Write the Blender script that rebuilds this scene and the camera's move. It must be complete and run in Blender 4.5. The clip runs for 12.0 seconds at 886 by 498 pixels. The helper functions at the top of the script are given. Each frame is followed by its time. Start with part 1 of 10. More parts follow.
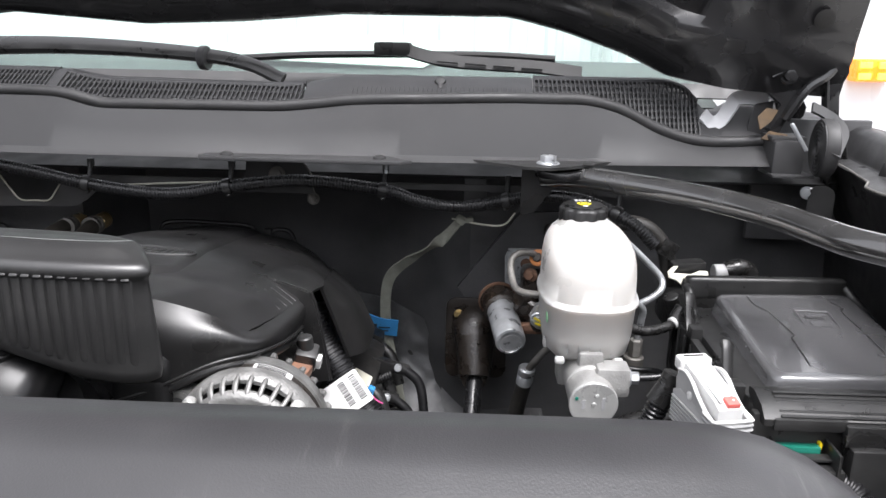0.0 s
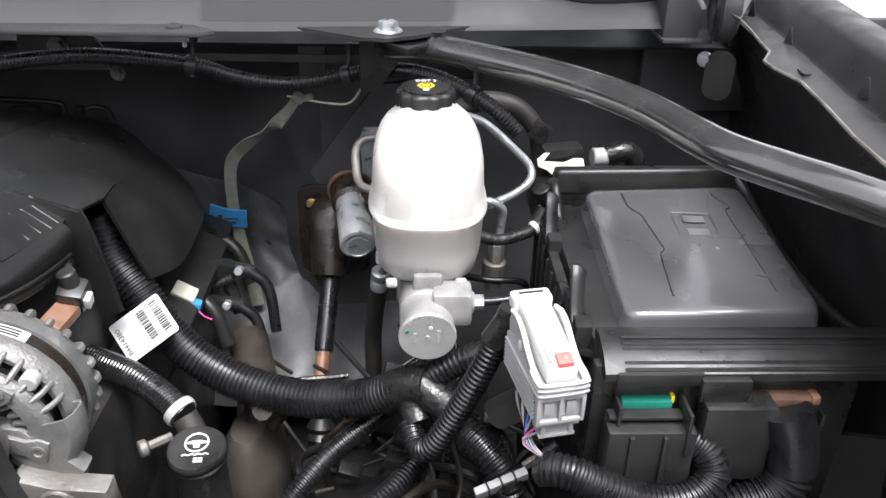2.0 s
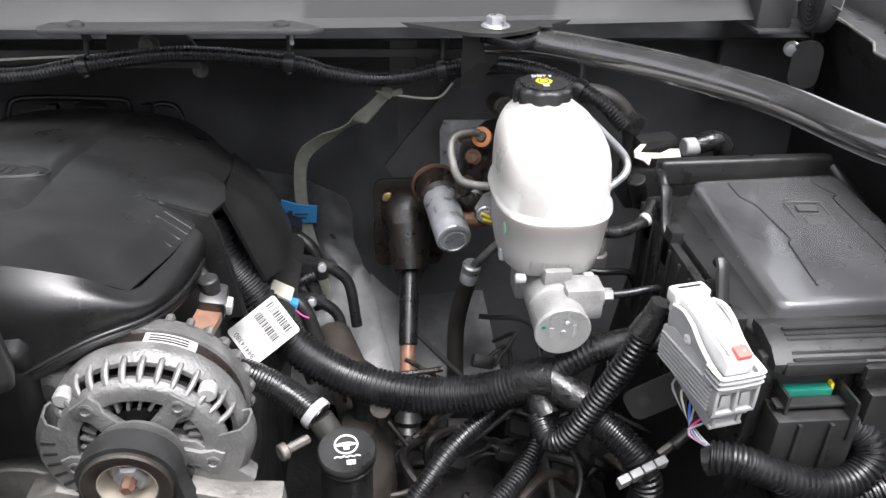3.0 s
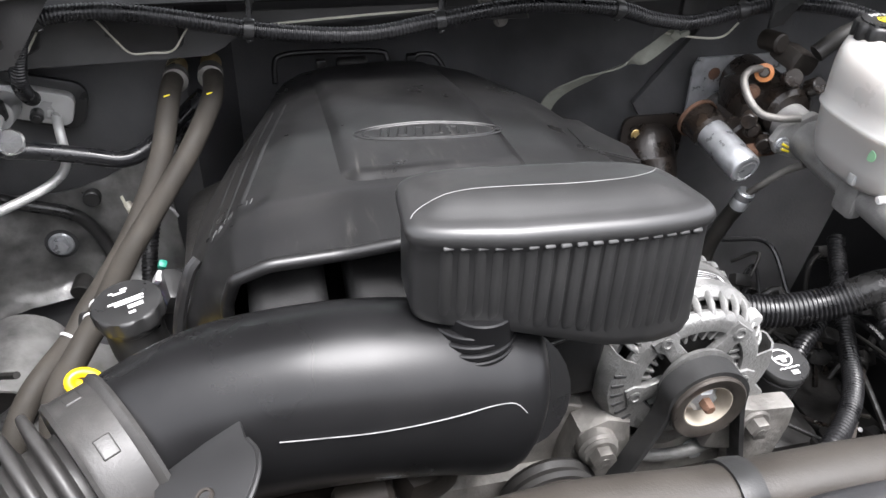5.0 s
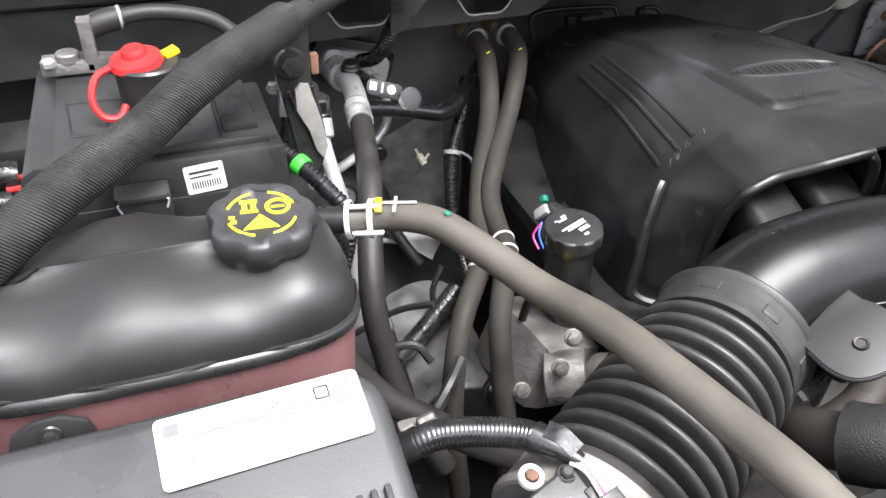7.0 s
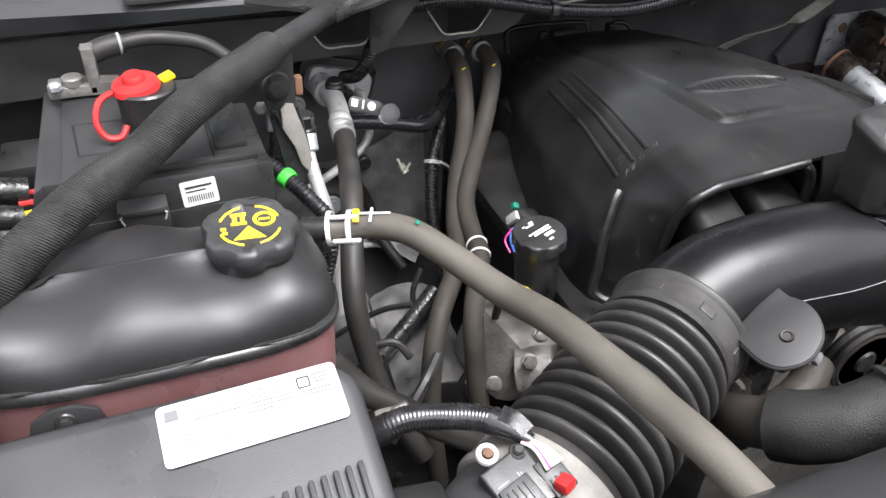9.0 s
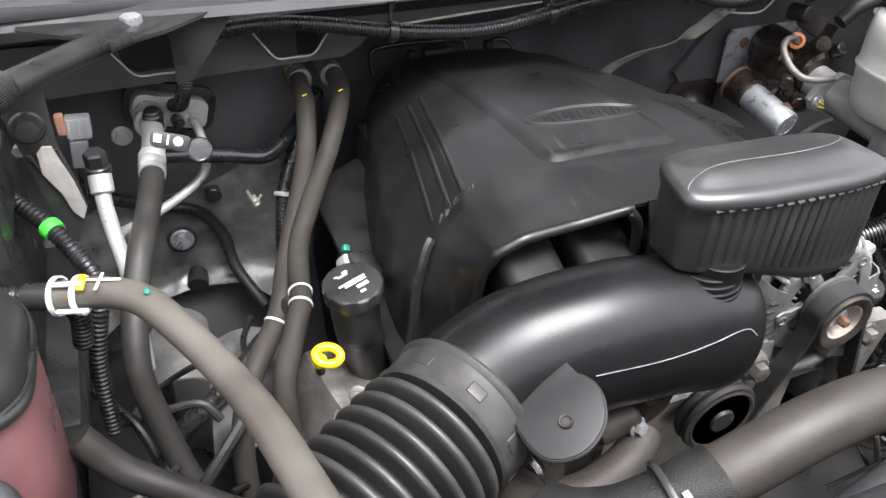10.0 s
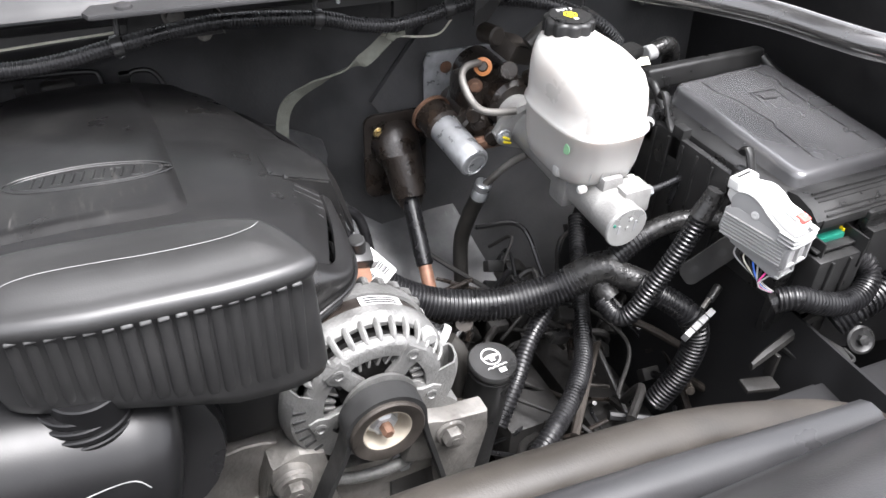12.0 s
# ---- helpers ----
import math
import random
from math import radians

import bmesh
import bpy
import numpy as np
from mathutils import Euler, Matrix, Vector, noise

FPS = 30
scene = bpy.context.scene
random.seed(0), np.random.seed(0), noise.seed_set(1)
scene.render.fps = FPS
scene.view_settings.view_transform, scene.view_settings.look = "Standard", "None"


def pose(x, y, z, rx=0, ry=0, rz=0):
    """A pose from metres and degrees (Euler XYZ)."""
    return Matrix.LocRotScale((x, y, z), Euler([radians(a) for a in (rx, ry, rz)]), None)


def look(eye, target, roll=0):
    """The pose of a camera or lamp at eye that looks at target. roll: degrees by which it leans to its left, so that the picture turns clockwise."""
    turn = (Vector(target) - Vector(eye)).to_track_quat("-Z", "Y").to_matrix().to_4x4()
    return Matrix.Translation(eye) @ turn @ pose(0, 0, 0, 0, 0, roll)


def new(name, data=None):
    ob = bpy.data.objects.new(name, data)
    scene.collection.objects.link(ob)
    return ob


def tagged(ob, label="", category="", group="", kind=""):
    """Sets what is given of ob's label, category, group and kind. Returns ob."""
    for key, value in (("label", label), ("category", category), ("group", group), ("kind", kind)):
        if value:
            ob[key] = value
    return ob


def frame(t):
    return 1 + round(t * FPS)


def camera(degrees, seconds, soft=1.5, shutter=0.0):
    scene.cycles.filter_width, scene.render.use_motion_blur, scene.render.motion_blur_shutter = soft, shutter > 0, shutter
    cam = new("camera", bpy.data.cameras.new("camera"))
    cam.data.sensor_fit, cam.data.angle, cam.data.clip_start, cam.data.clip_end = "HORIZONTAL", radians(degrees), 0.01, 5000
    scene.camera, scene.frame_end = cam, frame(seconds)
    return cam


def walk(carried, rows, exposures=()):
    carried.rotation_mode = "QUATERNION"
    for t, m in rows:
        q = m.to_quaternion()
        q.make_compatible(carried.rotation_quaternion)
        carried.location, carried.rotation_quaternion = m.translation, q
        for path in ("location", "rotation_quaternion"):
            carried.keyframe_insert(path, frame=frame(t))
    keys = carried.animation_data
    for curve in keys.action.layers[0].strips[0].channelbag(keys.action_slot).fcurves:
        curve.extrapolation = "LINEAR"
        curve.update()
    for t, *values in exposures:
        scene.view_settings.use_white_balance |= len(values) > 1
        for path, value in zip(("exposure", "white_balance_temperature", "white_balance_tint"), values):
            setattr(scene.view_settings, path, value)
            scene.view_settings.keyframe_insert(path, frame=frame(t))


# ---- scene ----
# ---------- camera and its path ----------
cam = camera(59.5, 12.0)
METRES, EYE, TILT, LEAN, TURN = 2.3, 1.42, -16.0, -1.06, 2.4
ROWS = [
    (0.0, 0.0, 0.0, 0.0, -0.0, 0.0, -0.0),
    (0.5, 0.0346, 0.0456, 0.0208, -0.08, -1.28, 0.09),
    (1.0, 0.044, 0.064, 0.0249, -0.58, -5.5, 0.28),
    (1.5, 0.0548, 0.0719, 0.0239, -2.03, -10.5, 0.68),
    (2.0, 0.0637, 0.0772, 0.0303, -3.78, -12.67, 1.14),
    (2.5, 0.0402, 0.0797, 0.035, -5.14, -13.57, 1.51),
    (4.5, -0.1924, 0.0995, 0.0566, -13.66, -17.45, 3.17),
    (5.0, -0.2408, 0.1049, 0.0623, -15.39, -19.7, 3.58),
    (5.5, -0.3083, 0.1125, 0.0685, -18.27, -21.67, 4.15),
    (6.0, -0.382, 0.1135, 0.0752, -20.92, -22.66, 4.7),
    (6.5, -0.4338, 0.1186, 0.0813, -22.07, -22.78, 4.97),
    (7.0, -0.4666, 0.1214, 0.0815, -22.51, -22.82, 5.12),
    (9.0, -0.4676, 0.0923, 0.0941, -23.06, -22.81, 5.39),
    (9.5, -0.4279, 0.0955, 0.0971, -23.27, -23.0, 5.47),
    (10.0, -0.3695, 0.0992, 0.093, -23.54, -22.93, 5.62),
    (10.5, -0.3098, 0.0959, 0.0873, -23.8, -22.99, 5.63),
    (11.0, -0.2397, 0.0957, 0.0851, -23.98, -23.02, 5.68),
    (11.5, -0.1828, 0.0929, 0.0798, -24.52, -23.08, 5.84),
    (12.0, -0.161, 0.0898, 0.079, -26.39, -23.2, 6.04),
]
EXPOSURES = [(t, s, 6350, 13) for t, s in ((0.0, 1.65), (0.5, 1.7), (1.5, 1.57), (2.0, 1.77), (2.5, 1.8), (4.5, 2.12), (6.0, 2.35), (7.0, 2.15), (9.0, 1.9), (9.5, 1.85), (10.0, 2.1), (11.5, 2.35), (12.0, 2.33))]
walk(cam, [(t, pose(0, 0, EYE, TILT, LEAN, TURN) @ pose(METRES * x, METRES * y, METRES * z, 90 + pitch, roll, yaw)) for t, x, y, z, yaw, pitch, roll in ROWS], EXPOSURES)

# ---------- light: bright overcast sky, high soft sun in front of the truck ----------
world = bpy.data.worlds.new("overcast_sky")
scene.world = world
world.use_nodes = True
wn, wl = world.node_tree.nodes, world.node_tree.links
wn.clear()
sky = wn.new("ShaderNodeTexSky")
sky.sky_type, sky.sun_disc = "NISHITA", False
sky.sun_elevation, sky.sun_rotation = radians(71), radians(154)
sky.air_density, sky.dust_density, sky.ozone_density = 1.0, 4.0, 1.0
soften = wn.new("ShaderNodeHueSaturation")
soften.inputs["Saturation"].default_value = 0.12
back = wn.new("ShaderNodeBackground")
back.inputs["Strength"].default_value = 0.15
wout = wn.new("ShaderNodeOutputWorld")
wl.new(sky.outputs[0], soften.inputs["Color"])
wl.new(soften.outputs[0], back.inputs["Color"])
wl.new(back.outputs[0], wout.inputs["Surface"])
sun = new("sun", bpy.data.lights.new("sun", "SUN"))
sun.data.energy, sun.data.angle, sun.data.color = 1.3, radians(30), (1.0, 0.985, 0.96)
sun.matrix_world = look((0.35, -0.2, 4.0), (-0.1, 0.7, 1.0))


# ---------- materials ----------
def mat(name, color, rough=0.5, metal=0.0, var=0.25, scale=40.0, bump=0.05, fine=600.0, dust=0.0, dustcol=(0.22, 0.2, 0.18),
        coat=0.0, spec=0.5, ior=1.5, sss=0.0, trans=0.0, rvar=0.15, emit=0.0):
    """A surface with broad colour drift, fine grain, dust in patches and a slight relief."""
    m = bpy.data.materials.new(name)
    m.use_nodes = True
    n, l = m.node_tree.nodes, m.node_tree.links
    b = n["Principled BSDF"]
    tc = n.new("ShaderNodeTexCoord")
    n1 = n.new("ShaderNodeTexNoise")
    n1.inputs["Scale"].default_value, n1.inputs["Detail"].default_value = scale, 5
    n2 = n.new("ShaderNodeTexNoise")
    n2.inputs["Scale"].default_value, n2.inputs["Detail"].default_value = fine, 3
    l.new(tc.outputs["Object"], n1.inputs["Vector"])
    l.new(tc.outputs["Object"], n2.inputs["Vector"])
    lo = tuple(c * (1 - var) for c in color)
    hi = tuple(min(1, c * (1 + var)) for c in color)
    r = n.new("ShaderNodeValToRGB")
    r.color_ramp.elements[0].position, r.color_ramp.elements[1].position = 0.3, 0.7
    r.color_ramp.elements[0].color, r.color_ramp.elements[1].color = (*lo, 1), (*hi, 1)
    l.new(n1.outputs["Fac"], r.inputs["Fac"])
    colour = r.outputs["Color"]
    mr = n.new("ShaderNodeMapRange")
    mr.inputs["From Min"].default_value, mr.inputs["From Max"].default_value = 0.3, 0.7
    mr.inputs["To Min"].default_value, mr.inputs["To Max"].default_value = max(0.03, rough - rvar), min(1, rough + rvar)
    l.new(n1.outputs["Fac"], mr.inputs["Value"])
    if dust > 0:
        n3 = n.new("ShaderNodeTexNoise")
        n3.inputs["Scale"].default_value, n3.inputs["Detail"].default_value, n3.inputs["Roughness"].default_value = scale * 0.6, 8, 0.75
        l.new(tc.outputs["Object"], n3.inputs["Vector"])
        dr = n.new("ShaderNodeMapRange")
        dr.inputs["From Min"].default_value, dr.inputs["From Max"].default_value = 0.5, 0.75
        dr.inputs["To Min"].default_value, dr.inputs["To Max"].default_value = dust * 0.25, dust
        l.new(n3.outputs["Fac"], dr.inputs["Value"])
        mix = n.new("ShaderNodeMixRGB")
        mix.inputs["Color2"].default_value = (*dustcol, 1)
        l.new(dr.outputs[0], mix.inputs["Fac"])
        l.new(colour, mix.inputs["Color1"])
        colour = mix.outputs["Color"]
    l.new(colour, b.inputs["Base Color"])
    l.new(mr.outputs[0], b.inputs["Roughness"])
    b.inputs["Metallic"].default_value = metal
    b.inputs["Specular IOR Level"].default_value = spec
    b.inputs["IOR"].default_value = ior
    if coat:
        b.inputs["Coat Weight"].default_value, b.inputs["Coat Roughness"].default_value = coat, 0.08
    if sss:
        b.inputs["Subsurface Weight"].default_value = sss
        b.inputs["Subsurface Radius"].default_value = (0.05, 0.045, 0.042)
        b.inputs["Subsurface Scale"].default_value = 1.0
    if trans:
        b.inputs["Transmission Weight"].default_value = trans
    if emit:
        l.new(colour, b.inputs["Emission Color"])
        b.inputs["Emission Strength"].default_value = emit
    if bump:
        bp = n.new("ShaderNodeBump")
        bp.inputs["Strength"].default_value, bp.inputs["Distance"].default_value = bump, 0.002
        l.new(n2.outputs["Fac"], bp.inputs["Height"])
        l.new(bp.outputs[0], b.inputs["Normal"])
    return m


COVER = mat("cover_plastic", (0.007, 0.007, 0.0075), 0.36, var=0.2, scale=14, bump=0.06, fine=900, dust=0.17, dustcol=(0.1, 0.095, 0.088), rvar=0.1, spec=0.56)
LIDPL = mat("lid_plastic", (0.08, 0.08, 0.083), 0.24, var=0.14, scale=12, bump=0.0, fine=1000, dust=0.04, dustcol=(0.2, 0.195, 0.19), rvar=0.05, spec=1.0, coat=0.6)
BOWL = mat("worn_bowl_paint", (0.4, 0.36, 0.3), 0.5, var=0.15, scale=60, bump=0.1, dust=0.3, dustcol=(0.25, 0.21, 0.16))
DUCT = mat("duct_plastic", (0.007, 0.007, 0.0075), 0.3, var=0.2, scale=12, bump=0.02, fine=800, dust=0.06, dustcol=(0.1, 0.095, 0.09), rvar=0.06, spec=0.33)
RESPL = mat("resonator_plastic", (0.018, 0.018, 0.0185), 0.36, var=0.15, scale=14, bump=0.04, fine=900, dust=0.3, dustcol=(0.12, 0.117, 0.112), rvar=0.06, spec=0.65)
EARTHY = mat("grimy_brown_pipe", (0.028, 0.023, 0.019), 0.6, var=0.4, scale=30, bump=0.3, fine=200, dust=0.3, dustcol=(0.08, 0.07, 0.058))
BLACK = mat("black_plastic", (0.018, 0.018, 0.018), 0.36, var=0.3, scale=30, bump=0.08, fine=700, dust=0.06, dustcol=(0.12, 0.115, 0.11))
CONDUIT = mat("conduit_plastic", (0.009, 0.009, 0.01), 0.34, var=0.3, scale=40, bump=0.03, dust=0.06, dustcol=(0.1, 0.095, 0.09))
TAPE = mat("cloth_tape", (0.012, 0.012, 0.012), 0.3, var=0.3, scale=90, bump=0.6, fine=160, dust=0.05)
RUBBER = mat("hose_rubber", (0.02, 0.019, 0.0175), 0.5, var=0.25, scale=25, bump=0.12, fine=500, dust=0.22, dustcol=(0.1, 0.09, 0.076))
BROWNRUBBER = mat("dusty_hose_rubber", (0.08, 0.073, 0.061), 0.48, var=0.25, scale=18, bump=0.12, fine=500, dust=0.4, dustcol=(0.14, 0.125, 0.1))
RADHOSE = mat("radiator_hose_rubber", (0.031, 0.027, 0.0228), 0.5, var=0.25, scale=18, bump=0.12, fine=500, dust=0.3, dustcol=(0.075, 0.065, 0.055))
CAPPL = mat("cap_plastic", (0.03, 0.03, 0.031), 0.48, var=0.15, scale=30, bump=0.05, fine=900, dust=0.15, dustcol=(0.1, 0.097, 0.092))
BRACEPAINT = mat("worn_brace_paint", (0.034, 0.0335, 0.033), 0.18, var=0.25, scale=30, bump=0.04, coat=1.0, spec=0.9, dust=0.02, dustcol=(0.16, 0.155, 0.15))
RUNNER = mat("dull_manifold_plastic", (0.008, 0.008, 0.0082), 0.55, var=0.3, scale=25, bump=0.1, fine=500, dust=0.06, dustcol=(0.06, 0.057, 0.053), spec=0.25)
INNERPAINT = mat("dull_inner_paint", (0.019, 0.019, 0.02), 0.5, var=0.25, scale=18, bump=0.05, dust=0.08, dustcol=(0.06, 0.058, 0.055), spec=0.25)
BELLOWS = mat("bellows_rubber", (0.022, 0.0215, 0.021), 0.45, var=0.25, scale=25, bump=0.1, dust=0.42, dustcol=(0.14, 0.132, 0.124))
BELT = mat("belt_rubber", (0.018, 0.018, 0.018), 0.6, var=0.2, scale=60, bump=0.1)
PAINT = mat("black_body_paint", (0.011, 0.011, 0.012), 0.22, var=0.2, scale=20, bump=0.02, coat=0.4, dust=0.05)
STEELBLACK = mat("painted_black_steel", (0.022, 0.022, 0.022), 0.36, var=0.3, scale=20, bump=0.08, dust=0.14, dustcol=(0.1, 0.095, 0.09))
FIREWALL = mat("firewall_black", (0.068, 0.068, 0.071), 0.5, var=0.35, scale=12, bump=0.25, fine=200, dust=0.22, dustcol=(0.12, 0.117, 0.112))
DARK = mat("grimy_engine_black", (0.011, 0.0105, 0.01), 0.6, var=0.5, scale=22, bump=0.4, fine=120, dust=0.14, dustcol=(0.09, 0.08, 0.07))
COWL = mat("cowl_grey_plastic", (0.041, 0.041, 0.0425), 0.55, var=0.08, scale=8, bump=0.12, fine=1100, dust=0.06)
SEAL = mat("seal_rubber", (0.035, 0.035, 0.036), 0.5, var=0.15, scale=30, bump=0.05, dust=0.1)
GREYPL = mat("panel_grey_plastic", (0.033, 0.033, 0.035), 0.36, var=0.15, scale=10, bump=0.08, fine=900, dust=0.14, dustcol=(0.1, 0.098, 0.095))
ALU = mat("cast_aluminium", (0.225, 0.225, 0.22), 0.5, metal=0.5, var=0.25, scale=45, bump=0.5, fine=350, dust=0.5, dustcol=(0.13, 0.122, 0.112))
ALUCAST = mat("clean_cast_aluminium", (0.33, 0.328, 0.32), 0.5, metal=0.35, var=0.2, scale=45, bump=0.4, fine=350, dust=0.35, dustcol=(0.2, 0.19, 0.175))
ALUSMOOTH = mat("machined_aluminium", (0.45, 0.45, 0.44), 0.38, metal=0.3, var=0.1, scale=40, bump=0.1, fine=500)
ALUDULL = mat("grimy_aluminium", (0.22, 0.213, 0.2), 0.55, metal=0.55, var=0.4, scale=30, bump=0.6, fine=180, dust=0.5, dustcol=(0.12, 0.1, 0.085))
ZINC = mat("zinc_plate", (0.46, 0.475, 0.49), 0.36, metal=0.55, var=0.25, scale=60, bump=0.1, dust=0.2, dustcol=(0.24, 0.23, 0.22))
SHEET = mat("galvanised_sheet", (0.14, 0.141, 0.144), 0.46, metal=0.4, var=0.45, scale=14, bump=0.35, fine=90, dust=0.5, dustcol=(0.06, 0.06, 0.058))
SHAFT = mat("satin_black_steel", (0.012, 0.012, 0.013), 0.25, var=0.2, scale=40, bump=0.03)
RUST = mat("rusty_iron", (0.12, 0.06, 0.036), 0.75, var=0.45, scale=60, bump=0.5, fine=260, dust=0.5, dustcol=(0.1, 0.07, 0.05))
BROWNIRON = mat("oily_brown_iron", (0.011, 0.01, 0.0095), 0.3, var=0.5, scale=40, bump=0.3, fine=200, dust=0.3, dustcol=(0.1, 0.066, 0.044))
COPPER = mat("copper_brown", (0.3, 0.155, 0.1), 0.5, metal=0.3, var=0.3, scale=60, bump=0.2, dust=0.25)
BRASS = mat("brass_fitting", (0.55, 0.42, 0.2), 0.35, metal=0.8, var=0.2, scale=50, bump=0.05)
WHITEPL = mat("reservoir_plastic", (0.5, 0.488, 0.47), 0.38, var=0.04, scale=12, bump=0.04, sss=0.75, dust=0.08, dustcol=(0.5, 0.46, 0.4))
WHITE = mat("white_plastic", (0.64, 0.64, 0.63), 0.4, var=0.05, scale=30, bump=0.04)
LIGHTGREY = mat("light_grey_plastic", (0.36, 0.36, 0.36), 0.45, var=0.06, scale=30, bump=0.05)
CREAM = mat("cream_plastic", (0.68, 0.66, 0.55), 0.45, var=0.08, scale=30, bump=0.04)
LABEL = mat("paper_label", (0.56, 0.56, 0.55), 0.55, var=0.05, scale=30, bump=0.02)
# black for print, and for shade painted in holes, slots, grooves and recesses
INKSHADE = mat("black_ink_and_shade", (0.03, 0.03, 0.03), 0.6, var=0.1, bump=0)
TANKPL = mat("tank_plastic", (0.012, 0.012, 0.0125), 0.48, var=0.2, scale=12, bump=0.02, fine=800, dust=0.12, dustcol=(0.13, 0.127, 0.122), rvar=0.05, spec=0.6)
PANELPL = mat("glossy_panel_plastic", (0.03, 0.03, 0.032), 0.34, var=0.15, scale=10, bump=0.1, fine=900, dust=0.08, rvar=0.06)
PALEGREEN = mat("pale_green_paper", (0.32, 0.6, 0.36), 0.6, var=0.1, scale=40, bump=0)
WORNSTEEL = mat("worn_pulley_steel", (0.06, 0.053, 0.047), 0.42, metal=0.5, var=0.3, scale=60, bump=0.1, dust=0.2, dustcol=(0.1, 0.08, 0.065))
PRINT = mat("faded_print", (0.13, 0.13, 0.135), 0.6, var=0.15, bump=0)
SCUFF = mat("scuffed_plastic", (0.03, 0.03, 0.03), 0.6, var=0.3, scale=80, bump=0.2)
GLOSSCAP = mat("rib_gloss_plastic", (0.022, 0.022, 0.022), 0.5, var=0.3, scale=80, bump=0.1)
GREYINK = mat("grey_print", (0.4, 0.4, 0.41), 0.6, var=0.1, bump=0)
WHITEINK = mat("white_print", (0.75, 0.75, 0.74), 0.6, var=0.08, bump=0)
YELLOW = mat("yellow_print", (0.8, 0.65, 0.03), 0.5, var=0.06, bump=0.02)
YELLOWPL = mat("yellow_plastic", (0.85, 0.6, 0.01), 0.4, var=0.06, scale=30, bump=0.03)
BLUE = mat("blue_tape", (0.05, 0.28, 0.62), 0.5, var=0.12, scale=60, bump=0.1)
RED = mat("red_plastic", (0.48, 0.025, 0.025), 0.4, var=0.1, scale=30, bump=0.03)
CORAL = mat("coral_plastic", (0.72, 0.14, 0.12), 0.45, var=0.08, scale=30, bump=0.03)
GREEN = mat("green_band", (0.05, 0.5, 0.045), 0.5, var=0.08, scale=30, bump=0.03)
TEAL = mat("teal_plastic", (0.01, 0.17, 0.12), 0.4, var=0.12, scale=30, bump=0.03)
ORANGE = mat("orange_plastic", (0.5, 0.19, 0.06), 0.5, var=0.15, scale=30, bump=0.03)
COOLANT = mat("coolant_tank_lower", (0.25, 0.1, 0.1), 0.38, var=0.3, scale=7, bump=0.04, sss=0.15, dust=0.55, dustcol=(0.26, 0.215, 0.21))
STRAP = mat("grey_webbing", (0.27, 0.275, 0.235), 0.75, var=0.15, scale=70, bump=0.5, fine=400)
SLEEVE = mat("woven_sleeve", (0.024, 0.024, 0.0235), 0.55, var=0.2, scale=50, bump=0.5, fine=900, dust=0.25, dustcol=(0.09, 0.086, 0.08))
FOIL = mat("stained_silver_sheet", (0.24, 0.238, 0.232), 0.42, metal=0.55, var=0.5, scale=24, bump=0.6, fine=60, dust=0.5, dustcol=(0.035, 0.032, 0.03))
PINKWIRE = mat("magenta_wire", (0.6, 0.05, 0.25), 0.45, bump=0)
BLUEWIRE = mat("blue_wire", (0.05, 0.15, 0.6), 0.45, bump=0)
LEAF = mat("dry_leaf", (0.1, 0.065, 0.035), 0.8, var=0.4, scale=60, bump=0.5)
VANPAINT = mat("white_van_paint", (0.75, 0.75, 0.76), 0.25, var=0.03, scale=4, bump=0, coat=0.3)
WALLWHITE = mat("white_steel_siding", (0.7, 0.715, 0.72), 0.5, var=0.08, scale=2, bump=0.03)
BLOCKERDARK = mat("light_block_paint", (0.2, 0.2, 0.205), 0.7, var=0.15, scale=3, bump=0.1, fine=80)
GROUNDM = mat("concrete_ground", (0.42, 0.41, 0.39), 0.85, var=0.15, scale=2.5, bump=0.3, fine=60, dust=0.3, dustcol=(0.3, 0.29, 0.28))
AMBER = mat("amber_lamp", (1.0, 0.3, 0.02), 0.3, var=0.05, bump=0, emit=0.22)
HOT = mat("lit_lamp", (1.0, 0.5, 0.07), 0.3, var=0.02, bump=0, emit=0.7)
DUSTY = mat("pale_dusty_rubber", (0.2, 0.19, 0.175), 0.7, var=0.3, scale=40, bump=0.3, fine=300, dust=0.5, dustcol=(0.32, 0.3, 0.27))
FLANGE = mat("dusty_flange_paint", (0.05, 0.05, 0.05), 0.42, var=0.25, scale=20, bump=0.06, dust=0.2, dustcol=(0.14, 0.135, 0.13))
HEATERHOSE = mat("heater_hose_rubber", (0.026, 0.023, 0.0195), 0.72, var=0.3, scale=25, bump=0.12, fine=500, spec=0.3, dust=0.25, dustcol=(0.11, 0.095, 0.075))
BATPL = mat("battery_cover_plastic", (0.03, 0.03, 0.031), 0.34, var=0.2, scale=14, bump=0.1, fine=900, dust=0.14, dustcol=(0.12, 0.117, 0.112), rvar=0.06)
GUARD = mat("dark_woven_guard", (0.008, 0.008, 0.0077), 0.6, var=0.2, scale=50, bump=0.5, fine=900, dust=0.1, dustcol=(0.05, 0.047, 0.043))
TAPEGLOSS = mat("glossy_vinyl_tape", (0.012, 0.012, 0.0125), 0.22, var=0.2, scale=70, bump=0.12, fine=120, dust=0.06, dustcol=(0.1, 0.095, 0.09), spec=0.8)
FENDERPAINT = mat("shaded_fender_paint", (0.02, 0.02, 0.021), 0.4, var=0.2, scale=20, bump=0.03, dust=0.05, spec=0.15)
MOULDLINE = mat("pale_mould_line", (0.2, 0.2, 0.2), 0.5, var=0.4, scale=60, bump=0)
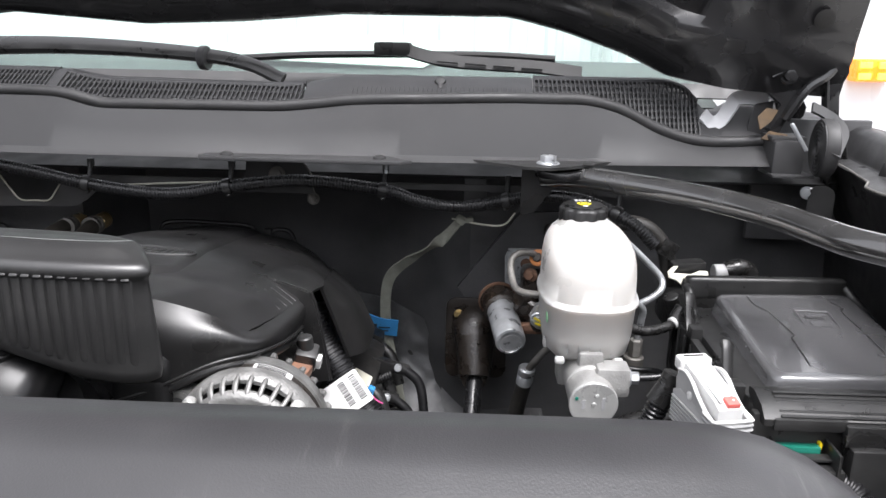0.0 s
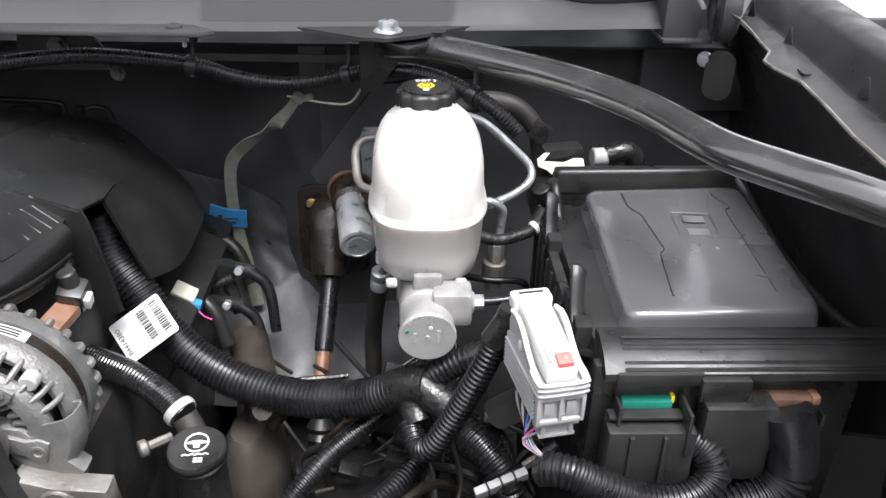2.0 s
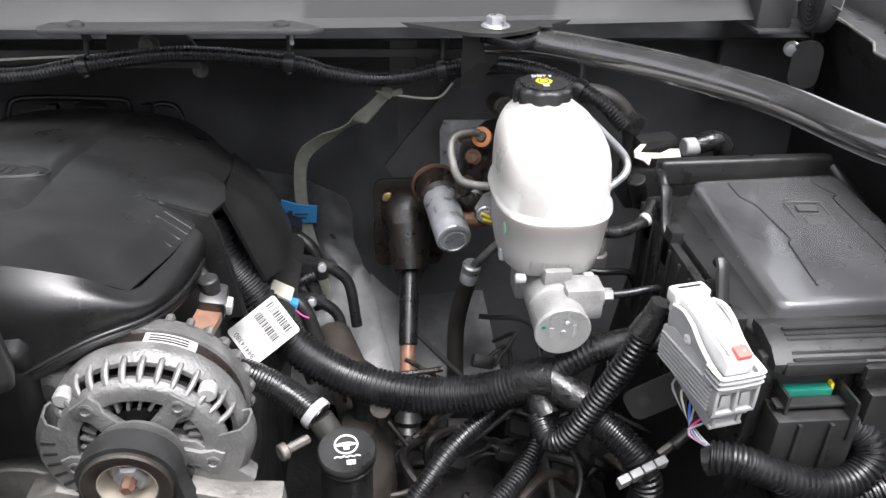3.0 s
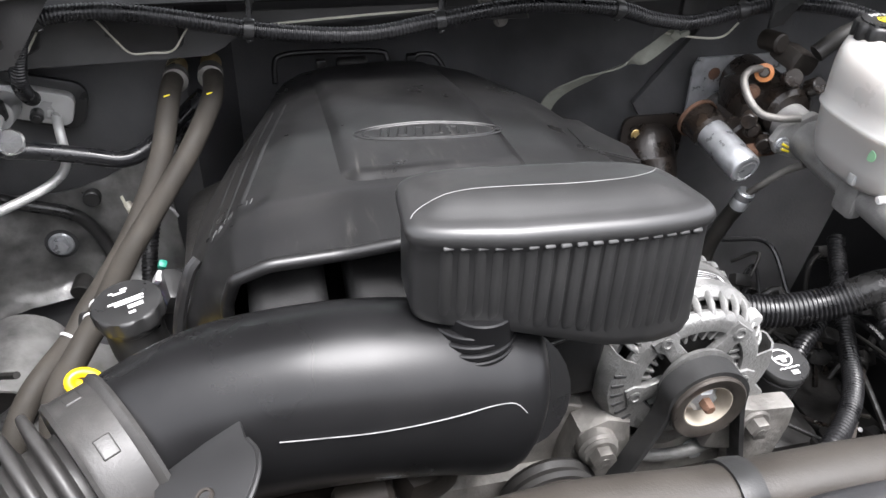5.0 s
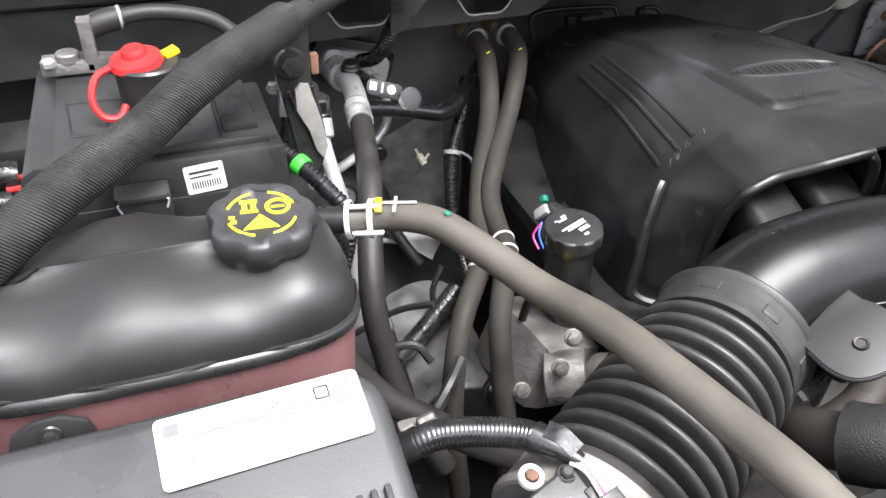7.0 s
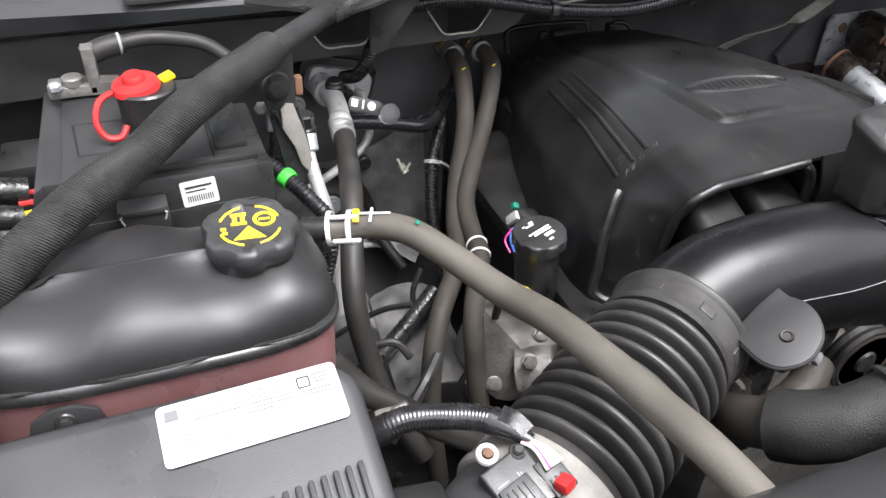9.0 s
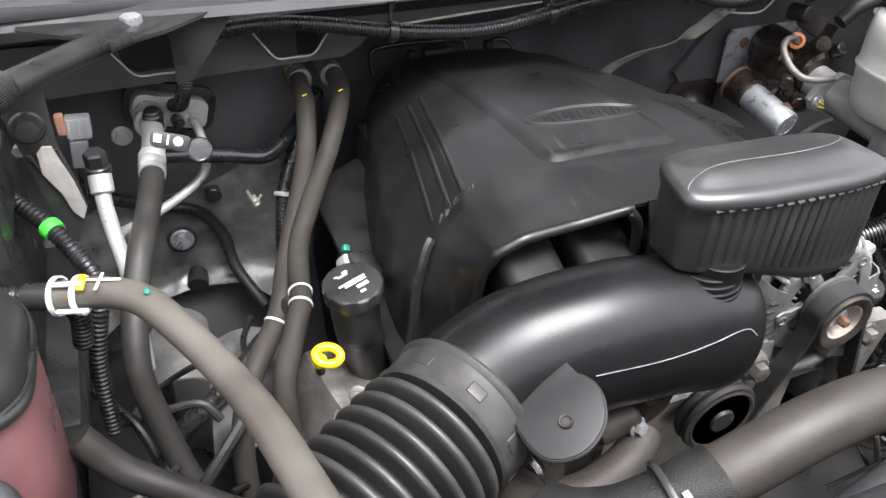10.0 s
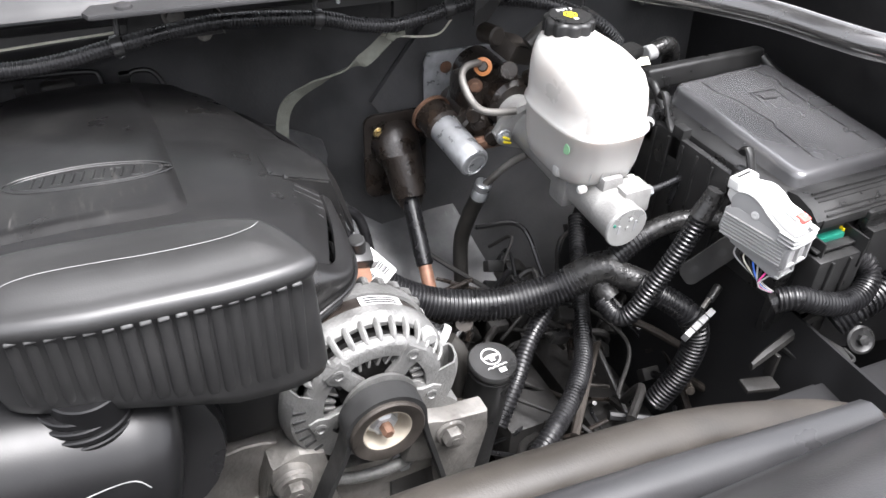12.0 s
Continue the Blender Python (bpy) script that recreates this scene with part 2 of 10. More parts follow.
CREAMSEAM = mat("cream_sealer", (0.5, 0.49, 0.42), 0.7, var=0.2, scale=60, bump=0.3)


def glass(name, tint, rough=0.02):
    m = bpy.data.materials.new(name)
    m.use_nodes = True
    b = m.node_tree.nodes["Principled BSDF"]
    b.inputs["Base Color"].default_value = (*tint, 1)
    b.inputs["Transmission Weight"].default_value, b.inputs["Roughness"].default_value, b.inputs["IOR"].default_value = 1.0, rough, 1.45
    return m


GLASS = glass("tinted_windscreen", (0.72, 0.9, 0.83))
CLEAR = glass("clear_plastic", (0.9, 0.9, 0.88), 0.15)

# moulded plastic that has been rubbed: pale thin scratches inside scattered patches
def scratched(m, amount, tone, patch=9.0, stretch=(160.0, 22.0, 60.0)):
    n, l = m.node_tree.nodes, m.node_tree.links
    b = n["Principled BSDF"]
    under = b.inputs["Base Color"].links[0].from_socket
    tc = n.new("ShaderNodeTexCoord")
    mp = n.new("ShaderNodeMapping")
    mp.inputs["Scale"].default_value, mp.inputs["Rotation"].default_value = stretch, (0.3, 0.2, 0.7)
    streak = n.new("ShaderNodeTexNoise")
    streak.inputs["Scale"].default_value, streak.inputs["Detail"].default_value, streak.inputs["Roughness"].default_value = 1.0, 6, 0.7
    area = n.new("ShaderNodeTexNoise")
    area.inputs["Scale"].default_value, area.inputs["Detail"].default_value = patch, 4
    r1, r2 = n.new("ShaderNodeMapRange"), n.new("ShaderNodeMapRange")
    r1.inputs["From Min"].default_value, r1.inputs["From Max"].default_value = 0.56, 0.72
    r2.inputs["From Min"].default_value, r2.inputs["From Max"].default_value = 0.52, 0.68
    mul = n.new("ShaderNodeMath")
    mul.operation = "MULTIPLY"
    lim = n.new("ShaderNodeMath")
    lim.operation = "MULTIPLY"
    lim.inputs[1].default_value = amount
    mix = n.new("ShaderNodeMixRGB")
    mix.inputs["Color2"].default_value = (*tone, 1)
    l.new(tc.outputs["Object"], mp.inputs["Vector"])
    l.new(mp.outputs[0], streak.inputs["Vector"])
    l.new(tc.outputs["Object"], area.inputs["Vector"])
    l.new(streak.outputs["Fac"], r1.inputs["Value"])
    l.new(area.outputs["Fac"], r2.inputs["Value"])
    l.new(r1.outputs[0], mul.inputs[0])
    l.new(r2.outputs[0], mul.inputs[1])
    l.new(mul.outputs[0], lim.inputs[0])
    l.new(lim.outputs[0], mix.inputs["Fac"])
    l.new(under, mix.inputs["Color1"])
    l.new(mix.outputs[0], b.inputs["Base Color"])


scratched(COVER, 0.5, (0.12, 0.115, 0.105))
scratched(FIREWALL, 0.35, (0.1, 0.097, 0.09), 7.0)
scratched(SHEET, 0.6, (0.4, 0.4, 0.4), 12.0)
scratched(PANELPL, 0.3, (0.2, 0.195, 0.19))


# the woven sleeve's diagonal weave is a fine wave relief
def weave(m, scale):
    n, l = m.node_tree.nodes, m.node_tree.links
    tc = n.new("ShaderNodeTexCoord")
    w = n.new("ShaderNodeTexWave")
    w.bands_direction = "DIAGONAL"
    w.inputs["Scale"].default_value, w.inputs["Distortion"].default_value = scale, 0.6
    bp = n.new("ShaderNodeBump")
    bp.inputs["Strength"].default_value, bp.inputs["Distance"].default_value = 0.8, 0.002
    l.new(tc.outputs["Object"], w.inputs["Vector"])
    l.new(w.outputs["Fac"], bp.inputs["Height"])
    l.new(bp.outputs[0], n["Principled BSDF"].inputs["Normal"])


weave(SLEEVE, 170)


# ---------- building blocks ----------
def V(*a):
    return Vector(a)


def thing(name, at, label, category, group="", kind=""):
    e = new(name)
    e.empty_display_size = 0.02
    e.location = at
    return tagged(e, label, category, group, kind)


def finish(bm, sharp=38):
    bmesh.ops.remove_doubles(bm, verts=bm.verts, dist=1e-6)
    bmesh.ops.recalc_face_normals(bm, faces=bm.faces)
    for f in bm.faces:
        f.smooth = True
    lim = radians(sharp)
    for e in bm.edges:
        if len(e.link_faces) == 2 and e.calc_face_angle(0) > lim:
            e.smooth = False


def part(name, bm, material, parent=None, label="", sharp=38, solid=0.0):
    """Links a bmesh, in world coordinates, as one mesh object under a thing or a part."""
    if solid:
        finish(bm, sharp)
        bmesh.ops.solidify(bm, geom=list(bm.faces), thickness=solid)
    finish(bm, sharp)
    me = bpy.data.meshes.new(name)
    bm.to_mesh(me)
    bm.free()
    me.materials.append(material)
    ob = new(name, me)
    if parent:
        ob.parent = parent
        if parent.type == "EMPTY":
            ob.matrix_parent_inverse = Matrix.Translation(-Vector(parent.location))
    if label:
        tagged(ob, label)
    return ob


def solo(name, bm, material, label, category, group="", kind="", sharp=38, solid=0.0):
    return tagged(part(name, bm, material, None, "", sharp, solid), label, category, group, kind)


def merge(*bms):
    out = bms[0]
    for b in bms[1:]:
        me = bpy.data.meshes.new("tmp")
        b.to_mesh(me)
        b.free()
        out.from_mesh(me)
        bpy.data.meshes.remove(me)
    return out


def moved(bm, m):
    bmesh.ops.transform(bm, matrix=m, verts=bm.verts)
    return bm


def box(c, s, bevel=0.002, rot=(0, 0, 0), segs=2, taper=1.0):
    """A rounded block: centre, sizes, bevel, turn in degrees; taper scales the top."""
    bm = bmesh.new()
    bmesh.ops.create_cube(bm, size=1)
    for v in bm.verts:
        k = taper if v.co.z > 0 else 1
        v.co = Vector((v.co.x * s[0] * k, v.co.y * s[1] * k, v.co.z * s[2]))
    if bevel:
        bmesh.ops.bevel(bm, geom=list(bm.edges), offset=min(bevel, 0.45 * min(s)), segments=segs, profile=0.6, affect="EDGES")
    return moved(bm, pose(*c, *rot))


def frame_from(axis):
    return Vector(axis).normalized().to_track_quat("Z", "Y").to_matrix().to_4x4()


def lathe(profile, at, axis=(0, 0, 1), n=28, wave=None, hollow=False):
    """Turns (radius, height) points about an axis. wave: (count, depth, from, to) scallops the rows in that range. hollow: the profile is a closed loop round an open middle."""
    bm = bmesh.new()
    rows = []
    for i, (r, h) in enumerate(profile):
        row = []
        for k in range(n):
            a = 2 * math.pi * k / n
            q = r
            if wave and wave[2] <= i <= wave[3]:
                q = r * (1 - wave[1] * (0.5 - 0.5 * math.cos(a * wave[0])) ** 2)
            row.append(bm.verts.new((q * math.cos(a), q * math.sin(a), h)))
        rows.append(row)
    for a, b in zip(rows if hollow else rows[:-1], rows[1:] + rows[:1] if hollow else rows[1:]):
        for k in range(n):
            bm.faces.new((a[k], a[(k + 1) % n], b[(k + 1) % n], b[k]))
    if profile[0][0] > 1e-5 and not hollow:
        bm.faces.new(rows[0][::-1])
    if profile[-1][0] > 1e-5 and not hollow:
        bm.faces.new(rows[-1])
    return moved(bm, Matrix.Translation(at) @ frame_from(axis))


def rod(a, b, r, n=16, bevel=0.0015, r2=None):
    a, b = Vector(a), Vector(b)
    h = (b - a).length
    r2 = r if r2 is None else r2
    k = min(bevel, r * 0.4, r2 * 0.4, h * 0.3)
    return lathe([(r - k, 0), (r, k), (r2, h - k), (r2 - k, h)], a, b - a, n)


def smooth_path(pts, step):
    """Points along a Catmull-Rom curve, about step apart."""
    p = [Vector(q) for q in pts]
    p = [p[0] * 2 - p[1]] + p + [p[-1] * 2 - p[-2]]
    fine = []
    for i in range(1, len(p) - 2):
        a, b, c, d = p[i - 1], p[i], p[i + 1], p[i + 2]
        cuts = max(24, min(300, int((c - b).length / step * 4)))
        for k in range(cuts):
            t = k / cuts
            fine.append(0.5 * (2 * b + (c - a) * t + (2 * a - 5 * b + 4 * c - d) * t * t + (3 * b - a - 3 * c + d) * t ** 3))
    fine.append(p[-2])
    at = [0.0]
    for a, b in zip(fine[:-1], fine[1:]):
        at.append(at[-1] + (b - a).length)
    count = max(2, round(at[-1] / step))
    out, k = [], 0
    for i in range(count + 1):
        d = at[-1] * i / count
        while k < len(at) - 2 and at[k + 1] < d:
            k += 1
        out.append(fine[k].lerp(fine[k + 1], (d - at[k]) / max(1e-9, at[k + 1] - at[k])))
    return out


def sweep(path, radii, n, flat=1.0, up=None):
    """A tube through the points with a radius at each; flat squeezes it along up."""
    bm = bmesh.new()
    rows = []
    side = None
    for i, p in enumerate(path):
        t = (path[min(i + 1, len(path) - 1)] - path[max(i - 1, 0)]).normalized()
        if up is not None:
            side = t.cross(Vector(up)).normalized()
        elif side is None:
            side = t.orthogonal().normalized()
        else:
            side = (side - t * side.dot(t)).normalized()
        other = side.cross(t)
        r = radii[i]
        rows.append([bm.verts.new(p + side * r * math.cos(2 * math.pi * k / n) + other * r * flat * math.sin(2 * math.pi * k / n)) for k in range(n)])
    for a, b in zip(rows[:-1], rows[1:]):
        for k in range(n):
            bm.faces.new((a[k], a[(k + 1) % n], b[(k + 1) % n], b[k]))
    bm.faces.new(rows[0][::-1])
    bm.faces.new(rows[-1])
    return bm


def tube(pts, r, n=14, step=0.006, flat=1.0, up=None):
    """A smooth hose or pipe; r is one radius or (start, end)."""
    path = smooth_path(pts, step)
    if isinstance(r, tuple):
        rr = [r[0] + (r[1] - r[0]) * i / (len(path) - 1) for i in range(len(path))]
    else:
        rr = [r] * len(path)
    return sweep(path, rr, n, flat, up)


def loom(pts, r, pitch=0.0042, depth=0.0016, n=14):
    """Split corrugated conduit: rings and grooves along the path."""
    path = smooth_path(pts, pitch / 4)
    rr = [r - (depth * 0.8 if i % 4 in (0, 3) else 0) for i in range(len(path))]
    return sweep(path, rr, n)


def ribbon(pts, width, thick, side, step=0.006):
    """A flat strap along the path; side is its width direction."""
    path = smooth_path(pts, step)
    bm = bmesh.new()
    rows = []
    for i, p in enumerate(path):
        t = (path[min(i + 1, len(path) - 1)] - path[max(i - 1, 0)]).normalized()
        s = Vector(side[0]).lerp(Vector(side[1]), i / (len(path) - 1)) if isinstance(side[0], tuple) else Vector(side)
        s = (s - t * s.dot(t)).normalized()
        o = s.cross(t) * thick / 2
        s = s * width / 2
        rows.append([bm.verts.new(p + s + o), bm.verts.new(p - s + o), bm.verts.new(p - s - o), bm.verts.new(p + s - o)])
    for a, b in zip(rows[:-1], rows[1:]):
        for k in range(4):
            bm.faces.new((a[k], a[(k + 1) % 4], b[(k + 1) % 4], b[k]))
    bm.faces.new(rows[0][::-1])
    bm.faces.new(rows[-1])
    return bm


def prism(poly, depth, m=None, bevel=0.0, segs=2):
    """A plate: a 2D outline raised by depth along z, then placed by m."""
    bm = bmesh.new()
    low = [bm.verts.new((x, y, 0)) for x, y in poly]
    f = bm.faces.new(low)
    r = bmesh.ops.extrude_face_region(bm, geom=[f])
    bmesh.ops.translate(bm, vec=(0, 0, depth), verts=[v for v in r["geom"] if isinstance(v, bmesh.types.BMVert)])
    bmesh.ops.recalc_face_normals(bm, faces=bm.faces)
    if bevel:
        bmesh.ops.bevel(bm, geom=[e for e in bm.edges if abs(e.verts[0].co.z - e.verts[1].co.z) < 1e-7], offset=bevel, segments=segs, profile=0.6, affect="EDGES")
    return moved(bm, m) if m is not None else bm


def rounded(w, h, r, k=5):
    """The outline of a rounded rectangle about the origin."""
    out = []
    for cx, cy, a0 in ((w / 2 - r, h / 2 - r, 0), (-w / 2 + r, h / 2 - r, 90), (-w / 2 + r, -h / 2 + r, 180), (w / 2 - r, -h / 2 + r, 270)):
        for i in range(k + 1):
            a = radians(a0 + 90 * i / k)
            out.append((cx + r * math.cos(a), cy + r * math.sin(a)))
    return out


def sheet(w, h, m, material, name, parent, thick=0.0006, r=0.002, label=""):
    return part(name, prism(rounded(w, h, r), thick, m), material, parent, label)


def loft(rings, cap=True):
    bm = bmesh.new()
    rows = [[bm.verts.new(p) for p in ring] for ring in rings]
    n = len(rows[0])
    for a, b in zip(rows[:-1], rows[1:]):
        for k in range(n):
            bm.faces.new((a[k], a[(k + 1) % n], b[(k + 1) % n], b[k]))
    if cap:
        bm.faces.new(rows[0][::-1])
        bm.faces.new(rows[-1])
    return bm


def squircle(c, hx, hy, z, p=3.0, n=40, turn=0.0):
    """A rounded-square ring at height z."""
    out = []
    for k in range(n):
        a = 2 * math.pi * k / n
        ca, sa = math.cos(a), math.sin(a)
        x = hx * math.copysign(abs(ca) ** (2 / p), ca)
        y = hy * math.copysign(abs(sa) ** (2 / p), sa)
        ct, st = math.cos(radians(turn)), math.sin(radians(turn))
        out.append(Vector((c[0] + x * ct - y * st, c[1] + x * st + y * ct, z)))
    return out


def surface(rows):
    """An open sheet through rows of points of equal count."""
    bm = bmesh.new()
    vs = [[bm.verts.new(p) for p in row] for row in rows]
    for a, b in zip(vs[:-1], vs[1:]):
        for k in range(len(a) - 1):
            bm.faces.new((a[k], a[k + 1], b[k + 1], b[k]))
    return bm


def curve_rows(rows, nu, nv):
    """Rows of points made dense along and across by smooth curves."""
    def dense(pts, n):
        p = [Vector(q) for q in pts]
        p = [p[0] * 2 - p[1]] + p + [p[-1] * 2 - p[-2]]
        out = []
        for j in range(n + 1):
            s = j / n * (len(p) - 3)
            i = min(int(s), len(p) - 4)
            t = s - i
            a, b, c, d = p[i], p[i + 1], p[i + 2], p[i + 3]
            out.append(0.5 * (2 * b + (c - a) * t + (2 * a - 5 * b + 4 * c - d) * t * t + (3 * b - a - 3 * c + d) * t ** 3))
        return out
    wide = [dense(r, nu) for r in rows]
    cols = [dense([r[k] for r in wide], nv) for k in range(nu + 1)]
    return [[cols[k][j] for k in range(nu + 1)] for j in range(nv + 1)]


def hexbolt(name, at, axis, r, material, parent=None, label="", washer=True, h=None):
    """A flanged hexagon bolt head; at is the face that it is screwed to."""
    h = h or r * 1.1
    m = Matrix.Translation(at) @ frame_from(axis)
    head = prism([(r * math.cos(math.pi * k / 3), r * math.sin(math.pi * k / 3)) for k in range(6)], h, None, r * 0.12)
    if washer:
        head = merge(head, lathe([(r * 1.45, 0), (r * 1.5, r * 0.1), (r * 1.3, r * 0.3), (0, r * 0.3)], (0, 0, 0)))
    head = merge(head, lathe([(r * 0.45, h * 0.9), (r * 0.4, h * 1.03), (0, h * 1.03)], (0, 0, 0), n=12))
    moved(head, m)
    if parent is None:
        return solo(name, head, material, label or "small hexagon bolt with a flange", "bolt")
    return part(name, head, material, parent, label)


def lettering(body, size, m, material, name, parent, raise_by=0.0004, align="CENTER"):
    """Words in the built-in font as a thin mesh; m places its middle."""
    cu = bpy.data.curves.new("letters", "FONT")
    cu.body, cu.size, cu.extrude = body, size, raise_by
    cu.align_x, cu.align_y = align, "CENTER"
    tmp = new("letters", cu)
    me = bpy.data.meshes.new_from_object(tmp.evaluated_get(bpy.context.evaluated_depsgraph_get()))
    bpy.data.objects.remove(tmp)
    bm = bmesh.new()
    bm.from_mesh(me)
    bpy.data.meshes.remove(me)
    return part(name, moved(bm, m), material, parent)


def facing(at, normal, up=(0, 0, 1)):
    """A pose whose z is the normal and whose y leans to up: for plates, labels and letters."""
    z = Vector(normal).normalized()
    x = Vector(up).cross(z).normalized()
    y = z.cross(x)
    m = Matrix((x, y, z)).transposed().to_4x4()
    return Matrix.Translation(at) @ m


def bars(rows, m, material, name, parent, thick=0.0004):
    """Unreadable print: flat bars (x, y, width, height) on a plate at m."""
    bm = bmesh.new()
    for x, y, w, h in rows:
        b = prism([(x - w / 2, y - h / 2), (x + w / 2, y - h / 2), (x + w / 2, y + h / 2), (x - w / 2, y + h / 2)], thick)
        bm = merge(bm, b)
    ob = part(name, moved(bm, m), material, parent)
    return tagged(ob, kind="stuff") if len(rows) > 6 else ob


def band(path_pts, at, r, width, material, name, parent, label=""):
    """A ring clasped round a hose at the point of its path nearest to at."""
    p = smooth_path(path_pts, 0.004)
    i = min(range(len(p)), key=lambda k: (p[k] - Vector(at)).length)
    t = (p[min(i + 1, len(p) - 1)] - p[max(i - 1, 0)]).normalized()
    return part(name, lathe([(r - 0.002, -width / 2), (r, -width / 2), (r + 0.0008, 0), (r, width / 2), (r - 0.002, width / 2)], p[i], t, 24, hollow=True), material, parent, label)
# ---------- setting: ground, walls, truck shell ----------
bm = bmesh.new()
bmesh.ops.create_grid(bm, x_segments=24, y_segments=24, size=60)
solo("ground", bm, GROUNDM, "pale worn concrete yard round the truck", "ground", kind="structure")

# white ribbed steel siding of the building behind the truck
rows = []
xs = []
x = -6.0
while x < 9.0:
    xs += [(x, 0.0), (x + 0.02, 0.045), (x + 0.06, 0.045), (x + 0.08, 0.0), (x + 0.115, 0.0), (x + 0.12, 0.008), (x + 0.13, 0.008), (x + 0.135, 0.0)]
    x += 0.23
rows = [[V(a, 5.2 - d, z) for a, d in xs] for z in (0.0, 1.2, 2.4, 3.5)]
solo("wall_north", surface(rows), WALLWHITE, "white ribbed steel siding of a building", "wall", kind="structure", sharp=15, solid=0.02)

# dark wall added out of view behind the camera to block skylight and reflections
solo("wall_light_block", box((-0.5, -3.2, 1.4), (16.0, 0.2, 2.8), 0.02), BLOCKERDARK, "added dark grey wall, out of view, that blocks light from the front", "wall", kind="structure")

# raised hood: only its rear end hangs into the view
HOODX = [-1.32, -1.2, -1.05, -0.9, -0.7, -0.5, -0.35, -0.2, 0.05, 0.13, 0.22, 0.29, 0.36, 0.43, 0.5, 0.56]
HOODZ = [1.335, 1.34, 1.36, 1.41, 1.432, 1.418, 1.424, 1.437, 1.437, 1.418, 1.388, 1.356, 1.343, 1.338, 1.335, 1.33]


def hood_edge(x):
    return float(np.interp(x, HOODX, HOODZ))


hood = thing("hood", (-0.38, 1.15, 1.34), "glossy black truck hood raised on its hinges", "hood")
hx = [-1.285 + 1.81 * i / 90 for i in range(91)]
UPH = V(0, -0.34, 0.94)
outer = []
for s in (0.0, 0.06, 0.3, 0.7, 1.1):
    outer.append([V(x, 1.21, hood_edge(x) + 0.004) + UPH * s + V(0, 0.02 * (1 - abs(x + 0.38)), 0.0) for x in hx])
part("outer_panel", surface(outer), PAINT, hood, "glossy black outer skin", solid=0.003)
# inner panel: a rolled rear rim, a raised rail, then a deep recess
inner = []
for s, d in ((0.0, 0.0), (0.006, 0.022), (0.03, 0.04), (0.07, 0.05), (0.085, 0.045), (0.1, 0.02), (0.16, 0.012), (0.3, 0.012), (0.6, 0.02), (1.08, 0.02)):
    row = []
    for x in hx:
        side = max(0.0, min(1.0, (x - 0.24) / 0.14)) + max(0.0, min(1.0, (-1.0 - x) / 0.14))
        dd = d * (1 - side) + side * max(d, 0.045 if s > 0.003 else 0)
        row.append(V(x, 1.205, hood_edge(x)) + UPH * s + V(0, -0.95, -0.12) * dd)
    inner.append(row)
part("inner_panel", surface(inner), PAINT, hood, "stamped black inner panel with rolled rim", solid=0.002)
part("latch_hole", lathe([(0.012, 0), (0.014, 0.002), (0.01, 0.003), (0, 0.003)], V(0.47, 1.115, 1.44), (0, -0.94, -0.34), 20), DARK, hood, "dark oval hole in the panel")

# windscreen, its lower black band and what lies behind it
screen = thing("windscreen", (-0.38, 1.3, 1.33), "green-tinted glass truck windscreen behind the cowl", "windscreen")
rows = []
for s in (0.0, 0.15, 0.4, 0.8):
    rows.append([V(-0.38 + u * (0.84 - 0.1 * s), 1.235 + 0.75 * s + 0.10 * (1 - u * u), 1.325 + 0.55 * s) for u in [k / 12 - 1 for k in range(25)]])
g = part("pane", surface(rows), GLASS, screen, "green-tinted glass", solid=0.005)
g.visible_shadow = False
rows = [[V(-0.38 + u * 0.84, 1.232 + 0.10 * (1 - u * u) + dy, 1.318 + dz) for u in [k / 12 - 1 for k in range(25)]] for dy, dz in ((0, 0), (0.012, 0.012), (0.02, 0.02))]
part("lower_moulding", surface(rows), SEAL, screen, "black rubber edge moulding", solid=0.003)
for sx in (-1, 1):
    part("pillar", tube([V(-0.38 + sx * 0.86, 1.24, 1.3), V(-0.38 + sx * 0.83, 1.6, 1.56), V(-0.38 + sx * 0.76, 1.95, 1.8)], 0.035, 12, 0.05), PAINT, screen, "black body pillar")

dash = thing("dashboard", (-0.38, 1.75, 1.2), "dark dashboard behind the windscreen with a sheet of paper", "dashboard")
rows = [[V(-0.38 + u * 0.78, y + 0.06 * (1 - u * u), z) for u in [k / 8 - 1 for k in range(17)]] for y, z in ((1.3, 1.3), (1.45, 1.338), (1.6, 1.352), (1.75, 1.35), (1.8, 1.3), (1.8, 1.1))]
part("top", surface(rows), mat("dash_vinyl", (0.04, 0.04, 0.042), 0.7, var=0.1, scale=6, bump=0.2), dash, "black grained vinyl top", solid=0.004)
part("paper_sheet", prism([(-0.3, -0.1), (0.18, -0.12), (0.26, 0.06), (-0.12, 0.12)], 0.002, facing(V(-0.28, 1.62, 1.374), (0.02, -0.25, 1), (0, 1, 0.2))), LABEL, dash, "white sheet of paper lying on top")

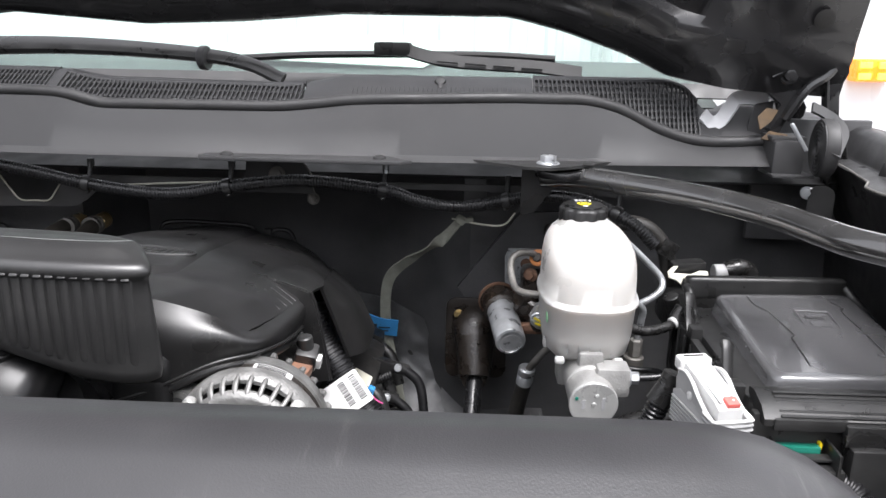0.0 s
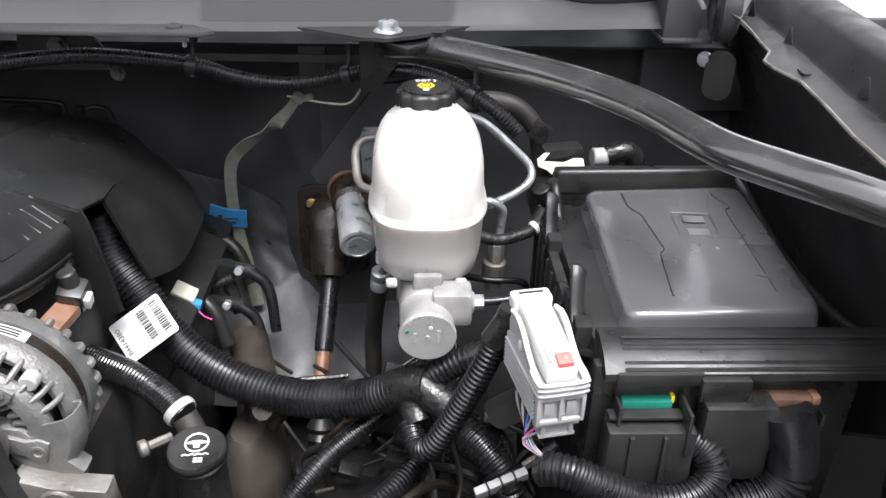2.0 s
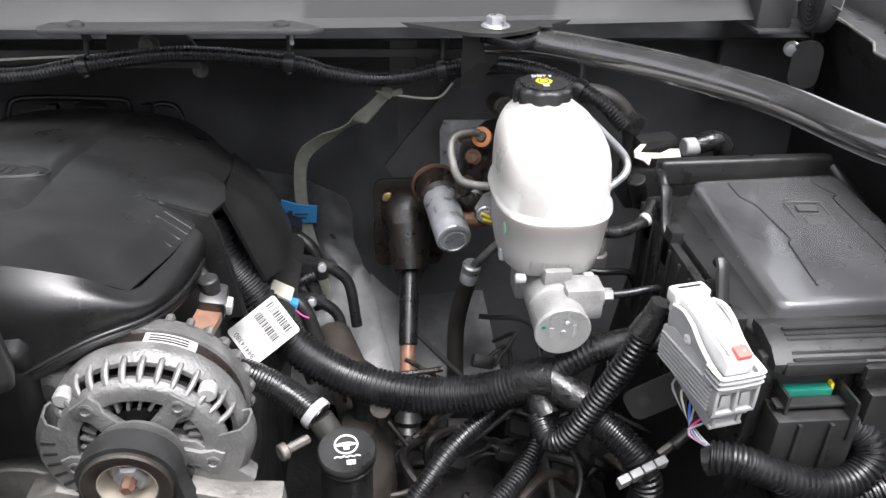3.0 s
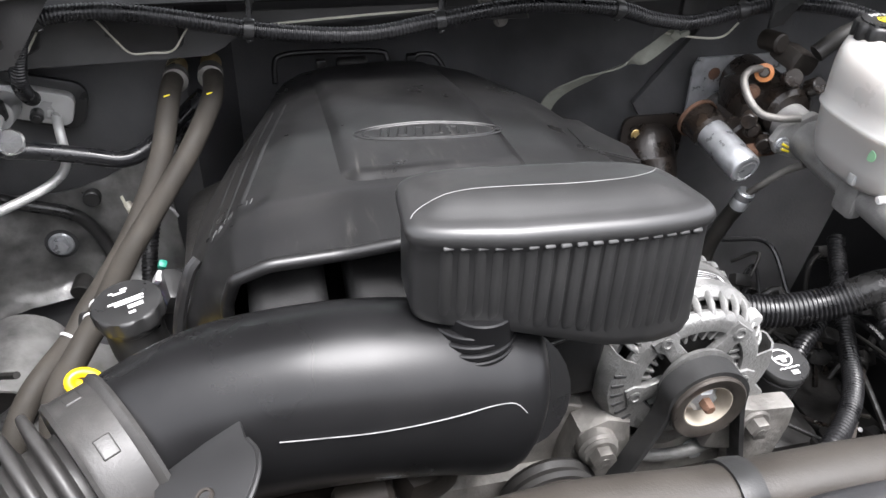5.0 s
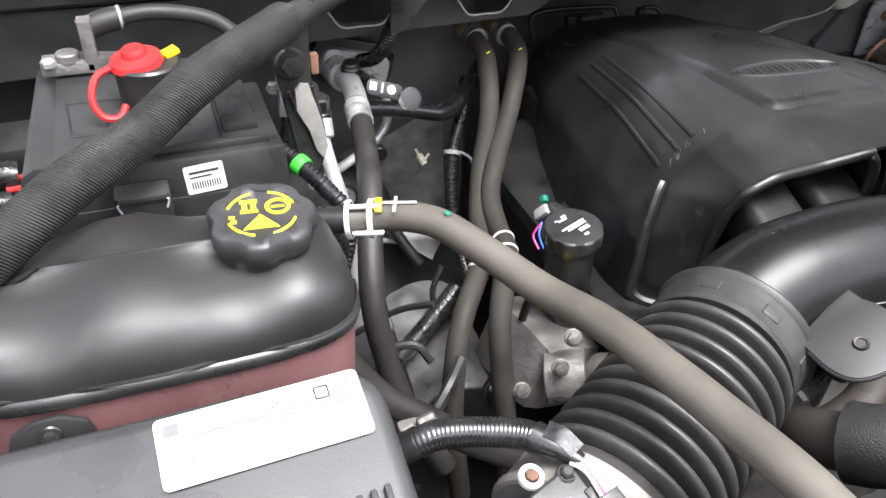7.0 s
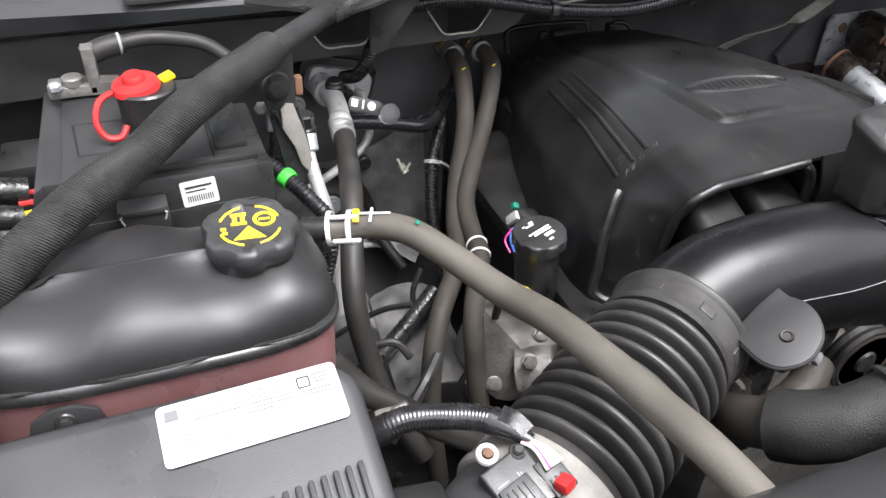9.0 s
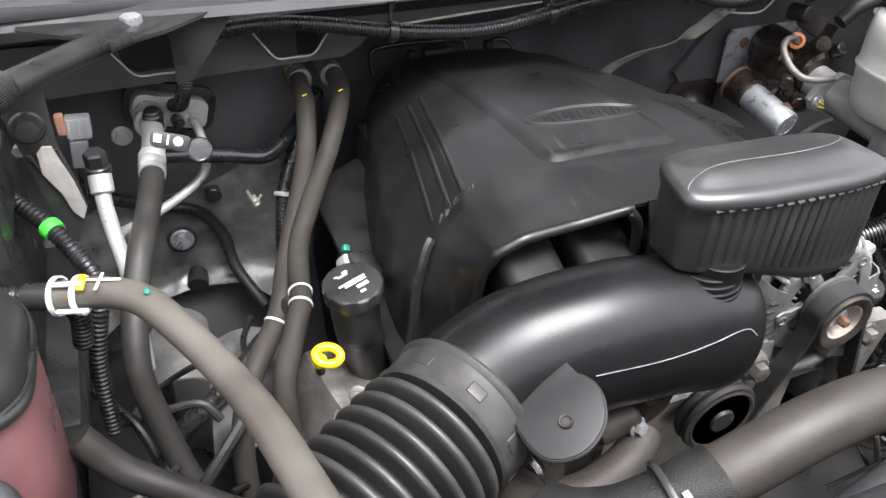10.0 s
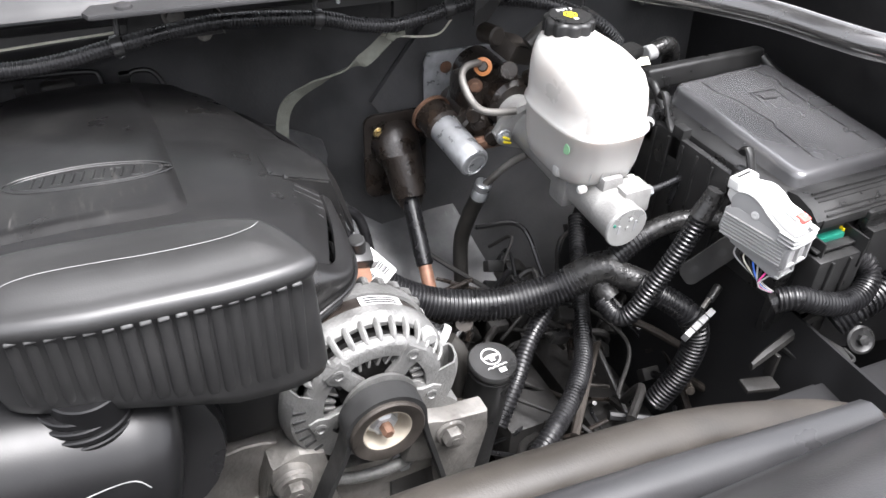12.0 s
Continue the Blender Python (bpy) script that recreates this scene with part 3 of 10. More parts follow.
# inner sides of the bay and the outer wings
def wing(name, sx, label):
    th = thing(name, (-0.38 + sx * 0.92, 0.6, 0.6), label, "fender", "front fenders")
    X = lambda d: -0.38 + sx * d
    prof = [(0.94, 0.55), (0.94, 0.9), (0.925, 1.1), (0.893, 1.18), (0.878, 1.217), (0.9, 1.221), (0.906, 1.226), (0.915, 1.255), (0.93, 1.263), (0.955, 1.262), (0.99, 1.225), (1.02, 1.1), (1.03, 0.6)]
    rows = []
    for y, dz in ((-0.25, -0.12), (0.0, -0.07), (0.2, -0.035), (0.5, 0.0), (0.7, 0.011), (0.85, 0.017), (0.9, 0.018), (1.05, 0.021), (1.19, 0.022), (1.6, 0.02)):
        out = max(-0.006, min(0.034, (y - 0.9) * 0.118)) if sx > 0 else 0.0
        rows.append([V(X(d + out), y, z + dz) for d, z in prof])
    part("panel", surface(rows), FENDERPAINT, th, "black painted wing with rolled inner gutter", solid=0.003, sharp=50)
    return th, X


wr, XR = wing("fender", 1, "glossy black front fender beside the open engine bay")
# pressed flange along the gutter, its inner edge bare and notched
EDGE = [V(0.538, 1.19, 1.238), V(0.525, 1.1, 1.238), V(0.513, 1.04, 1.238), V(0.509, 1.005, 1.237), V(0.49, 0.972, 1.236), V(0.489, 0.945, 1.236), V(0.496, 0.896, 1.236), V(0.489, 0.83, 1.234), V(0.481, 0.764, 1.231), V(0.478, 0.66, 1.226)]
CREASE = [V(0.556, 1.19, 1.245), V(0.545, 1.1, 1.244), V(0.538, 1.04, 1.244), V(0.534, 1.005, 1.243), V(0.531, 0.972, 1.243), V(0.528, 0.945, 1.242), V(0.524, 0.896, 1.241), V(0.519, 0.83, 1.239), V(0.516, 0.764, 1.236), V(0.515, 0.66, 1.231)]
strip = part("flange_strip", surface([[a, a.lerp(b, 0.5) + V(0, 0, 0.002), b] for a, b in zip(EDGE, CREASE)]), STEELBLACK, wr, "black flange with a notched edge", solid=0.003)
for a, b in zip(EDGE[:-1], EDGE[1:]):
    part("bare_edge", rod(a + V(0, 0, 0.001), b + V(0, 0, 0.001), 0.0017, 6), ALUDULL, strip, "bare grey metal edge")
part("slot", prism(rounded(0.009, 0.022, 0.004), 0.0012, facing(V(0.508, 0.92, 1.2405), (0, 0, 1), (0.15, 1, 0))), INKSHADE, strip, "dark slot")
for x, y in ((0.548, 1.16), (0.5345, 1.02), (0.52, 0.831)):
    part("spike_clip", prism([(-0.006, 0), (0.006, 0), (0.001, 0.018), (-0.001, 0.018)], 0.002, facing(V(x, y, 1.243), (-0.9, -0.4, 0)), 0.0004), STEELBLACK, strip, "small upright clip")
wl_, XL = wing("fender", -1, "glossy black front fender along the battery side")

# firewall in three bays, the centre one set back
wall_pts = [(-1.3, 1.26), (-0.66, 1.26), (-0.6, 1.385), (-0.17, 1.385), (-0.1, 1.335), (0.0, 1.25), (0.63, 1.25)]
rows = [[V(x, y + dy, z) for x, y in wall_pts] for z, dy in ((0.45, -0.1), (0.75, 0.0), (1.0, 0.0), (1.24, 0.0))]
solo("wall_firewall", surface(rows), FIREWALL, "black sound-deadened steel firewall", "wall", kind="structure", solid=-0.004)
# plenum floor under the cowl
rows = [[V(x, y, z) for x in (-1.3, -0.9, -0.4, 0.1, 0.63)] for y, z in ((1.15, 1.206), (1.2, 1.215), (1.42, 1.225))]
solo("plenum_floor", surface(rows), INNERPAINT, "black steel underside of the cowl plenum", "panel", kind="structure", solid=0.003)
# skirt flange with U notches along the plenum
sk = [(-1.28, 1.2), (-1.28, 1.125)]
sk += [(-1.0, 1.132), (-0.62, 1.14), (-0.6, 1.15), (-0.58, 1.168), (-0.3, 1.182), (0.05, 1.18), (0.3, 1.175), (0.3, 1.19), (-0.58, 1.19)]
def notch(cx, w, bottom, top):
    return [(cx + w / 2 + 0.012, top), (cx + w / 2, top - 0.006), (cx + w / 2 - 0.01, bottom + 0.006), (cx + w / 2 - 0.022, bottom), (cx - w / 2 + 0.022, bottom), (cx - w / 2 + 0.01, bottom + 0.006), (cx - w / 2, top - 0.006), (cx - w / 2 - 0.012, top)]
sk += [(-0.6, 1.19)] + notch(-0.682, 0.09, 1.148, 1.19) + notch(-0.84, 0.1, 1.152, 1.194) + [(-1.0, 1.196)]
solo("firewall_flange", prism(sk, 0.003, Matrix.Translation((0, 1.163, 0)) @ pose(0, 0, 0, 90, 0, 0)), FLANGE, "black steel flange with U-shaped notches", "flange", kind="structure")
for a, b in (((-0.735, 1.158, 1.187), (-0.63, 1.158, 1.187)), ((-0.9, 1.158, 1.19), (-0.79, 1.158, 1.19))):
    cx = (a[0] + b[0]) / 2
    w = (b[0] - a[0])
    pts = [V(cx - w / 2, 1.1585, 1.189), V(cx - w / 2 + 0.016, 1.1585, 1.165), V(cx - w / 2 + 0.03, 1.1585, 1.1485), V(cx, 1.1585, 1.1475), V(cx + w / 2 - 0.03, 1.1585, 1.1485), V(cx + w / 2 - 0.016, 1.1585, 1.165), V(cx + w / 2, 1.1585, 1.189)]
    solo("sealer_bead", tube(pts, 0.0013, 6, 0.004), CREAMSEAM, "thin cream bead of seam sealer on the flange", "sealer", kind="structure")
for pts in ([V(-0.56, 1.152, 1.176), V(-0.45, 1.145, 1.184), V(-0.35, 1.14, 1.19)], [V(-0.03, 1.165, 1.135), V(0.02, 1.16, 1.128), V(0.05, 1.155, 1.13), V(0.066, 1.15, 1.15)]):
    solo("sealer_bead", tube(pts, 0.0016, 6, 0.004), CREAMSEAM, "thin cream bead of seam sealer on the firewall", "sealer", kind="structure")
# dark slanted stiffener beside the booster and floor of the bay
solo("firewall_stiffener", prism([(0.0, 0.0), (0.1, 0.13), (0.24, 0.14), (0.2, 0.06), (0.1, -0.03), (0.04, -0.06)], 0.012, facing(V(-0.02, 1.249, 1.0), (0, -1, 0.0)), 0.003), FIREWALL, "black pressed steel stiffener on the firewall", "panel", kind="structure")
rows = [[V(x, y, 0.56 + 0.04 * math.sin(7 * x) * math.sin(5 * y)) for x in [-1.3 + 0.155 * k for k in range(13)]] for y in [0.3 + 0.1 * k for k in range(11)]]
solo("bay_floor", surface(rows), DARK, "grimy black bottom of the engine bay", "floor", kind="structure", solid=0.004)
# galvanised toe board below the firewall
rows = curve_rows([
    [V(-0.25, 1.325, 0.972), V(-0.16, 1.325, 0.946), V(-0.11, 1.322, 0.926), V(-0.079, 1.316, 0.912)],
    [V(-0.25, 1.32, 0.9), V(-0.16, 1.322, 0.895), V(-0.11, 1.32, 0.88), V(-0.064, 1.312, 0.862)],
    [V(-0.25, 1.31, 0.83), V(-0.16, 1.315, 0.83), V(-0.1, 1.31, 0.82), V(-0.046, 1.3, 0.8)],
    [V(-0.25, 1.25, 0.74), V(-0.16, 1.25, 0.745), V(-0.09, 1.25, 0.75), V(-0.03, 1.27, 0.765)],
    [V(-0.25, 1.12, 0.66), V(-0.16, 1.12, 0.665), V(-0.08, 1.11, 0.67), V(0.0, 1.14, 0.69)]], 28, 36)
for r in rows:
    for p in r:
        p.y += 0.006 * noise.noise(p * 16) + 0.004 * noise.noise(p * 45)
toe = thing("toe_board", (-0.1, 1.3, 0.7), "bare galvanised steel toe board at the firewall", "panel", kind="structure")
part("sheet", surface(rows), SHEET, toe, solid=0.003)
rows = curve_rows([[V(-0.047, 1.296, 0.79), V(0.03, 1.29, 0.787), V(0.13, 1.28, 0.787)], [V(-0.03, 1.22, 0.74), V(0.05, 1.21, 0.742), V(0.14, 1.2, 0.745)], [V(0.0, 1.1, 0.68), V(0.07, 1.09, 0.69), V(0.15, 1.09, 0.7)]], 22, 22)
for r in rows:
    for p in r:
        p.z += 0.004 * noise.noise(p * 18)
part("lower_sheet", surface(rows), SHEET, toe, "dented lower step of the sheet", solid=0.003)
part("hole", lathe([(0.0085, 0), (0.0095, 0.001), (0.007, 0.0015), (0, 0.0012)], V(-0.1, 1.3155, 0.848), (0, -1, 0.25), 20), INKSHADE, toe, "round dark hole")

# radiator panel cover in front of the bay
rows = []
for y, z in ((0.397, 1.17), (0.395, 1.187), (0.385, 1.203), (0.365, 1.225), (0.34, 1.24), (0.315, 1.243), (0.29, 1.238), (0.27, 1.226), (0.255, 1.222), (0.235, 1.224), (0.21, 1.219), (0.195, 1.205), (0.17, 1.2), (0.1, 1.196), (0.03, 1.18), (-0.05, 1.13), (-0.1, 1.0)):
    row = []
    for k in range(61):
        x = -1.06 + 1.29 * k / 60
        e = max(0.0, (x - 0.1) / 0.13)
        w = max(0.0, (-0.93 - x) / 0.13)
        row.append(V(x, y, z - 0.075 * max(e, w) ** 2.2))
    rows.append(row)
rcov = thing("radiator_cover", (-0.4, 0.2, 1.17), "dark grey moulded plastic cover over the radiator support", "cover panel")
part("rear_roll", surface(rows[:9]), PANELPL, rcov, "rounded rear roll", solid=0.004)
part("front_apron", surface(rows[8:]), PANELPL, rcov, "stepped front apron", solid=0.004)
solo("radiator_support", merge(box((-0.4, 0.355, 0.95), (1.3, 0.06, 0.44), 0.01)), STEELBLACK, "black steel radiator support under the cover", "radiator support")
for sx in (-1, 1):
    solo("headlight_housing", box((-0.38 + sx * 0.77, 0.2, 1.05), (0.24, 0.3, 0.2), 0.03, segs=3), CLEAR if sx > 0 else BLACK, "headlamp unit at the front corner", "headlight", "headlights")

# ---------- white van parked beyond the fender ----------
van = thing("van", (1.85, 4.0, 0.0), "white van parked beside the building with amber lamps lit", "van")
VB = pose(1.85, 4.0, 0, 0, 0, 4)
part("body", moved(loft([[V(x, y, z) for x, y in rounded(1.9, 3.0, r)] for z, r in ((0.35, 0.1), (0.55, 0.12), (1.25, 0.14), (1.95, 0.25), (2.1, 0.4))]), VB), VANPAINT, van)
part("bumper", moved(box((0, -1.5, 0.62), (1.95, 0.18, 0.3), 0.05), VB), VANPAINT, van, "white painted bumper")
LP = V(1.185, 2.435, 1.318)
part("lamp", box(tuple(LP), (0.12, 0.05, 0.066), 0.01, (0, 0, 8)), AMBER, van, "lit amber turn lamp")
for dx, dz in ((-0.029, 0.016), (0.029, 0.016), (-0.029, -0.016), (0.029, -0.016)):
    part("bulb", box((LP.x + dx, LP.y - 0.026, LP.z + dz), (0.042, 0.008, 0.02), 0.004, (0, 0, 8)), HOT, van, "bright yellow lit bulb")
part("trim_strip", moved(box((0, -1.505, 0.95), (1.8, 0.03, 0.05), 0.01), VB), GREYPL, van, "dark grey trim strip")

# dark pocket behind the hood hinge
solo("hinge_pocket", merge(box((0.52, 1.215, 1.2), (0.17, 0.012, 0.19), 0.003), box((0.44, 1.235, 1.27), (0.012, 0.05, 0.05), 0.003)), FIREWALL, "black sheet metal pocket behind the hood hinge", "panel", kind="structure")
# ---------- cowl panel under the windscreen ----------
SEALX = [-1.3, -1.22, -1.1, -1.03, -0.93, -0.6, -0.55, -0.27, -0.17, 0.05, 0.17, 0.22, 0.267, 0.327, 0.38, 0.47]
SEALZ = [1.267, 1.262, 1.262, 1.28, 1.318, 1.318, 1.302, 1.303, 1.315, 1.321, 1.32, 1.305, 1.279, 1.262, 1.262, 1.267]
TOPX = [-1.3, -1.18, -1.12, -1.05, -0.98, -0.62, -0.577, -0.27, -0.2, 0.076, 0.299, 0.33, 0.354, 0.368, 0.39, 0.47]
TOPZ = [1.3, 1.285, 1.29, 1.32, 1.345, 1.345, 1.333, 1.329, 1.345, 1.346, 1.346, 1.332, 1.295, 1.29, 1.32, 1.322]


def seal_z(x):
    return float(np.interp(x, SEALX, SEALZ))


def top_z(x):
    return float(np.interp(x, TOPX, TOPZ))


def soft(f, x, w=0.02):
    return sum(f(x + w * k / 3) for k in range(-3, 4)) / 7


def cowl_y(x):
    """The cowl bows forward in the middle."""
    return 1.085 + 0.05 * ((x + 0.38) / 0.85) ** 2


cowl = thing("cowl_panel", (-0.38, 1.12, 1.235), "dark grey plastic cowl panel below the windscreen", "cowl panel")
cx = [-1.29 + 1.75 * k / 140 for k in range(141)]
rows = []
for s in (0, 1, 2, 3, 4):
    rows.append([V(x, cowl_y(x) + (0.0, -0.012, 0.0, 0.012, 0.024)[s], (1.238, 1.236, 1.244, 1.244 + (soft(seal_z, x) - 1.244) * 0.5, soft(seal_z, x) - 0.004)[s]) for x in cx])
rows.append([V(x, cowl_y(x) + 0.05, soft(seal_z, x) + 0.001) for x in cx])
part("front_face", surface(rows), COWL, cowl, solid=0.003)


def grilled(x):
    return 0.088 < x < 0.338 or -0.98 < x < -0.258 and not -0.64 < x < -0.62


def flat_stretch(run):
    bm = bmesh.new()
    grid_ = []
    for x in run:
        zs, zt = soft(seal_z, x) + 0.001, soft(top_z, x)
        grid_.append([bm.verts.new(p) for p in (V(x, cowl_y(x) + 0.05, zs), V(x, cowl_y(x) + 0.095, zt), V(x, cowl_y(x) + 0.12, zt + 0.002))])
    for q0, q1 in zip(grid_[:-1], grid_[1:]):
        for j in (0, 1):
            bm.faces.new((q0[j], q1[j], q1[j + 1], q0[j + 1]))
    part("upper_face", bm, COWL, cowl, solid=0.003)


run = []
for x0, x1 in zip(cx[:-1], cx[1:]):
    if grilled((x0 + x1) / 2):
        if len(run) > 1:
            flat_stretch(run)
        run = []
    else:
        run = run or [x0]
        run.append(x1)
if len(run) > 1:
    flat_stretch(run)
# fine lines pressed into the plain middle stretch
lines = bmesh.new()
for k in range(38):
    x = -0.18 + 0.255 * k / 37
    zs, zt = soft(seal_z, x) + 0.006, soft(top_z, x) - 0.006
    lines = merge(lines, rod(V(x, cowl_y(x) + 0.0525, zs), V(x, cowl_y(x) + 0.0905, zt), 0.0007, 5, 0.0002))
tagged(part("pressed_lines", lines, COWL, cowl), kind="stuff")


def grid(x0, x1, step, name):
    """A grille: a painted shade backing, many uprights and a few rails."""
    g = part(name, bmesh.new(), COWL, cowl, "square-meshed air grille")
    bm = bmesh.new()
    n = int(round((x1 - x0) / step))
    for k in range(n + 1):
        x = x0 + (x1 - x0) * k / n
        zs, zt = soft(seal_z, x) + 0.002, soft(top_z, x)
        bm = merge(bm, box(((x), cowl_y(x) + 0.0725, (zs + zt) / 2), (0.0022, 0.005, math.hypot(zt - zs, 0.045)), 0, (-math.degrees(math.atan2(0.045, zt - zs)), 0, 0)))
    tagged(part("grille_upright", bm, COWL, g), kind="stuff")
    bm = bmesh.new()
    for z in np.arange(1.262, 1.35, 0.0085):
        run = []
        for k in range(41):
            x = x0 + (x1 - x0) * k / 40
            zs, zt = soft(seal_z, x) + 0.001, soft(top_z, x)
            u = (z - zs) / (zt - zs)
            if 0 < u < 1:
                run.append(V(x, cowl_y(x) + 0.05 + 0.045 * u, z))
            elif len(run) > 1:
                bm = merge(bm, ribbon(run, 0.003, 0.0022, (0, 0.3, 1), 0.02))
                run = []
        if len(run) > 1:
            bm = merge(bm, ribbon(run, 0.003, 0.0022, (0, 0.3, 1), 0.02))
    tagged(part("grille_rail", bm, COWL, g), kind="stuff")
    top = [V(x0 + (x1 - x0) * k / 12, 0, 0) for k in range(13)]
    part("rim", tube([V(p.x, cowl_y(p.x) + 0.0955, soft(top_z, p.x)) for p in top], 0.004, 8, 0.01), COWL, g)
    part("lip", tube([V(p.x, cowl_y(p.x) + 0.115, soft(top_z, p.x) + 0.001) for p in top], 0.004, 8, 0.01), COWL, g)
    # black sheet stands in for the shade in the space behind the mesh
    part("shade_backing", surface([[V(p.x, cowl_y(p.x) + 0.07, soft(seal_z, p.x) - 0.01) for p in top], [V(p.x, cowl_y(p.x) + 0.11, soft(top_z, p.x) - 0.002) for p in top]]), INKSHADE, g, "black sheet painted as the shade behind the mesh")


grid(0.088, 0.338, 0.0068, "air_grille")
grid(-0.62, -0.258, 0.0068, "air_grille")
grid(-0.98, -0.64, 0.0068, "air_grille")
sealpts = [V(x, cowl_y(x) + 0.03, soft(seal_z, x) + 0.003) for x in cx[::4]]
part("weather_strip", tube(sealpts, 0.0085, 12, 0.01), SEAL, cowl, "black rubber weather strip along the edge")
# end block of the strip
part("strip_end", box((0.447, 1.14, 1.25), (0.044, 0.06, 0.048), 0.005), COWL, cowl, "moulded rubber end of the strip")
part("end_shelf", box((0.452, 1.128, 1.2255), (0.058, 0.06, 0.004), 0.001), COWL, cowl)
part("end_pad", box((0.448, 1.142, 1.2755), (0.05, 0.045, 0.008), 0.003), SEAL, cowl, "flattened rubber end of the strip")
part("end_plate", prism([(-0.015, 0.0), (0.02, 0.0), (0.02, 0.06), (-0.005, 0.055), (-0.012, 0.03)], 0.004, facing(V(0.425, cowl_y(0.43) + 0.06, 1.263), (-0.1, -1, 0.1))), COWL, cowl)
part("washer_nozzle", merge(lathe([(0.0085, 0), (0.009, 0.004), (0.007, 0.009), (0, 0.011)], V(-0.052, cowl_y(-0.05) + 0.09, 1.338), (0, -0.6, 0.5), 18), rod(V(-0.052, cowl_y(-0.05) + 0.075, 1.325), V(-0.052, cowl_y(-0.05) + 0.085, 1.338), 0.006, 12)), SEAL, cowl, "small dark washer nozzle")
# flat retaining tray screwed under the face
part("retaining_tray", prism([(-0.2, 0.0), (-0.185, 0.03), (0.06, 0.03), (0.1, -0.005), (0.085, -0.018), (-0.195, -0.012)], 0.006, Matrix.Translation((-0.185, 1.065, 1.236)), 0.002), COWL, cowl, "grey flat bracket along the lower edge")
for x in (-0.345, -0.13):
    part("push_pin", lathe([(0.009, 0), (0.0085, 0.003), (0.005, 0.005), (0, 0.005)], V(x, 1.066, 1.242), (0, 0, 1), 18), SEAL, cowl, "round plastic push pin")
part("stud", rod(V(-0.12, 1.062, 1.222), V(-0.12, 1.062, 1.238), 0.0025, 8), ZINC, cowl)
part("washer_hose_cover", box((-0.95, cowl_y(-0.95) + 0.01, 1.25), (0.3, 0.03, 0.012), 0.004), COWL, cowl)

# wiper: arm block and blade arm at the middle, second one beyond
wiper = thing("wiper", (-0.2, 1.25, 1.36), "black windscreen wiper with slotted arm at rest", "wiper", "wipers")
part("arm_base", box((-0.135, 1.3, 1.384), (0.06, 0.03, 0.022), 0.005, (0, 0, -5)), BLACK, wiper, "black square pivot cover")
part("arm", ribbon([V(-0.12, 1.295, 1.386), V(-0.09, 1.285, 1.376), V(-0.03, 1.28, 1.366), V(0.1, 1.28, 1.36), V(0.17, 1.285, 1.352)], 0.02, 0.007, (0, 0.5, 1), 0.01), SEAL, wiper, "grey tapering arm")
for k in range(4):
    part("slot", box((-0.045 + 0.045 * k, 1.2715, 1.3655 - 0.0025 * k), (0.034, 0.003, 0.003), 0.001, (0, 3, 0)), INKSHADE, wiper, "dark slot in the arm")
part("blade", tube([V(-0.42, 1.31, 1.362), V(-0.25, 1.325, 1.372), V(0.0, 1.325, 1.376), V(0.13, 1.315, 1.372)], 0.006, 8, 0.02), SEAL, wiper, "long grey wiper blade")
w2 = thing("wiper", (-0.6, 1.25, 1.36), "black windscreen wiper arm with a jointed cover", "wiper", "wipers")
part("arm", tube([V(-0.95, 1.28, 1.37), V(-0.7, 1.265, 1.38), V(-0.5, 1.25, 1.375), V(-0.37, 1.235, 1.362), V(-0.3, 1.225, 1.336)], (0.02, 0.012), 10, 0.01, 0.6), BLACK, w2, "curved black arm")
part("joint", rod(V(-0.432, 1.238, 1.366), V(-0.42, 1.236, 1.366), 0.019, 12), SEAL, w2, "ribbed joint collar")

# ---------- hood hinge at the right ----------
hinge = thing("hinge_assembly", (0.49, 1.1, 1.2), "black stamped hood hinge with coiled spring", "hinge")
part("upper_leaf", prism([(-0.062, 0.005), (-0.046, 0.018), (-0.023, 0.039), (-0.002, 0.094), (0.0, 0.12), (0.061, 0.117), (0.07, 0.1), (0.058, 0.076), (0.064, 0.016), (0.052, -0.012), (0.038, -0.029), (0.03, -0.001), (0.017, 0.0), (-0.003, -0.029), (-0.022, -0.073), (-0.043, -0.065), (-0.025, -0.03), (-0.049, -0.012)], 0.016, facing(V(0.47, 1.172, 1.35), (-0.1, -1, 0.05)), 0.005), PAINT, hinge, "glossy black hinge leaf bolted to the hood")
part("leaf_web", merge(tube([V(0.425, 1.155, 1.36), V(0.45, 1.15, 1.38), V(0.475, 1.148, 1.44)], 0.006, 8, 0.006), tube([V(0.45, 1.152, 1.3), V(0.475, 1.148, 1.345), V(0.505, 1.148, 1.37), V(0.53, 1.15, 1.43)], 0.007, 8, 0.006)), PAINT, hinge, "pressed stiffening ridge")
for q_ in ((0.448, 1.152, 1.362), (0.495, 1.152, 1.445)):
    hexbolt("leaf_bolt", V(*q_), (-0.1, -1, 0.05), 0.009, PAINT, hinge)
part("post", merge(box((0.524, 1.16, 1.28), (0.016, 0.012, 0.17), 0.003, (0, -8, 0)), box((0.513, 1.158, 1.28), (0.004, 0.02, 0.16), 0.001, (0, -8, 0))), STEELBLACK, hinge, "upright steel post")
HM = Matrix.Translation((0.478, 1.095, 1.268)) @ frame_from((-1.0, 0.12, 0.0)) @ Matrix.Scale(1.05, 4)
part("spring_disc", moved(lathe([(0.0, -0.018), (0.036, -0.018), (0.0385, -0.016), (0.0385, -0.002), (0.037, 0.0), (0.0, -0.001)], (0, 0, 0), n=40), HM), SEAL, hinge, "dark grey flat coil spring")
turn = []
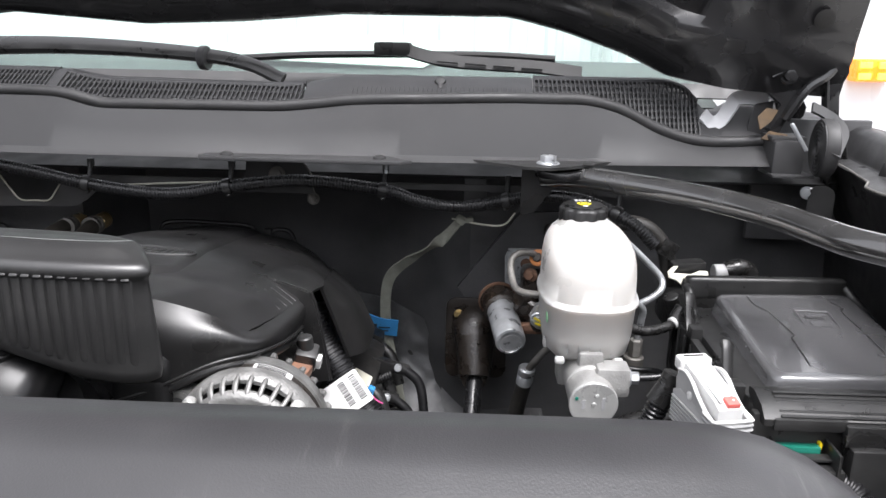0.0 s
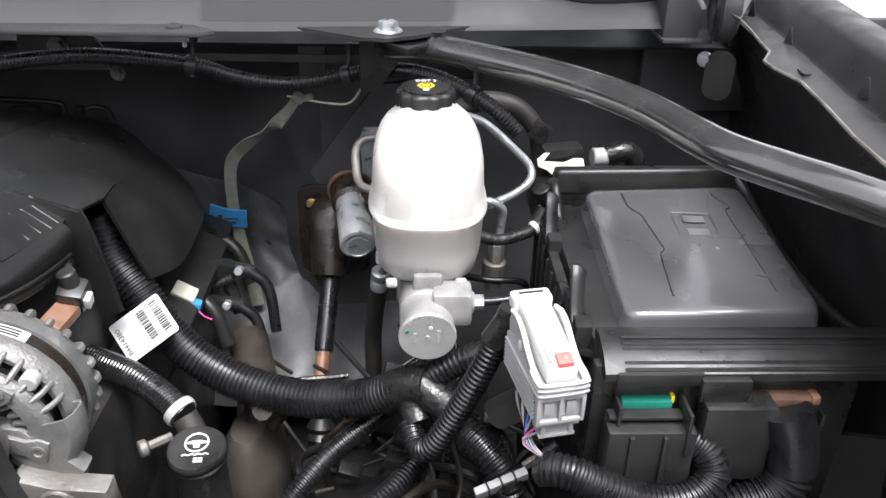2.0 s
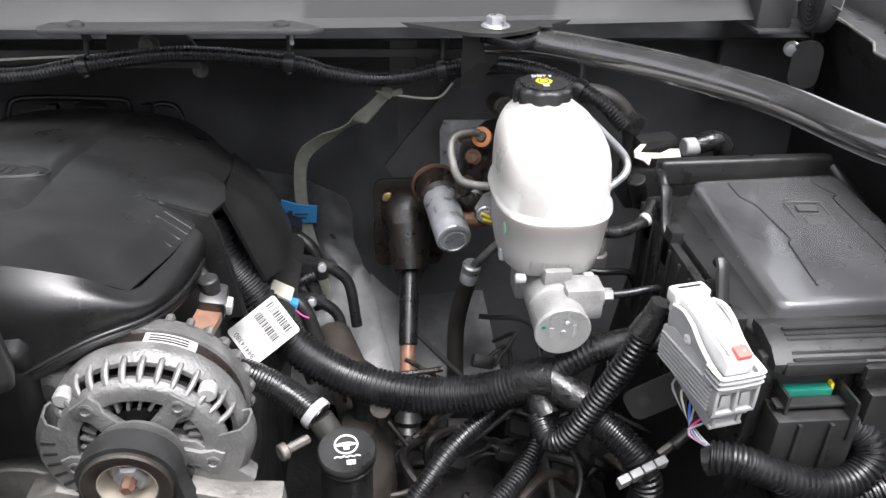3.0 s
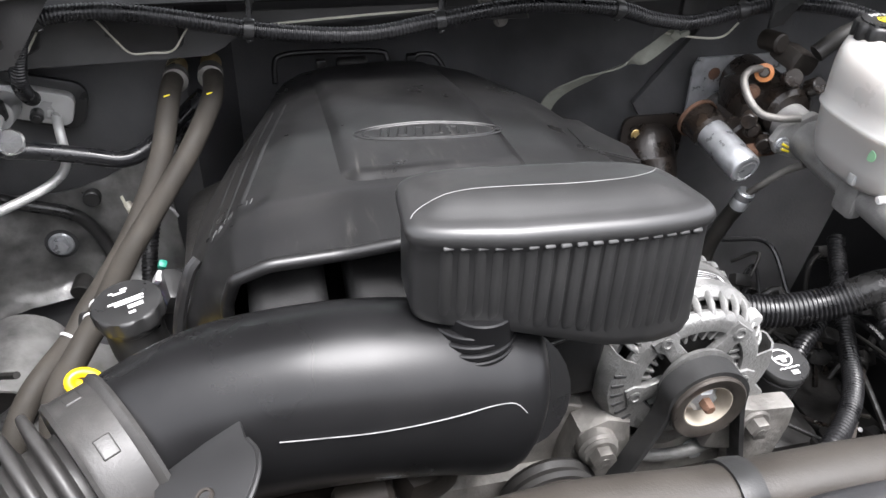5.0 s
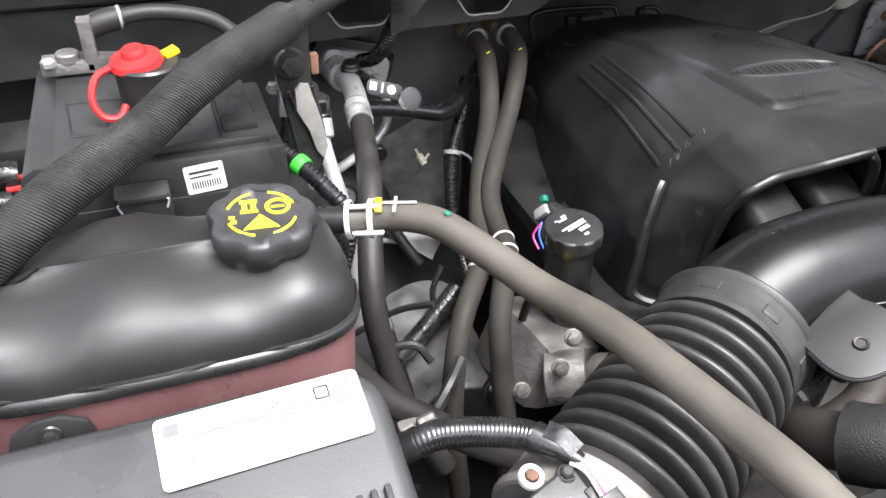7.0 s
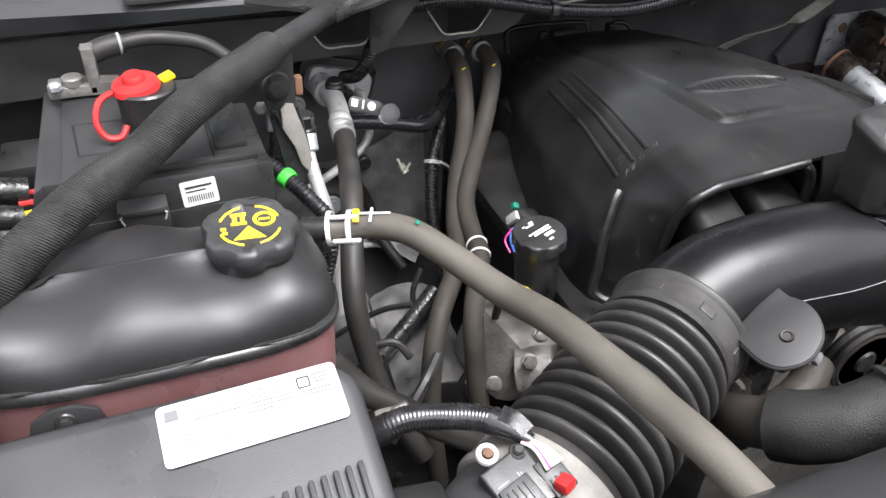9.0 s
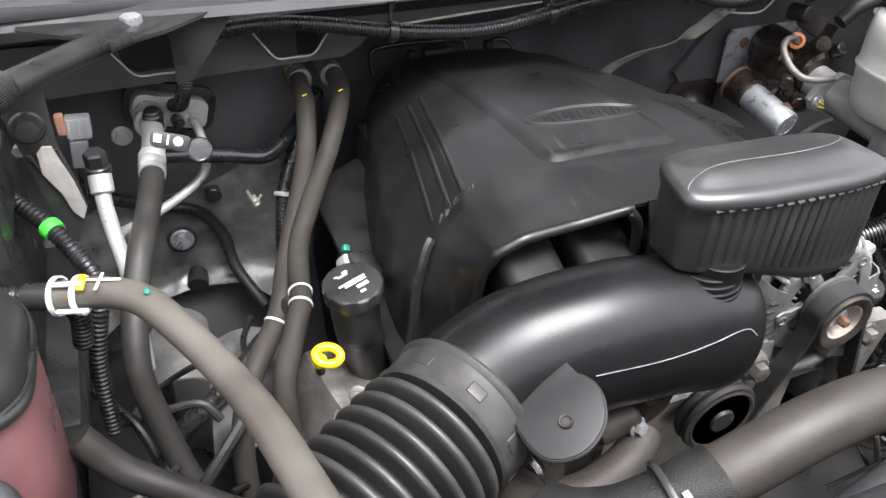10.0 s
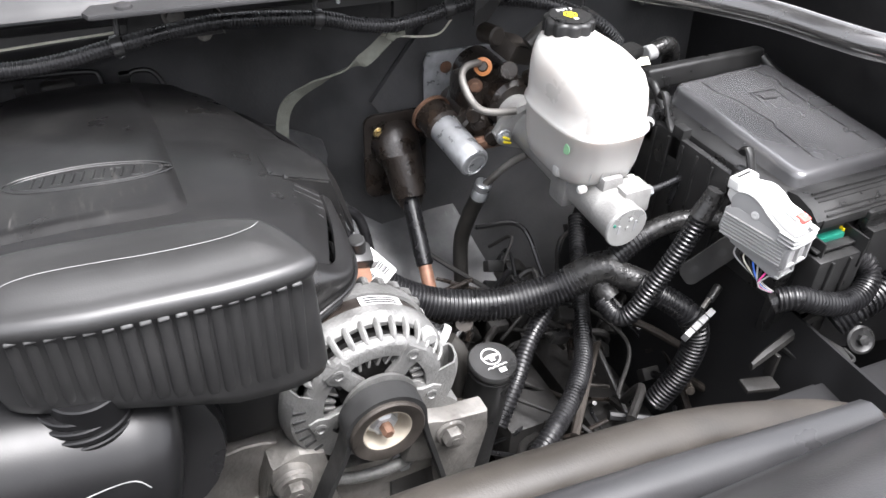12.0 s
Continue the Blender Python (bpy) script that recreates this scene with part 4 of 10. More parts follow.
for k in range(130):
    t, r = k * 0.3, 0.006 + 0.031 * k / 129
    turn.append(HM @ V(r * math.cos(t), r * math.sin(t), 0.0003))
part("coil_turn", tube(turn, 0.0013, 6, 0.003), SEAL, hinge, "spiral of the spring strip")
part("spring_tail", ribbon([HM @ V(0.0385, -0.004, -0.009), V(0.513, 1.105, 1.292), V(0.49, 1.11, 1.312), V(0.469, 1.11, 1.322)], 0.017, 0.004, (0.93, 0.36, 0), 0.006), SEAL, hinge, "end of the spring strip")
part("stay", rod(V(0.44, 1.1, 1.3), V(0.466, 1.1, 1.262), 0.003, 8), ZINC, hinge, "thin bright stay")
hexbolt("bolt", V(0.488, 1.13, 1.197), (-0.6, -0.8, 0.1), 0.0065, ZINC, hinge, "pale plated bolt")
part("hole_plate", merge(prism(rounded(0.035, 0.06, 0.015), 0.003, facing(V(0.505, 1.12, 1.18), (-0.5, -1, 0)))), STEELBLACK, hinge)
solo("dry_leaf", merge(prism([(0, 0), (0.02, 0.012), (0.036, 0.03), (0.018, 0.034), (0.0, 0.02)], 0.0015, facing(V(0.41, 1.135, 1.286), (0.2, -0.8, 0.5))), prism([(0, 0), (0.03, -0.004), (0.034, 0.012), (0.008, 0.016)], 0.0015, facing(V(0.415, 1.14, 1.272), (-0.4, -0.6, 0.8)))), LEAF, "crumpled brown dry leaf caught beside the cowl", "leaf")
part("fender_rail", ribbon([V(0.345, 1.2, 1.3), V(0.36, 1.2, 1.287), V(0.374, 1.2, 1.292), V(0.386, 1.2, 1.312), V(0.397, 1.2, 1.325), V(0.44, 1.2, 1.325)], 0.022, 0.005, (0, 0.5, 1), 0.004), VANPAINT, hinge, "bare bright body seam")

# ---------- tower braces ----------
def brace_mount(sx):
    th = thing("brace_mount", (-0.38 + sx * 0.484, 1.07, 1.24), "black steel gusset plate bolted under the cowl", "bracket", "brace mounts")
    poly = [(-0.1, 0.035), (0.11, 0.035), (0.11, 0.02), (0.03, -0.03), (0.0, -0.035), (-0.03, -0.02)]
    if sx > 0:
        poly = [(-x, y) for x, y in poly][::-1]
    part("plate", prism([(x * -sx * -1, y) for x, y in poly], 0.004, Matrix.Translation((-0.38 + sx * 0.484, 1.072, 1.236))), STEELBLACK, th)
    hexbolt("bolt", V(-0.38 + sx * 0.484, 1.069, 1.24), (0, 0, 1), 0.011, ZINC, th, "galvanised bolt head")
    part("hole", lathe([(0.008, 0), (0.0085, 0.001), (0, 0.0012)], V(-0.38 + sx * 0.54, 1.07, 1.24), (0, 0, 1), 16), INKSHADE, th)
    part("gusset", prism([(0, 0), (0.07, 0.0), (0.02, -0.07), (0.0, -0.075)], 0.004, facing(V(-0.38 + sx * 0.45, 1.095, 1.236), (0, -1, 0))), STEELBLACK, th)
    return th


brace_mount(1)
brace_mount(-1)
BR = [V(0.1, 1.1, 1.216), V(0.149, 1.077, 1.221), V(0.214, 1.02, 1.223), V(0.281, 0.949, 1.224), V(0.334, 0.872, 1.224), V(0.365, 0.796, 1.222), V(0.382, 0.758, 1.221), V(0.41, 0.72, 1.221), V(0.448, 0.672, 1.221), V(0.54, 0.58, 1.21)]
braceR = thing("tower_brace", (0.3, 0.85, 1.2), "glossy black bent steel tube brace across the bay", "brace", "tower braces")
part("bar", tube(BR, 0.0155, 20, 0.008), BRACEPAINT, braceR)
part("end_flat", box((0.12, 1.07, 1.226), (0.055, 0.04, 0.012), 0.004, (0, 0, -45)), PAINT, braceR, "flattened end of the tube")
BL = [V(-0.855, 1.085, 1.235), V(-0.885, 1.05, 1.238), V(-0.985, 0.922, 1.25), V(-1.055, 0.87, 1.236), V(-1.109, 0.84, 1.209), V(-1.154, 0.785, 1.21), V(-1.198, 0.75, 1.194), V(-1.29, 0.67, 1.16)]
braceL = thing("tower_brace", (-1.05, 0.9, 1.2), "black steel tube brace wrapped in a woven sleeve", "brace", "tower braces")
part("bar", tube(BL, 0.0122, 18, 0.008), STEELBLACK, braceL, "worn black tube")
part("sleeve", tube([V(-0.98, 0.93, 1.2495)] + BL[2:], 0.0178, 20, 0.006), SLEEVE, braceL, "ribbed black woven sleeve")
part("end_flat", box((-0.875, 1.062, 1.238), (0.07, 0.045, 0.012), 0.004, (0, 0, 40)), STEELBLACK, braceL, "flattened end of the tube")

# ---------- harness along the firewall ----------
HP = [V(-0.835, 1.21, 1.08), V(-0.828, 1.17, 1.1), V(-0.824, 1.14, 1.127), V(-0.815, 1.128, 1.16), V(-0.802, 1.116, 1.19), V(-0.783, 1.111, 1.208), V(-0.72, 1.108, 1.213), V(-0.66, 1.106, 1.206), V(-0.572, 1.109, 1.187), V(-0.48, 1.107, 1.176), V(-0.42, 1.104, 1.178), V(-0.357, 1.1, 1.19), V(-0.25, 1.108, 1.2), V(-0.132, 1.114, 1.188), V(-0.08, 1.12, 1.172), V(-0.03, 1.125, 1.163), V(0.01, 1.127, 1.166), V(0.05, 1.128, 1.174), V(0.1, 1.11, 1.186), V(0.16, 1.07, 1.188), V(0.215, 1.03, 1.17), V(0.25, 1.02, 1.14)]
harness = thing("firewall_harness", (-0.3, 1.11, 1.18), "long black corrugated wiring conduit clipped along the firewall", "wiring harness")
part("conduit", loom(HP, 0.0094, 0.0042, 0.0012, 16), CONDUIT, harness)
for at in ((-0.783, 1.111, 1.208), (-0.572, 1.109, 1.187), (-0.357, 1.1, 1.19), (-0.132, 1.114, 1.188), (0.05, 1.128, 1.174), (0.2, 1.04, 1.178)):
    c = band(HP, at, 0.0112, 0.011, BLACK, "clip", harness, "black plastic clip band")
    part("clip_post", merge(rod(V(*at) + V(0.002, 0.006, 0.004), V(at[0] + 0.004, at[1] + 0.014, at[2] + 0.034), 0.0034, 8), box((at[0] + 0.004, at[1] + 0.013, at[2] + 0.03), (0.01, 0.006, 0.012), 0.002), rod(V(*at) - V(0, 0, 0.009), V(*at) - V(-0.002, 0.002, 0.0145), 0.0042, 8)), BLACK, c)
# rounded bracket with a nut behind the conduit
brk = thing("harness_bracket", (-0.292, 1.133, 1.17), "black steel bracket plate with a nut", "bracket")
part("plate", prism([(-0.052, -0.008), (0.056, -0.008), (0.05, 0.004), (0.028, 0.036), (-0.046, 0.036), (-0.05, 0.01)], 0.004, facing(V(-0.29, 1.14, 1.2), (0, -1, 0.15)), 0.001), STEELBLACK, brk)
part("worn_edge", tube([V(-0.263, 1.1375, 1.236), V(-0.241, 1.137, 1.204), V(-0.2355, 1.1365, 1.193)], 0.0011, 6, 0.004), ALUDULL, brk, "bare worn edge")
hexbolt("nut", V(-0.292, 1.135, 1.203), (0, -1, 0.15), 0.0085, ALUDULL, brk, "dull hexagon nut")
hexbolt("bolt", V(-0.252, 1.2, 1.153), (0, -1, 0.1), 0.0068, ALUDULL, None, "bright bolt with a wide washer in the firewall")
solo("plenum_support", box((0.005, 1.17, 1.175), (0.035, 0.012, 0.05), 0.003), STEELBLACK, "small black steel upright below the cowl", "bracket")

# ---------- strap with blue tag ----------
strap = thing("ground_strap", (-0.1, 1.25, 0.9), "grey flat webbing strap hung from the firewall with a blue tag", "strap")
part("webbing", ribbon([V(-0.018, 1.168, 1.13), V(-0.05, 1.19, 1.09), V(-0.1, 1.24, 1.045), V(-0.138, 1.275, 1.0), V(-0.147, 1.285, 0.94), V(-0.14, 1.275, 0.88), V(-0.125, 1.255, 0.82), V(-0.115, 1.24, 0.77)], 0.019, 0.0025, ((0.6, -0.6, 0.6), (1, 0, 0)), 0.006), STRAP, strap)
part("knot", merge(box((-0.016, 1.166, 1.133), (0.016, 0.012, 0.012), 0.004, (20, 30, 0)), box((-0.003, 1.164, 1.134), (0.014, 0.008, 0.008), 0.003, (0, -20, 0))), STRAP, strap, "bunched knot of the strap")
part("tag", ribbon([V(-0.178, 1.264, 0.922), V(-0.15, 1.262, 0.914), V(-0.123, 1.263, 0.911)], 0.033, 0.003, (0, -0.25, 1), 0.005), BLUE, strap, "blue tape tag")
bars([(-0.006, 0.006, 0.016, 0.002), (-0.006, 0.0, 0.02, 0.002), (-0.006, -0.006, 0.014, 0.002), (-0.022, 0.002, 0.006, 0.008)], facing(V(-0.14, 1.2595, 0.913), (0, -1, 0.1)), INKSHADE, "tag_print", strap)

# ---------- brake booster group ----------
boost = thing("hydraulic_booster", (0.12, 1.17, 0.98), "grimy brown iron brake booster on a zinc plate", "brake booster")
part("mounting_plate", prism([(-0.075, -0.05), (0.08, -0.05), (0.08, 0.045), (-0.072, 0.045), (-0.078, 0.03)], 0.005, facing(V(0.135, 1.222, 1.03), (0, -1, 0)), 0.001), ZINC, boost, "zinc-plated mounting plate")
part("plate_hole", lathe([(0.009, 0), (0.0095, 0.001), (0, 0.0012)], V(0.092, 1.2165, 1.05), (0, -1, 0), 18), RUST, boost, "rust-rimmed hole")
part("body", merge(rod(V(0.135, 1.217, 1.045), V(0.14, 1.09, 1.038), 0.036, 24, 0.006), rod(V(0.1, 1.2, 1.005), V(0.09, 1.1, 1.0), 0.026, 20, 0.004), box((0.115, 1.15, 1.03), (0.07, 0.07, 0.07), 0.014)), BROWNIRON, boost)
for at, ax, r in (((0.13, 1.1, 1.085), (-0.3, -0.8, 0.5), 0.013), ((0.085, 1.1, 1.035), (-0.6, -0.8, 0), 0.011), ((0.165, 1.1, 1.07), (0.2, -0.8, 0.6), 0.012), ((0.11, 1.09, 1.0), (-0.5, -1, 0), 0.012), ((0.075, 1.12, 1.0), (-1, -0.6, 0), 0.008)):
    part("boss", rod(V(*at), V(*at) + V(*ax).normalized() * 0.02, r, 12), BROWNIRON, boost)
part("orange_ring", lathe([(0.0065, -0.002), (0.0125, -0.002), (0.0128, 0.003), (0.0075, 0.004)], V(0.102, 1.118, 1.09), (-0.45, -0.75, 0.35), 20, hollow=True), ORANGE, boost, "orange rusted ring")
part("pipe_nut", rod(V(0.106, 1.128, 1.086), V(0.099, 1.114, 1.0925), 0.0075, 6), WORNSTEEL, boost, "dark hexagon pipe nut")
hexbolt("bolt", V(0.092, 1.12, 1.062), (-0.4, -0.8, 0.1), 0.0075, RUST, boost, "rusty bolt")
hexbolt("bolt", V(0.085, 1.09, 1.019), (-0.3, -0.9, 0.1), 0.0075, BROWNIRON, boost)
part("rust_arc", lathe([(0.0285, -0.0015), (0.031, -0.001), (0.031, 0.004), (0.0285, 0.0045)], V(0.0455, 1.164, 1.0065), V(0.013, -0.089, -0.02), 28, hollow=True), RUST, boost, "rust-brown rim behind the canister")
part("top_casting", merge(rod(V(0.125, 1.17, 1.118), V(0.132, 1.135, 1.122), 0.014, 14, 0.003), box((0.16, 1.14, 1.1), (0.05, 0.05, 0.03), 0.01, (10, 20, 15))), EARTHY, boost, "dusty brown upper casting")
part("rust_patch", merge(rod(V(0.03, 1.14, 0.998), V(0.075, 1.12, 0.99), 0.012, 10), box((0.1, 1.085, 0.99), (0.05, 0.02, 0.014), 0.005)), RUST, boost, "rusty orange flange")
acc = thing("accumulator_canister", (0.06, 1.1, 0.98), "silver cylinder with a stamped round end", "canister")
part("body", lathe([(0.017, 0), (0.0215, 0.006), (0.0225, 0.008), (0.0225, 0.088), (0.0215, 0.0905), (0.018, 0.0915), (0.0175, 0.0905), (0, 0.0905)], V(0.05, 1.137, 1.001), V(0.063, 1.048, 0.981) - V(0.05, 1.137, 1.001), 36), ZINC, acc)
part("collar", rod(V(0.046, 1.165, 1.007), V(0.0515, 1.128, 0.999), 0.0275, 24, 0.004), BROWNIRON, acc, "dark iron collar")
axm = facing(V(0.0632, 1.0463, 0.9808), V(0.063, 1.048, 0.981) - V(0.05, 1.137, 1.001))
bars([(0.0135 * math.cos(k * 0.3), 0.0135 * math.sin(k * 0.3), 0.0021, 0.0021) for k in range(20)], axm, GREYINK, "stamped_marks", acc)

mc = thing("brake_master_cylinder", (0.147, 0.95, 0.99), "cast aluminium brake master cylinder below its reservoir", "master cylinder")
MA, MB = V(0.1475, 0.818, 1.004), V(0.141, 1.1, 1.028)
part("bore", merge(rod(MA, MB, 0.0272, 32, 0.002), rod(MA + V(0, 0.03, 0.004), MA + V(0, 0.18, 0.016), 0.0285, 32, 0.006)), ALUCAST, mc)
part("front_plug", rod(MA + (MA - MB).normalized() * 0.001, MA - (MA - MB).normalized() * 0.004, 0.0285, 32, 0.001), ALUSMOOTH, mc, "machined round end face")
md = (MA - MB).normalized()
fm = facing(MA + md * 0.0012, md)
bars([(-0.012 + 0.0, 0.0, 0.0035, 0.012), (0.011, 0.001, 0.0035, 0.016)], fm, GREYINK, "stamped_marks", mc)
part("centre_dimple", lathe([(0.003, 0), (0.0025, 0.0006), (0, 0.0007)], MA + md * 0.0012, md, 14), ALUSMOOTH, mc)
part("dot", lathe([(0.0022, 0), (0.002, 0.0006), (0, 0.0007)], fm @ V(-0.02, 0.008, 0), md, 12), TEAL, mc, "small green paint dot")
part("dot", lathe([(0.0022, 0), (0.002, 0.0006), (0, 0.0007)], fm @ V(0.003, 0.012, 0), md, 12), WHITE, mc, "small white paint dot")
part("port_block", merge(box((0.172, 0.852, 1.022), (0.04, 0.034, 0.036), 0.006), box((0.148, 0.87, 1.038), (0.03, 0.03, 0.025), 0.006)), ALUCAST, mc, "square cast port block")
part("lug", merge(box((0.148, 0.9, 1.04), (0.062, 0.02, 0.03), 0.005), rod(V(0.113, 0.9, 1.043), V(0.185, 0.9, 1.043), 0.007, 14), box((0.148, 0.99, 1.05), (0.05, 0.03, 0.03), 0.005)), ALUCAST, mc, "cast lug that holds the reservoir")
part("mid_boss", box((0.125, 0.925, 1.005), (0.02, 0.035, 0.045), 0.006), ALUCAST, mc)
part("rear_flange", prism([(-0.055, 0.0), (-0.045, 0.018), (0.0, 0.036), (0.045, 0.018), (0.055, 0.0), (0.045, -0.018), (0.0, -0.034), (-0.045, -0.018)], 0.012, facing(V(0.142, 1.055, 1.024), (0, -1, 0)), 0.003), ALUCAST, mc, "diamond mounting flange")
hexbolt("nut", V(0.099, 1.04, 1.021), (0, -1, 0), 0.0075, ZINC, mc, "plated nut")
part("paint_mark", box((0.098, 1.0305, 1.024), (0.012, 0.003, 0.003), 0.0008, (0, 30, 0)), YELLOW, mc, "dab of yellow paint on the nut")
part("paint_mark", box((0.1, 1.0305, 1.017), (0.012, 0.003, 0.003), 0.0008, (0, 20, 0)), YELLOW, mc, "dab of yellow paint on the nut")
hexbolt("nut", V(0.185, 1.04, 1.026), (0, -1, 0), 0.008, ZINC, mc)
hexbolt("fitting", V(0.192, 0.852, 1.023), (1, 0, 0), 0.0075, ZINC, mc, "brass-toned pipe nut", h=0.012)
part("brake_line", tube([V(0.2, 0.852, 1.023), V(0.22, 0.853, 1.024), V(0.248, 0.857, 1.026), V(0.256, 0.865, 1.018), V(0.257, 0.87, 0.98)], 0.0042, 10, 0.004), SHAFT, mc, "black brake line")

res = thing("brake_fluid_reservoir", (0.146, 0.94, 1.045), "milky white plastic brake fluid reservoir with black cap", "reservoir")
prof = [(1.028, 0.034, 0.048, 0.935), (1.031, 0.042, 0.057, 0.935), (1.04, 0.049, 0.0675, 0.935), (1.06, 0.0525, 0.073, 0.935), (1.099, 0.0548, 0.078, 0.935), (1.1015, 0.0565, 0.0798, 0.935), (1.1035, 0.0578, 0.081, 0.935), (1.107, 0.0568, 0.08, 0.936), (1.109, 0.054, 0.077, 0.937), (1.13, 0.0538, 0.0765, 0.938), (1.148, 0.053, 0.0745, 0.941), (1.16, 0.051, 0.0705, 0.945), (1.168, 0.0475, 0.0645, 0.951), (1.174, 0.0425, 0.0565, 0.96), (1.178, 0.036, 0.045, 0.972), (1.181, 0.03, 0.033, 0.985), (1.186, 0.025, 0.026, 0.99)]
part("body", loft([squircle((0.148, y), hx * 1.06, hy * 1.03, z, 2.9, 56) for z, hx, hy, y in prof]), WHITEPL, res, sharp=60)
for k in range(5):
    x = 0.12 + 0.013 * k
    u = (x - 0.146) / 0.053
    y = 0.935 - 0.0775 * (1 - abs(u) ** 2.9) ** (1 / 2.9)
    part("wall_rib", tube([V(x, y + 0.0065, 1.045), V(x, y + 0.003, 1.068), V(x, y + 0.0008, 1.097)], 0.0014, 8, 0.005), WHITEPL, res, "soft upright rib")
part("filler_neck", rod(V(0.146, 0.992, 1.175), V(0.146, 0.992, 1.192), 0.026, 28), WHITEPL, res)
cap = part("cap", lathe([(0.0285, 0), (0.0315, 0.002), (0.0318, 0.018), (0.03, 0.021), (0.0255, 0.022), (0.025, 0.0235), (0, 0.0238)], V(0.146, 0.992, 1.1785), (0, -0.04, 1), 72, wave=(10, 0.09, 0, 4)), BLACK, res, "black ribbed screw cap", sharp=50)
cm = facing(V(0.146, 0.991, 1.2025), (0, -0.04, 1), (0, 1, 0))
part("symbol_disc", lathe([(0.0095, 0), (0.0095, 0.0004), (0, 0.0005)], cm @ V(0, 0, 0), (0, -0.04, 1), 6), YELLOW, cap, "yellow printed warning symbol")
part("symbol_ring", lathe([(0.0045, 0.0004), (0.006, 0.0004), (0.006, 0.0009), (0.0045, 0.0009)], cm @ V(0, 0, 0), (0, -0.04, 1), 24, hollow=True), INKSHADE, cap)
lettering("DOT 3", 0.0075, cm @ pose(0, 0.0145, 0.0004), WHITEINK, "cap_letters", cap)
bars([(0, -0.0135, 0.006, 0.0042)], cm @ pose(0, 0, 0.0003), WHITEINK, "cap_mark", cap)
part("green_dot", lathe([(0.0075, 0), (0.007, 0.0006), (0, 0.0008)], V(0.0955, 0.89, 1.083), (-1, -0.12, -0.05), 20), PALEGREEN, res, "pale green paper dot")
part("level_tab", box((0.1, 0.905, 1.045), (0.012, 0.012, 0.014), 0.003), WHITEPL, res)
for x_ in (0.106, 0.176):
    part("pin", rod(V(x_, 0.868, 1.036), V(x_ + 0.011, 0.868, 1.036), 0.005, 12), WHITEPL, res, "retaining pin of the reservoir")

# brake pipes
pl = thing("brake_pipe", (0.07, 1.08, 1.06), "bare grey steel brake pipe bent in a loop", "pipe", "brake pipes")
part("pipe", tube([V(0.104, 1.127, 1.088), V(0.09, 1.115, 1.098), V(0.07, 1.108, 1.098), V(0.061, 1.1, 1.088), V(0.062, 1.08, 1.07), V(0.068, 1.058, 1.06), V(0.085, 1.045, 1.058), V(0.112, 1.035, 1.06)], 0.0052, 12, 0.004), ALUDULL, pl)
pr = thing("brake_pipe", (0.25, 1.05, 1.05), "bare grey steel brake pipe looping beside the reservoir", "pipe", "brake pipes")
part("pipe", tube([V(0.18, 1.06, 1.15), V(0.215, 1.07, 1.135), V(0.25, 1.07, 1.105), V(0.274, 1.068, 1.08), V(0.272, 1.055, 1.066), V(0.25, 1.04, 1.055), V(0.22, 1.02, 1.05)], 0.005, 12, 0.004), ZINC, pr)
part("hook", tube([V(0.2, 0.99, 1.068), V(0.22, 0.985, 1.072), V(0.234, 0.99, 1.06), V(0.234, 0.994, 1.04), V(0.23, 0.995, 1.0)], 0.0048, 12, 0.004), ZINC, pr)
part("fitting", merge(rod(V(0.23, 0.995, 1.015), V(0.23, 0.995, 0.99), 0.0095, 6), rod(V(0.229, 0.996, 0.99), V(0.228, 0.997, 0.965), 0.014, 16), rod(V(0.228, 0.997, 0.965), V(0.228, 0.997, 0.95), 0.01, 16)), ALUDULL, pr, "stacked hexagon fitting")
part("branch", tube([V(0.19, 0.96, 0.99), V(0.22, 0.95, 0.99), V(0.255, 0.955, 0.985), V(0.268, 0.965, 0.965)], 0.004, 10, 0.004), SHAFT, pr, "black branch pipe")
vh = thing("vacuum_hose", (0.25, 1.1, 1.1), "dark grey rubber hose arching behind the reservoir", "hose")
part("hose", tube([V(0.16, 1.1, 1.12), V(0.19, 1.1, 1.142), V(0.22, 1.1, 1.152), V(0.255, 1.1, 1.145), V(0.28, 1.1, 1.12), V(0.29, 1.1, 1.09), V(0.29, 1.1, 1.05)], 0.012, 14, 0.005), RUBBER, vh)
part("tape", merge(box((0.285, 1.085, 1.118), (0.024, 0.004, 0.024), 0.001, (0, 30, 0))), TAPE, vh, "black tape at the end")
ret = thing("return_hose", (0.09, 1.05, 0.9), "black hydraulic hose with a crimped silver ferrule", "hose")
part("pipe", tube([V(0.128, 1.02, 0.998), V(0.117, 1.038, 0.98), V(0.103, 1.053, 0.955), V(0.09, 1.068, 0.928)], 0.0052, 12, 0.004), ALUDULL, ret, "bare steel pipe")
part("ferrule", lathe([(0.01, 0), (0.0125, 0.002), (0.0125, 0.012), (0.011, 0.014), (0.0125, 0.016), (0.0125, 0.03), (0.01, 0.032)], V(0.09, 1.068, 0.934), (-0.1, 0.25, -1), 24), ZINC, ret, "crimped silver ferrule")
part("hose", tube([V(0.087, 1.076, 0.905), V(0.08, 1.09, 0.86), V(0.075, 1.1, 0.8), V(0.075, 1.08, 0.7)], 0.012, 14, 0.006), RUBBER, ret)
wire = thing("sensor_wire", (0.26, 0.95, 1.04), "black taped sensor wire with a connector", "wire")
part("sleeve", tube([V(0.2, 0.925, 1.06), V(0.225, 0.93, 1.052), V(0.26, 0.945, 1.055), V(0.275, 0.955, 1.06), V(0.285, 0.96, 1.045)], 0.0065, 10, 0.004), TAPE, wire)
